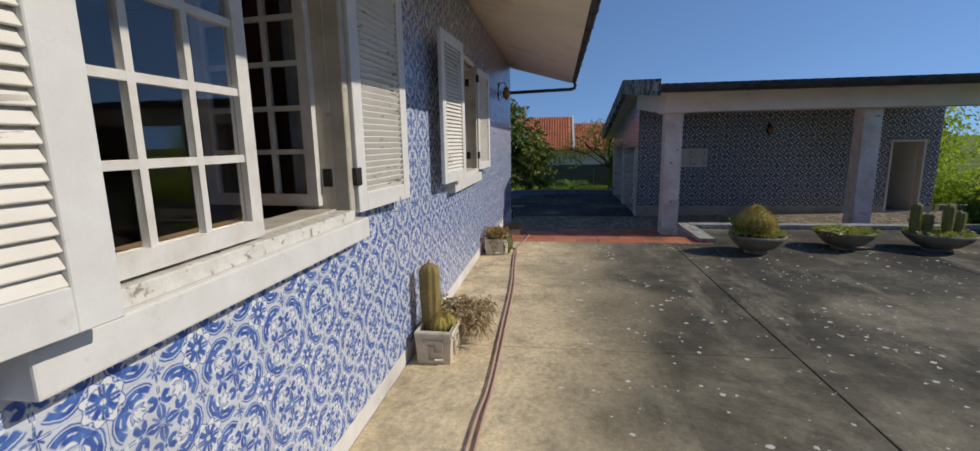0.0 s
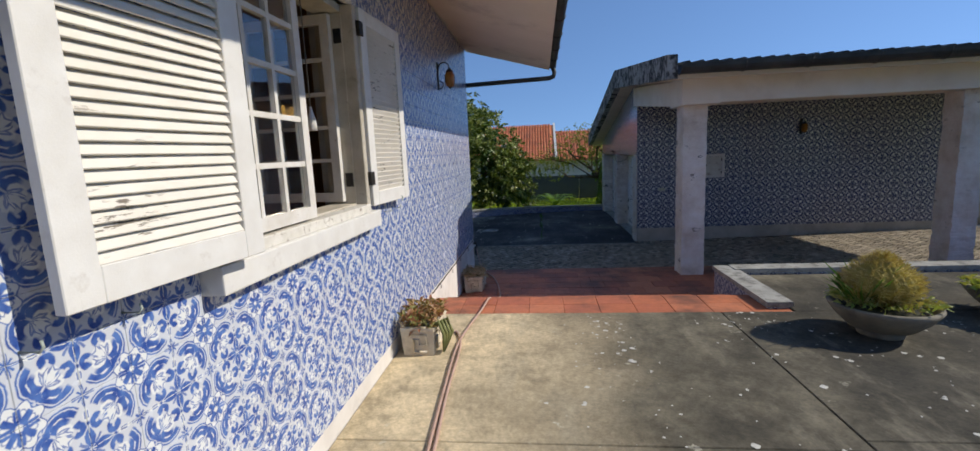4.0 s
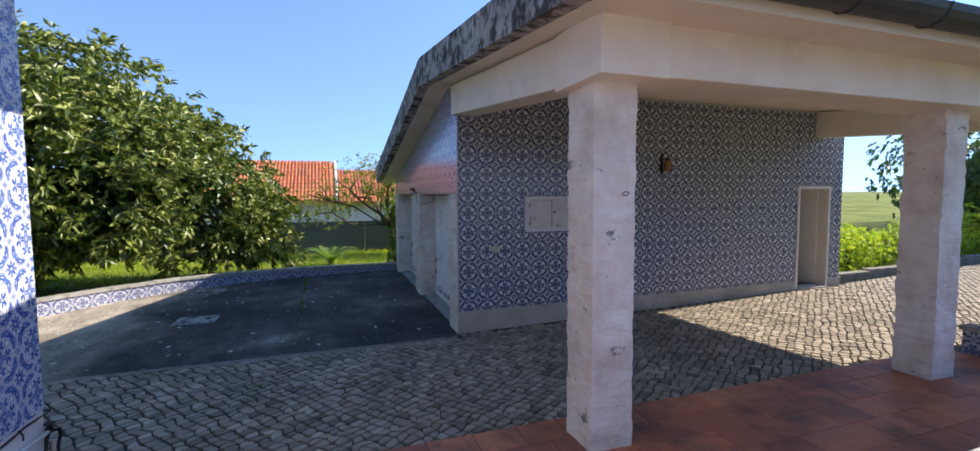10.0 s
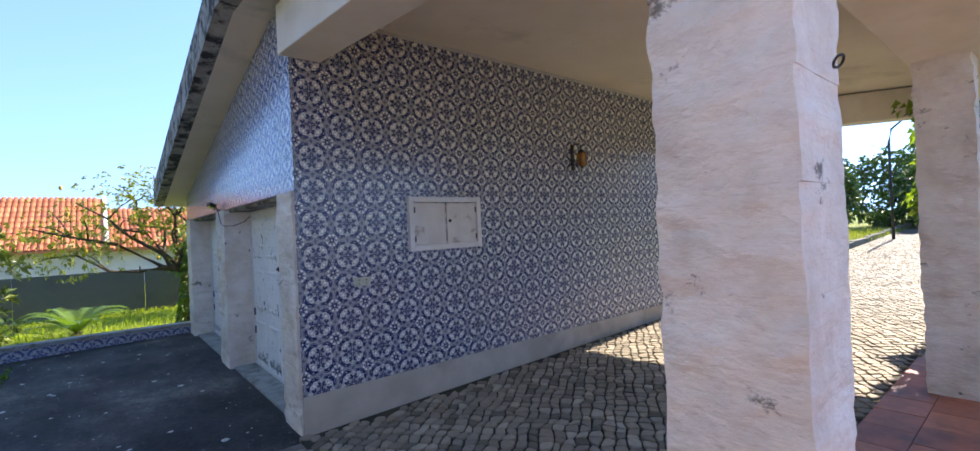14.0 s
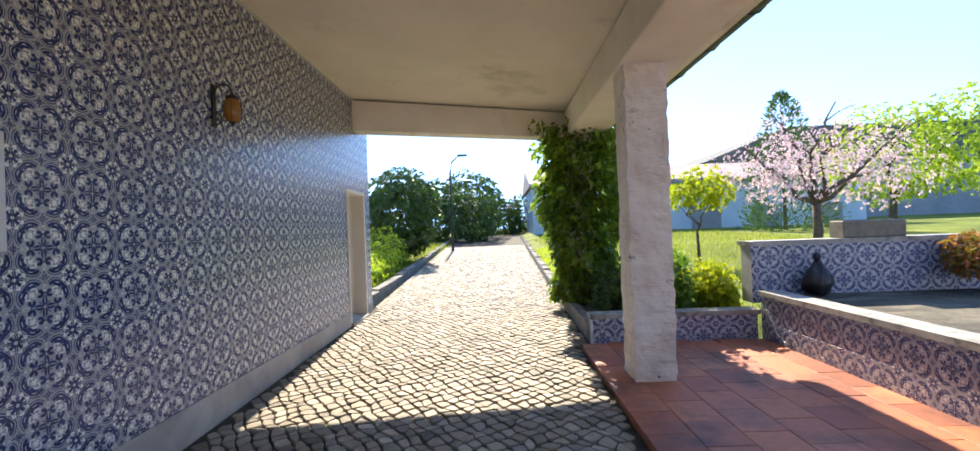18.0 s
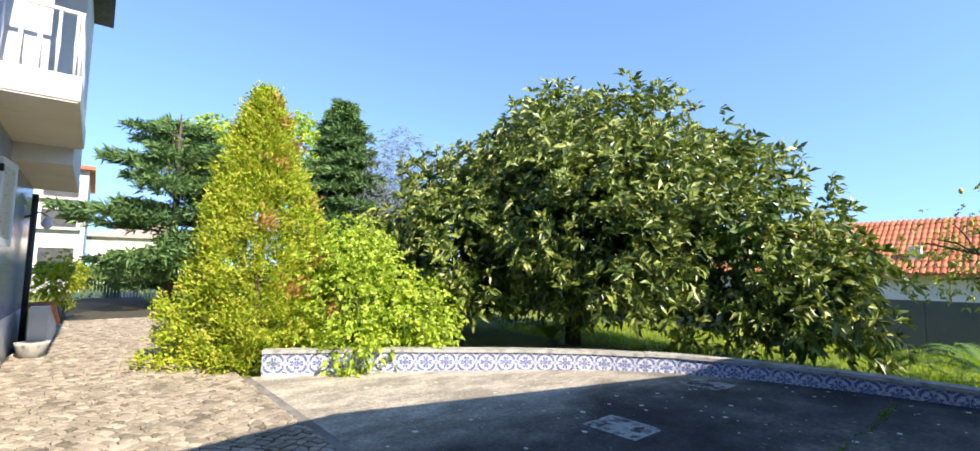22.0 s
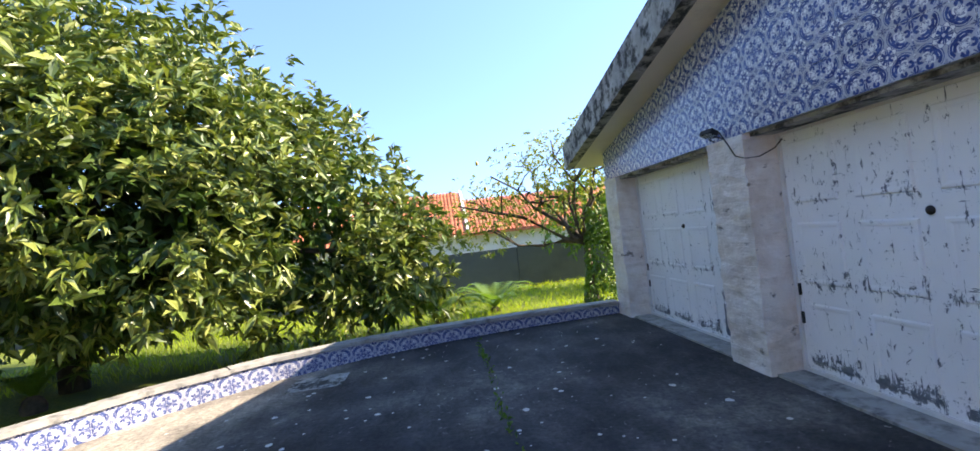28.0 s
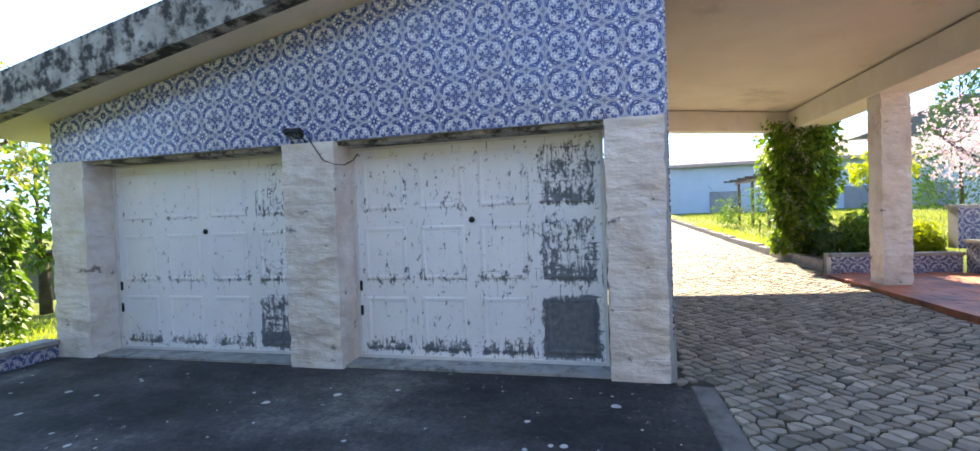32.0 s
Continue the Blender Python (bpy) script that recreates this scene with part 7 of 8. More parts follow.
M_BOWL = worn("bowl_concrete", (0.17, 0.15, 0.115), (0.27, 0.24, 0.18), 5, 0.9, (0.07, 0.065, 0.05), 0.7, 6, 0.5, 45)
bowl((3.16, 3.22, 1.09), 0.40, 0.29, "round concrete planter bowl with a ball cactus")
cactus((3.14, 3.24, 1.36), 0.24, 0.42, 18, "big golden ball cactus in a concrete bowl", ball=True, skin=M_GOLDC)
tuft("succulent", (3.16, 3.22, 1.38), 0.36, 300, 0.09, 0.3, M_SUCC, "small succulents round the ball cactus", 46, 0.7)
tuft("spiky_plant", (2.98, 3.20, 1.38), 0.10, 60, 0.34, 0.05, M_MIDLF, "thin spiky green leaves beside the cactus", 47, 1.6, bend=0.15)
bowl((4.62, 3.60, 1.09), 0.42, 0.30, "round concrete planter bowl full of succulents")
tuft("succulent", (4.62, 3.60, 1.34), 0.40, 700, 0.09, 0.4, M_SUCC, "yellow green succulents filling the bowl", 48, 0.9)
bowl((5.92, 3.55, 1.09), 0.44, 0.28, "round concrete planter bowl with column cacti")
for k, (dx, dy, h) in enumerate(((-0.34, 0.02, 0.50), (-0.14, 0.06, 0.32), (0.08, -0.02, 0.48), (0.29, 0.05, 0.36))):
    cactus((5.92 + dx, 3.55 + dy, 1.34), 0.066, h, 9, "short column cactus in the third bowl")
tuft("succulent", (5.92, 3.55, 1.35), 0.40, 400, 0.08, 0.4, M_SUCC, "green succulents round the column cacti", 49, 0.7)

M_HOSE = worn("pink_hose", (0.42, 0.27, 0.20), (0.5, 0.34, 0.27), 15, 0.6, (0.3, 0.25, 0.2), 0.3, 6)


def smooth(pts, n=6):
    out = []
    for i in range(len(pts) - 1):
        p0, p1, p2, p3 = [Vector(pts[min(max(i + k, 0), len(pts) - 1)]) for k in (-1, 0, 1, 2)]
        for j in range(n):
            t = j / n
            out.append(0.5 * ((2 * p1) + (p2 - p0) * t + (2 * p0 - 5 * p1 + 4 * p2 - p3) * t * t + (3 * p1 - p0 - 3 * p2 + p3) * t ** 3))
    return out + [Vector(pts[-1])]


hose = thing("garden_hose", (-0.45, 0, 1.1), "faded pink garden hose lying along the patio", "hose")
part("length", tube(bmesh.new(), smooth([(-0.42, -9, 1.102), (-0.40, -5, 1.102), (-0.44, -2.1, 1.102), (-0.42, -1.35, 1.102), (-0.45, -0.3, 1.102), (-0.49, 1.05, 1.102), (-0.56, 2.1, 1.102), (-0.60, 3.0, 1.102), (-0.50, 3.9, 1.102), (-0.45, 4.36, 1.100), (-0.43, 4.46, 0.92), (-0.40, 4.7, 0.892), (-0.40, 5.02, 0.892), (-0.42, 5.14, 0.66), (-0.46, 5.8, 0.632), (-0.58, 6.6, 0.632), (-0.72, 7.1, 0.632), (-0.95, 7.55, 0.66), (-1.08, 7.76, 1.02)]), 0.012, 8), M_HOSE, hose)
part("length", tube(bmesh.new(), smooth([(-0.36, -9, 1.102), (-0.35, -5, 1.102), (-0.39, -2.1, 1.102), (-0.385, -1.35, 1.102), (-0.41, -0.3, 1.102), (-0.45, 1.05, 1.102), (-0.53, 2.1, 1.102), (-0.57, 2.9, 1.102), (-0.66, 3.25, 1.102), (-0.72, 3.2, 1.12)]), 0.012, 8), M_HOSE, hose)

# ---- east garden ----
ivyp = thing("ivy", (10.28, 7.2, 0.8), "thick green ivy covering the end pillar", "ivy")
rng = np.random.default_rng(51)
n = 9500
t = rng.random(n)
a = rng.random(n) * math.tau
rr = 0.30 + 0.10 * np.sin(t * 9 + a * 2) + 0.08 * np.sin(t * 23 + a * 5) + 0.42 * t * rng.random(n) ** 2 + 0.16 * rng.random(n)
p = np.stack([10.28 + rr * np.cos(a), 7.15 + rr * np.sin(a), 0.8 + 2.85 * t], axis=1)
d = np.stack([np.cos(a), np.sin(a), -0.1 + 0 * a], axis=1) + rng.normal(size=(n, 3)) * 0.4
leaf_sheet("leaves", ivyp, M_IVY, p, d / np.linalg.norm(d, axis=1)[:, None], 0.095 * (0.5 + rng.random(n)), 0.85, 0.4, 51)
part("stems", tube(tube(bmesh.new(), [(10.05, 6.98, 0.78), (10.08, 6.95, 2.0), (10.2, 6.97, 3.4)], 0.025, 6), [(10.48, 7.0, 0.78), (10.5, 7.2, 2.0), (10.47, 7.42, 3.4)], 0.02, 6), M_BARK, ivyp)
tree("planter_bush", (9.1, 6.1, 0.8), [(9.0, 6.45, 1.25, 0.6, 0.5, 0.5), (9.6, 6.2, 1.2, 0.5, 0.5, 0.45), (8.75, 6.3, 1.05, 0.35, 0.35, 0.3)], 900, 5, 0.09, 0.5, M_MIDLF, "dense green bush in the tiled planter", "bush", r0=0.03, r1=0.008, seed=52, shell=0.3)
tree("yellow_bush", (8.75, 5.75, 0.8), [(8.85, 5.75, 1.12, 0.45, 0.3, 0.36), (8.6, 5.7, 0.98, 0.25, 0.2, 0.2)], 620, 5, 0.08, 0.5, M_YELLF, "small yellow green bush at the planter end", "bush", r0=0.02, r1=0.006, seed=53, shell=0.3)
tuft("yucca", (10.0, 6.45, 0.85), 0.10, 150, 0.80, 0.06, M_MIDLF, "spiky yucca at the foot of the ivy", 54, 1.0, bend=0.1)
tree("fern_bush", (9.2, 6.9, 0.8), [(9.3, 6.95, 1.05, 0.5, 0.3, 0.35), (9.9, 7.0, 1.1, 0.35, 0.3, 0.35)], 420, 5, 0.10, 0.3, M_DARKLF, "dark shrub below the ivy pillar", "bush", r0=0.03, r1=0.008, seed=55, shell=0.3)
tree("yellow_tree", (15.6, 3.0, 0.9), [(15.5, 2.9, 3.0, 0.9, 0.9, 0.55), (15.2, 3.5, 2.7, 0.6, 0.6, 0.4), (15.9, 2.4, 2.8, 0.6, 0.6, 0.4)], 420, 5, 0.12, 0.6, M_YELLF, "young yellow green tree in the grass", "tree", r0=0.05, r1=0.012, seed=56, shell=0.2)
blo = tree("blossom_tree", (15.0, 0.2, 0.95), [(15.2, 0.2, 3.7, 2.0, 2.4, 1.4), (14.6, 1.5, 3.2, 1.3, 1.3, 1.0), (15.2, -1.6, 3.4, 1.5, 1.6, 1.2)], 1700, 4, 0.065, 0.8, M_BLOSSOM, "spreading fruit tree covered in pink blossom", "tree",
            ends=[(14.6, 2.2, 3.9), (15.4, 1.0, 4.9), (15.2, -0.6, 5.1), (14.8, -2.2, 4.4), (15.8, -2.8, 3.8), (14.2, 0.8, 4.2)], r0=0.13, r1=0.016, seed=57, shell=0.1, lift=0.2)
tree("orange_tree", (20.6, 12.4, 0.75), [(20.6, 12.3, 2.9, 1.8, 1.4, 1.5), (22.3, 12.8, 2.7, 1.6, 1.2, 1.3), (21.2, 12.4, 2.0, 1.6, 1.1, 0.9)], 3000, 7, 0.16, 0.5, M_DARKLF, "round dark green orange tree beside the lane", "tree", r0=0.1, r1=0.02, seed=58)
tree("lane_bush", (13.2, 12.2, 0.7), [(13.2, 12.5, 1.15, 1.2, 0.8, 0.6), (14.8, 12.4, 1.1, 1.1, 0.8, 0.5), (12.1, 12.6, 1.4, 0.7, 0.6, 0.8), (16.6, 12.5, 1.2, 1.1, 0.8, 0.7), (11.9, 12.3, 1.0, 0.5, 0.5, 0.4), (18.5, 12.6, 1.4, 1.2, 0.8, 0.8), (21.5, 12.9, 1.4, 1.6, 0.9, 0.8)], 2600, 6, 0.11, 0.5, M_LIME, "fresh green bushes along the lane kerb", "bush", r0=0.04, r1=0.01, seed=59, shell=0.4)
tree("young_tree", (12.4, 13.2, 0.7), [(12.3, 13.1, 3.4, 0.9, 0.9, 0.9), (12.9, 13.4, 2.6, 1.1, 0.9, 0.9), (12.2, 13.0, 2.2, 0.7, 0.7, 0.6)], 560, 5, 0.12, 0.5, M_LIME, "thin young tree behind the garage corner", "tree", r0=0.06, r1=0.012, seed=60, shell=0.15)
tree("far_tree", (36, 10.6, 1.0), [(36, 10.4, 3.0, 2.2, 2.0, 1.8), (39, 13.0, 3.4, 2.4, 2.6, 2.4), (44, 11, 4.2, 3, 3, 2.8), (50, 8.6, 3.0, 2.4, 2.4, 2.0), (53, 5.4, 3.4, 2.6, 2.4, 2.2)], 5200, 6, 0.25, 0.6, M_DARKLF, "dark round trees at the end of the lane", "tree", r0=0.2, r1=0.03, seed=61)
tree("tall_trees", (30, 19, 0.8), [(30, 19, 4.0, 3.0, 2.6, 2.8), (36, 21, 4.6, 3.4, 3, 3.2)], 1200, 5, 0.24, 0.6, M_DARKLF, "row of dark trees beyond the lane", "tree", r0=0.2, r1=0.03, seed=62)
cone_tree("far_conifer", (34, -10.5, 1.0), 9.2, 2.6, 4500, M_CEDAR, "dark conifer behind the blossom tree", 63, 0.32, 0.3, 0, 0.1, 0.6)
tree("right_tree", (26, -11, 1.0), [(26, -11, 5.0, 3.2, 3.0, 2.4), (24, -13.5, 5.4, 3.0, 3.0, 2.4)], 2600, 6, 0.16, 0.6, M_LIME, "tall light green tree beyond the garden wall", "tree", r0=0.2, r1=0.03, seed=64)
tree("rose_bush", (17.0, 6.0, 0.8), [(17.0, 5.9, 1.9, 0.5, 0.5, 0.9), (21.5, 5.9, 1.6, 0.8, 0.7, 0.7)], 360, 5, 0.10, 0.5, M_MIDLF, "slim white flowering bush by the lane", "bush", r0=0.03, r1=0.01, seed=65, shell=0.2)

for y0, y1, z, name, label in ((6.98, 7.16, 0.10, "kerb_south", "weathered stone kerb along the lane"), (11.08, 11.26, 0.10, "kerb_north", "weathered stone kerb below the bushes")):
    bm = bmesh.new()
    for k in range(30):
        x = 11.3 + k
        s = (x - 11.1) / 40
        off = -0.9 * s if y0 < 9 else 1.6 * s
        base = lane_z(x, 9)
        m = Matrix.Translation((x, 0, 0)) @ pose(0, 0, 0, 0, 0, 0)
        box(bm, x + 0.01, x + 0.985, y0 + off + 0.3 * (y0 < 9), y1 + off + 0.3 * (y0 < 9), base - 0.2, base + z + 0.06 + 0.02 * math.sin(k * 1.7))
    bevel_all(bm, 0.015, 1)
    structure(name, bm, M_KERB, label, "kerb")

trough_e = thing("stone_trough", (8.42, 3.95, 1.757), "long grey stone trough on the garden wall", "planter")
part("body", bbox(8.29, 8.55, 3.56, 4.33, 1.757, 1.97, 0.015, 1), M_BOWL, trough_e)
part("soil", bbox(8.33, 8.51, 3.61, 4.28, 1.966, 1.974), M_SAND, trough_e)
bag = thing("black_bag", (8.12, 4.78, 1.09), "black plastic bag slumped against the wall", "bag")
bm = bmesh.new()
bmesh.ops.create_icosphere(bm, subdivisions=3, radius=0.17)
for v in bm.verts:
    v.co = Vector((v.co.x * 0.8, v.co.y, v.co.z * 1.15 * (1.45 if v.co.z > 0 else 0.8))) * (1 + 0.22 * noise.noise(v.co * 9))
    v.co.x *= 1 - 0.5 * max(0, v.co.z / 0.34)
    v.co.y *= 1 - 0.6 * max(0, v.co.z / 0.34)
    v.co += Vector((8.12, 4.78, 1.25))
M_BAG = worn("black_plastic", (0.012, 0.012, 0.016), (0.03, 0.03, 0.035), 9, 0.3, dirt_amt=0, bump=0.8, bump_scale=25)
part("body", bm, M_BAG, bag)
part("knot", lathe(bmesh.new(), [(0.03, 1.54), (0.05, 1.60), (0.02, 1.64)], 8, (8.12, 4.78, -0.03)), M_BAG, bag)
tree("orange_bush", (8.02, 3.05, 1.09), [(8.02, 3.05, 1.52, 0.26, 0.28, 0.24)], 200, 5, 0.08, 0.5, leaf_mat("orange_flower", [(0.4, 0.12, 0.05), (0.14, 0.16, 0.03), (0.5, 0.2, 0.1)], 0.6, 0.3, 0.3), "low bush with orange flowers on the patio", "bush", r0=0.02, r1=0.006, seed=66, shell=0.2)
lampp = thing("street_lamp", (26.7, 10.95, 0.9), "tall grey street lamp with a curved arm", "street lamp")
part("pole", tube(bmesh.new(), [(26.7, 10.95, 0.8), (26.7, 10.95, 5.0), (26.7, 10.85, 5.55), (26.7, 10.5, 5.85)], 0.06, 8, 0.035), M_GUTTER, lampp)
part("head", bbox(26.6, 26.8, 10.05, 10.55, 5.83, 5.93, 0.02, 1), M_GUTTER, lampp)


# ---- buildings further off ----
M_FARWHITE = worn("white_render", (0.6, 0.58, 0.54), (0.68, 0.66, 0.62), 0.6, 0.9, (0.35, 0.32, 0.28), 0.4, 0.5)
M_FARBLUE = worn("pale_blue_cladding", (0.42, 0.52, 0.60), (0.50, 0.58, 0.65), 0.5, 0.7, (0.3, 0.33, 0.36), 0.3, 0.7)
M_FARGREY = worn("grey_cladding", (0.22, 0.23, 0.24), (0.30, 0.30, 0.31), 0.4, 0.8)
M_FARROOF = worn("faded_pink_roof", (0.36, 0.27, 0.24), (0.46, 0.36, 0.32), 0.5, 0.9)
M_WALLGREY = worn("grey_boundary_wall", (0.085, 0.09, 0.085), (0.15, 0.155, 0.145), 0.8, 0.95, (0.04, 0.045, 0.035), 0.6, 0.8, 0.4, 20)
bm = bmesh.new()
for k in range(9):
    box(bm, -20 + k * 3.2, -16.82 + k * 3.2, 26.5, 26.65, -0.3, 1.36)
structure("boundary_wall", bm, M_WALLGREY, "dark grey concrete boundary wall in panels", "wall")


def pantile_roof(parent, x0, x1, y0, y1, z0, z1, pitch=0.24, course=0.42):
    """Rows of half-round clay tiles from the eaves (y0, z0) to the ridge (y1, z1)."""
    verts, faces = [], []
    run_n = int(math.hypot(y1 - y0, z1 - z0) / course)
    cols = int((x1 - x0) / pitch)
    for i in range(cols):
        cx = x0 + (i + 0.5) * pitch
        for j in range(run_n):
            s0, s1 = j / run_n, (j + 1.12) / run_n
            n = len(verts)
            for s, r, lift in ((s0, pitch * 0.5, 0.03), (s1, pitch * 0.42, 0.0)):
                y, z = y0 + (y1 - y0) * s, z0 + (z1 - z0) * s
                for k in range(5):
                    a = math.pi * k / 4
                    verts.append((cx - r * math.cos(a), y, z + lift + r * 0.75 * math.sin(a)))
            for k in range(4):
                faces.append((n + k, n + k + 1, n + 6 + k, n + 5 + k))
    me = bpy.data.meshes.new("roof_tiles")
    me.from_pydata(verts, [], faces)
    me.materials.append(M_ROOF_RED)
    ob = new("roof_tiles", me)
    ob.parent = parent
    ob.matrix_parent_inverse = parent.matrix_basis.inverted()
    tagged(ob, kind="stuff")


red = thing("red_roof_house", (0, 46, 0), "white house with bright red pantile roof beyond the wall", "house")
part("wall", bbox(-14, 16, 42.2, 42.5, -0.5, 2.25), M_FARWHITE, red)
part("deck", prism(bmesh.new(), [(41.4, 2.05), (46.6, 5.30), (46.6, 5.2), (41.4, 1.95)], "x", -14, 1.6), M_ROOF_RED, red)
part("deck", prism(bmesh.new(), [(41.4, 1.95), (46.6, 4.60), (46.6, 4.5), (41.4, 1.85)], "x", 1.6, 16), M_ROOF_RED, red)
part("verge", prism(bmesh.new(), [(41.4, 2.0), (46.8, 5.4), (46.8, 5.5), (41.4, 2.2)], "x", 1.5, 1.7), M_FARWHITE, red, "white roof edge")
part("chimney", bbox(-3.4, -2.9, 42.6, 43.1, 2.3, 3.6, 0.02, 1), M_FARWHITE, red)
pantile_roof(red, -12, 1.5, 41.4, 46.6, 2.05, 5.30, 0.26, 0.6)
pantile_roof(red, 1.7, 12, 41.4, 46.6, 1.95, 4.60, 0.26, 0.6)

wh = thing("white_building", (-36, 4, 0.5), "white three-storey building with grey balconies", "building")
part("wall", bbox(-42, -32, -4, 8.35, 0.3, 7.3), M_FARWHITE, wh)
for z in (2.6, 4.6, 6.2):
    w = part("window", bbox(-31.99, -31.9, 6.6, 8.0, z - 0.4, z + 0.45), M_GUTTER, wh)
    part("sill", bbox(-31.99, -31.7, 6.4, 8.2, z - 0.6, z - 0.5), M_FARWHITE, w)
part("roof", bbox(-42.4, -31.6, -4.4, 8.6, 7.3, 7.5), M_ROOF_RED, wh)
bg = thing("beige_building", (-48, 12, 0.5), "low beige house with brown roof at the lane end", "house")
part("wall", bbox(-52, -46, 8.6, 16, 0.3, 4.4), M_SOFFIT, bg)
part("roof", prism(bmesh.new(), [(8.2, 4.4), (16.4, 4.4), (12.3, 5.9)], "x", -52.4, -45.6), M_FARROOF, bg)
for y in (9.6, 12.2):
    part("window", bbox(-46.0, -45.9, y, y + 1.1, 2.2, 3.4), M_GUTTER, bg)
gate = thing("garden_gate", (-26, 9.6, 0.7), "green hedge fence and white gate at the lane end", "gate")
M_GREENF = worn("green_fence", (0.03, 0.07, 0.05), (0.05, 0.10, 0.07), 5, 0.7)
for k in range(14):
    part("slat", bbox(-26.03, -26.0, 8.2 + k * 0.12, 8.3 + k * 0.12, 0.62, 2.1), M_GREENF, gate)
for k in range(12):
    part("bar", bbox(-26.03, -26.0, 9.95 + k * 0.12, 9.99 + k * 0.12, 0.62, 1.9), M_WHITE, gate)
part("rail", bbox(-26.04, -26.01, 9.9, 11.4, 1.8, 1.88), M_WHITE, gate)
tree("gate_shrub", (-15.5, 8.3, 0.5), [(-15.6, 8.2, 1.7, 0.7, 0.6, 0.7)], 300, 5, 0.12, 0.5, M_YELLF, "yellow flowering shrub against the house end", "bush", r0=0.03, r1=0.01, seed=67, shell=0.3)

ware = thing("warehouse", (43, -8, 1.2), "long pale blue warehouse with faded pink roof", "warehouse")
part("wall", bbox(42, 52, -22, 5.6, 0.8, 5.4), M_FARBLUE, ware)
part("roof", prism(bmesh.new(), [(41.2, 5.35), (52.8, 5.35), (52.8, 5.6), (47, 7.4), (41.2, 5.6)], "y", -22.4, 5.9), M_FARROOF, ware)
for k in range(5):
    part("door", bbox(41.9, 41.99, -20 + k * 5, -17.6 + k * 5, 0.9, 3.2), M_FARGREY, ware)
hall = thing("grey_hall", (66, -30, 1.2), "large grey industrial hall behind the trees", "building")
part("wall", bbox(62, 90, -70, -18, 0.8, 9.5), M_FARGREY, hall)
part("roof", prism(bmesh.new(), [(-70.5, 9.4), (-17.5, 9.4), (-28, 13.4), (-60, 13.4)], "x", 61.5, 90.5), M_WALLGREY, hall)
per = thing("pergola", (19, 4.6, 0.9), "bare vine frame of dark posts and beams", "pergola")
for x in (18.5, 20.5, 22.5):
    for y in (3.6, 5.2):
        part("post", bbox(x - 0.05, x + 0.05, y - 0.05, y + 0.05, 0.6, 2.9), M_BARK, per)
for y in (3.6, 5.2):
    part("beam", bbox(18.0, 23.0, y - 0.04, y + 0.04, 2.9, 3.0), M_BARK, per)
for k in range(5):
    part("rafter", bbox(18.2 + k * 1.1, 18.27 + k * 1.1, 3.0, 5.8, 3.0, 3.07), M_BARK, per)

# ---- roof tiles along the carport edge ----
bm = bmesh.new()
tube(bm, [(0, 6.30, 0), (0, 7.0, 0.078)], 0.05, 10, 0.045)
me_rt = mesh_of("roof_tile", bm, M_ROOF_DARK)
for k in range(44):
    piece("roof_tile", me_rt, ROOF_G, Matrix.Translation((2.38 + k * 0.195, 0.0, 3.985)))

# ---- red floor tiles ----
def slab_piece(name, w, l, h, material, bev=0.006):
    bm = bmesh.new()
    lo = [(-w / 2, -l / 2), (w / 2, -l / 2), (w / 2, l / 2), (-w / 2, l / 2)]
    v0 = [bm.verts.new((*p, 0)) for p in lo]
    v1 = [bm.verts.new((*p, h - bev)) for p in lo]
    v2 = [bm.verts.new((p[0] - math.copysign(bev, p[0]), p[1] - math.copysign(bev, p[1]), h)) for p in lo]
    bm.faces.new(v2)
    for a, b in ((v0, v1), (v1, v2)):
        for k in range(4):
            bm.faces.new((a[k], a[(k + 1) % 4], b[(k + 1) % 4], b[k]))
    return mesh_of(name, bm, material)


rnd = random.Random(9)


def pave(parent, x0, x1, y0, y1, z, w, l, h):
    me = slab_piece("clay_tile", w - 0.004, l - 0.004, h, M_RED, 0.003)
    nx, ny = round((x1 - x0) / w), round((y1 - y0) / l)
    sx, sy = (x1 - x0) / (nx * w), (y1 - y0) / (ny * l)
    for j in range(ny):
        for i in range(nx):
            m = Matrix.Translation((x0 + (i + 0.5) * w * sx, y0 + (j + 0.5) * l * sy, z + rnd.uniform(-0.0015, 0.0015))) @ pose(0, 0, 0, rnd.uniform(-0.2, 0.2), rnd.uniform(-0.2, 0.2), rnd.uniform(-0.3, 0.3))
            piece("clay_tile", me, parent, m @ Matrix.Diagonal((sx, sy, 1, 1)))


pave(STEPS, -1.13, 2.74, 3.83, 4.42, 1.055, 0.39, 0.295, 0.03)
pave(STEPS, -1.13, 2.53, 4.42, 5.08, 0.855, 0.39, 0.33, 0.03)
for j in range(8):
    pave(FLOOR, -1.13 - 0.2 * (j % 2) * 0 + (0.19 if j % 2 else 0.0), 8.12 - (0.19 if j % 2 else 0.0), 5.08 + j * 0.3175, 5.08 + (j + 1) * 0.3175, 0.605, 0.38, 0.3175, 0.015)

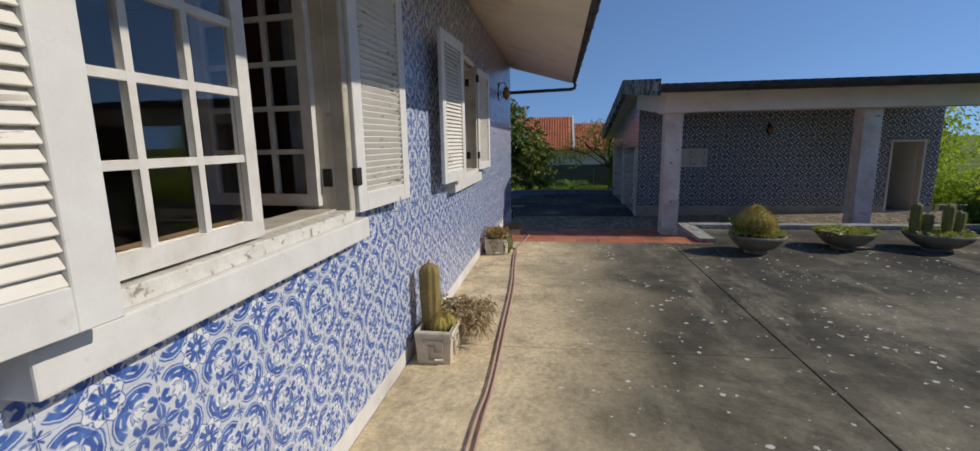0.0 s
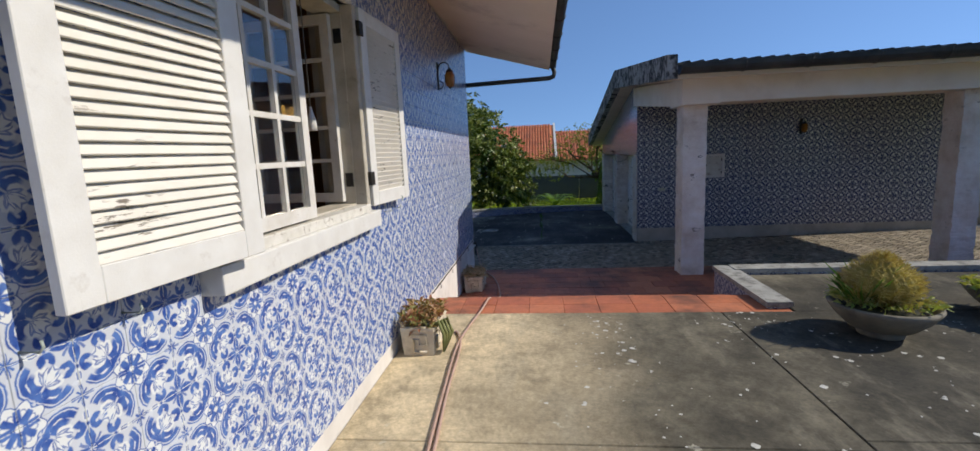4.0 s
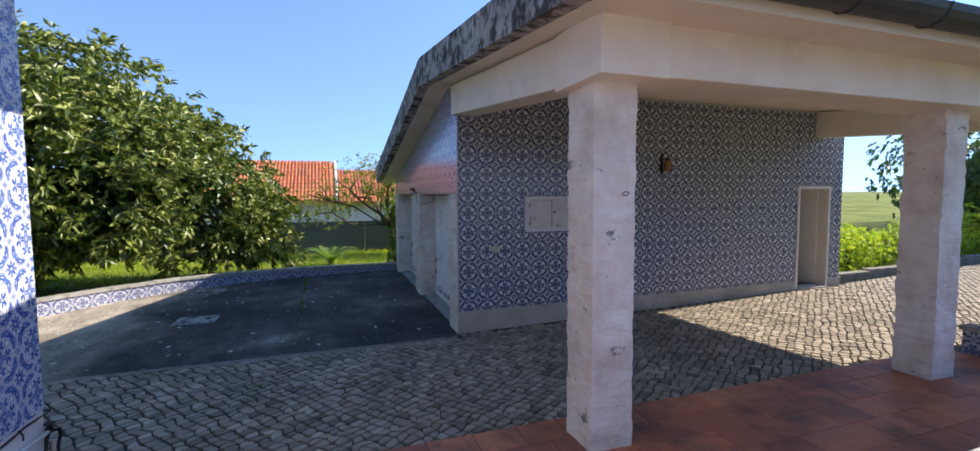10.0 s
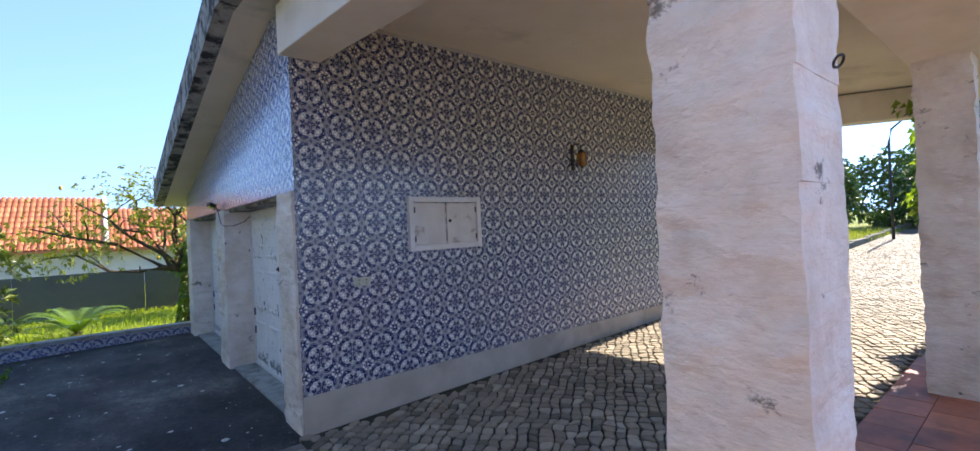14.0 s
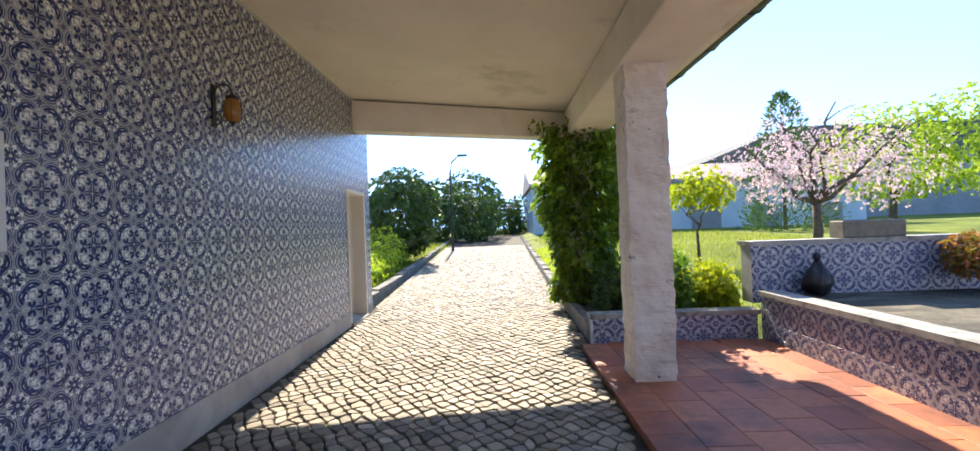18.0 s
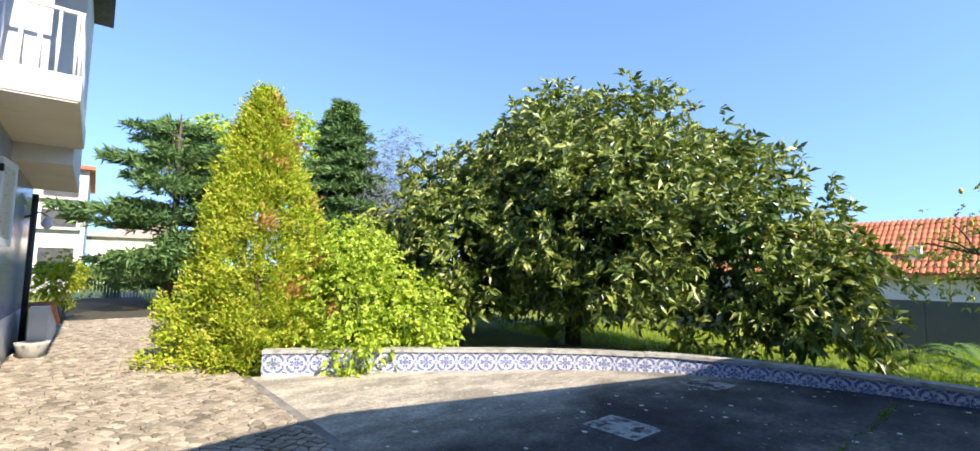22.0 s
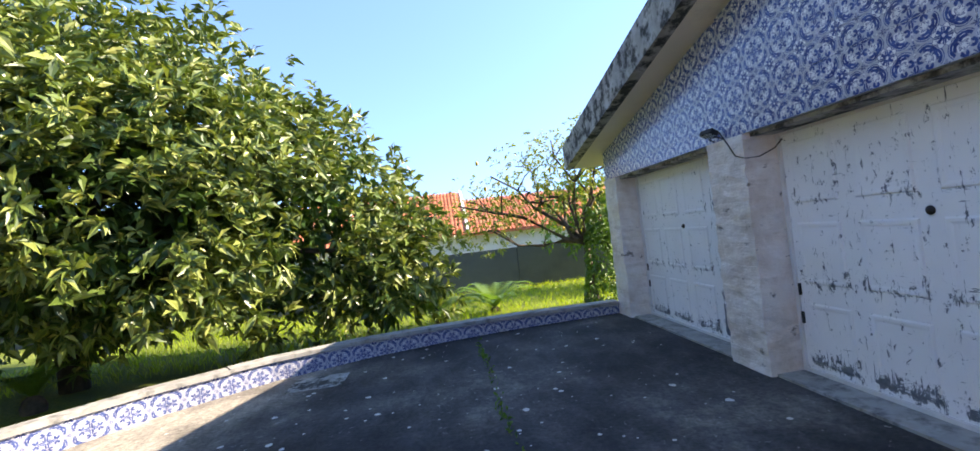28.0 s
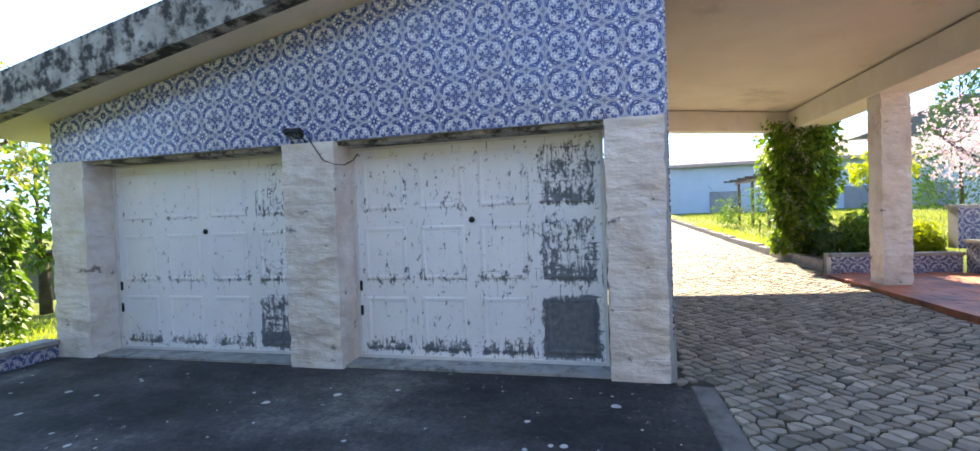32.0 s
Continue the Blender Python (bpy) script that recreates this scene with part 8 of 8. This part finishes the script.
# ---- granite setts ----
def sett(rnd, cell):
    """One worn sett filling a cell of the laid pattern: a chipped outline and a domed, uneven top."""
    c = sum((Vector(p) for p in cell), Vector((0, 0))) / 4
    ring_pts = []
    for k in range(4):
        a, b = Vector(cell[k]), Vector(cell[(k + 1) % 4])
        for f in (0.17, 0.83):
            p = a.lerp(b, f + rnd.uniform(-0.05, 0.05))
            ring_pts.append(c + (p - c) * rnd.uniform(0.76, 0.92))
    tilt = Vector((rnd.uniform(-0.05, 0.05), rnd.uniform(-0.05, 0.05)))
    lift_z = rnd.uniform(-0.003, 0.004)

    def up(p, z):
        return (p.x, p.y, lane_z(p.x, p.y) - 0.012 + z + lift_z + tilt.dot(p - c))
    vs = [up(p, -0.03) for p in ring_pts] + [up(p, 0.009) for p in ring_pts] + [up(c + (p - c) * 0.91, 0.0130 + rnd.uniform(-0.0015, 0.0015)) for p in ring_pts] + [up(c, 0.0138)]
    fs = []
    for q in (0, 8):
        fs += [(q + k, q + (k + 1) % 8, q + 8 + (k + 1) % 8, q + 8 + k) for k in range(8)]
    fs += [(16 + k, 16 + (k + 1) % 8, 24) for k in range(8)]
    return vs, fs


def lattice(i, j):
    """Corner of the pattern: slanting rows, bowed and shaken."""
    g = random.Random(i * 7919 + j * 104729)
    u, v = i * 0.114 + g.uniform(-0.034, 0.034), j * 0.098 + g.uniform(-0.030, 0.030)
    ca, sa = math.cos(0.62), math.sin(0.62)
    return (u * ca - v * sa, 9.2 + u * sa + v * ca)


rnd = random.Random(77)
verts, faces = [], []
for i in range(-280, 330):
    for j in range(-290, 270):
        ca, sa = math.cos(0.62), math.sin(0.62)
        qx, qy = i * 0.114 * ca - j * 0.098 * sa, 9.2 + i * 0.114 * sa + j * 0.098 * ca
        if not (-16 < qx < 30 and 5.5 < qy < 13):
            continue
        y0, y1 = lane_edges(qx)
        if not (y0 - 0.03 < qy < y1 + 0.03):
            continue
        cell = [(p[0], min(max(p[1], y0 + 0.003), y1 - 0.003)) for p in (lattice(i, j), lattice(i + 1, j), lattice(i + 1, j + 1), lattice(i, j + 1))]
        if max(p[1] for p in cell) - min(p[1] for p in cell) < 0.045:
            continue
        if any(GX - 0.02 < p[0] < 10.98 and p[1] > GY - 0.03 for p in cell):
            continue
        vs, fs = sett(rnd, cell)
        if 2.6 < qx < 4.6 and 8.4 < qy < 10.2:
            me = bpy.data.meshes.new("sett")
            me.from_pydata(vs, [], fs)
            me.materials.append(M_COB)
            ob = new("sett", me)
            ob.parent = LANE
        else:
            n = len(verts)
            verts += vs
            faces += [tuple(n + q for q in f) for f in fs]
me = bpy.data.meshes.new("setts")
me.from_pydata(verts, [], faces)
me.materials.append(M_COB_I)
ob = new("setts", me)
ob.parent = LANE
tagged(ob, kind="stuff")

# ---- driveway covers and joints ----
for x0, y0 in ((-1.85, 15.85), (-1.5, 13.25)):
    mc = thing("drain_cover", (x0, y0, 0.452), "weathered concrete inspection cover set in the driveway", "cover", "drain covers")
    part("rim", bbox(x0 - 0.32, x0 + 0.32, y0 - 0.26, y0 + 0.26, 0.44, 0.458, 0.004, 1), M_CONC_DARK, mc)
    part("lid", bbox(x0 - 0.28, x0 + 0.28, y0 - 0.22, y0 + 0.22, 0.45, 0.464, 0.004, 1), M_CONC_DARK, mc)
rnd = random.Random(91)
joint = thing("weeds", (0.2, 14.5, 0.45), "weeds growing in a crack of the driveway", "weeds")
rng = np.random.default_rng(92)
n = 190
t = rng.random(n)
clump = np.where(rng.random(n) < 0.6, 0.82, 0.45)
yy = 11.5 + 5.4 * np.where(rng.random(n) < 0.5, t, clump + 0.04 * rng.normal(size=n))
p = np.stack([0.18 + 0.02 * np.sin(yy * 3) + 0.02 * rng.normal(size=n), yy, np.full(n, 0.45)], axis=1)
d = np.stack([rng.normal(size=n) * 0.7, rng.normal(size=n) * 0.7, np.ones(n)], axis=1)
leaf_sheet("leaves", joint, M_MIDLF, p, d / np.linalg.norm(d, axis=1)[:, None], 0.05 * (0.5 + rng.random(n)), 0.4, 0.2, 93)
spots = tagged(thing("lichen", (0.5, 13.5, 0.452), "round pale lichen spots on the dark concrete", "lichen"), kind="stuff")
bm = bmesh.new()
for _ in range(300):
    x, y = rnd.uniform(-5, 2.4), rnd.uniform(11.0, 17.0)
    if x < -3.2 and y > 13 + (x + 5):
        continue
    r = rnd.choice((0.008, 0.012, 0.018, 0.03)) * rnd.uniform(0.8, 1.3)
    k = rnd.randint(6, 9)
    vs = [bm.verts.new((x + r * rnd.uniform(0.7, 1.2) * math.cos(a * math.tau / k), y + r * rnd.uniform(0.7, 1.2) * math.sin(a * math.tau / k), 0.4545)) for a in range(k)]
    c = bm.verts.new((x, y, 0.4565))
    for a in range(k):
        bm.faces.new((vs[a], vs[(a + 1) % k], c))
M_LICHEN = worn("pale_lichen", (0.48, 0.47, 0.42), (0.66, 0.64, 0.57), 30, 0.95, dirt_amt=0)
part("spots", bm, M_LICHEN, spots)
spots2 = tagged(thing("patio_lichen", (3, 0, 1.09), "pale lichen spots scattered over the patio slabs", "lichen"), kind="stuff")
bm = bmesh.new()
colonies = [(rnd.uniform(0.2, 8.0), rnd.uniform(-4.5, 3.6), rnd.uniform(0.15, 0.6)) for _ in range(34)]
for _ in range(1300):
    cx, cy, cr = rnd.choice(colonies)
    x, y = (rnd.gauss(cx, cr), rnd.gauss(cy, cr)) if rnd.random() < 0.7 else (rnd.uniform(0.1, 8.1), rnd.uniform(-4.8, 3.7))
    if not (0.0 < x < 8.2 and -4.9 < y < 3.8):
        continue
    r = rnd.choice((0.005, 0.007, 0.009, 0.012, 0.02)) * rnd.uniform(0.8, 1.3)
    k = rnd.randint(5, 8)
    vs = [bm.verts.new((x + r * rnd.uniform(0.6, 1.3) * math.cos(a * math.tau / k), y + r * rnd.uniform(0.6, 1.3) * math.sin(a * math.tau / k), 1.0925)) for a in range(k)]
    c = bm.verts.new((x, y, 1.0945))
    for a in range(k):
        bm.faces.new((vs[a], vs[(a + 1) % k], c))
part("spots", bm, M_LICHEN, spots2)
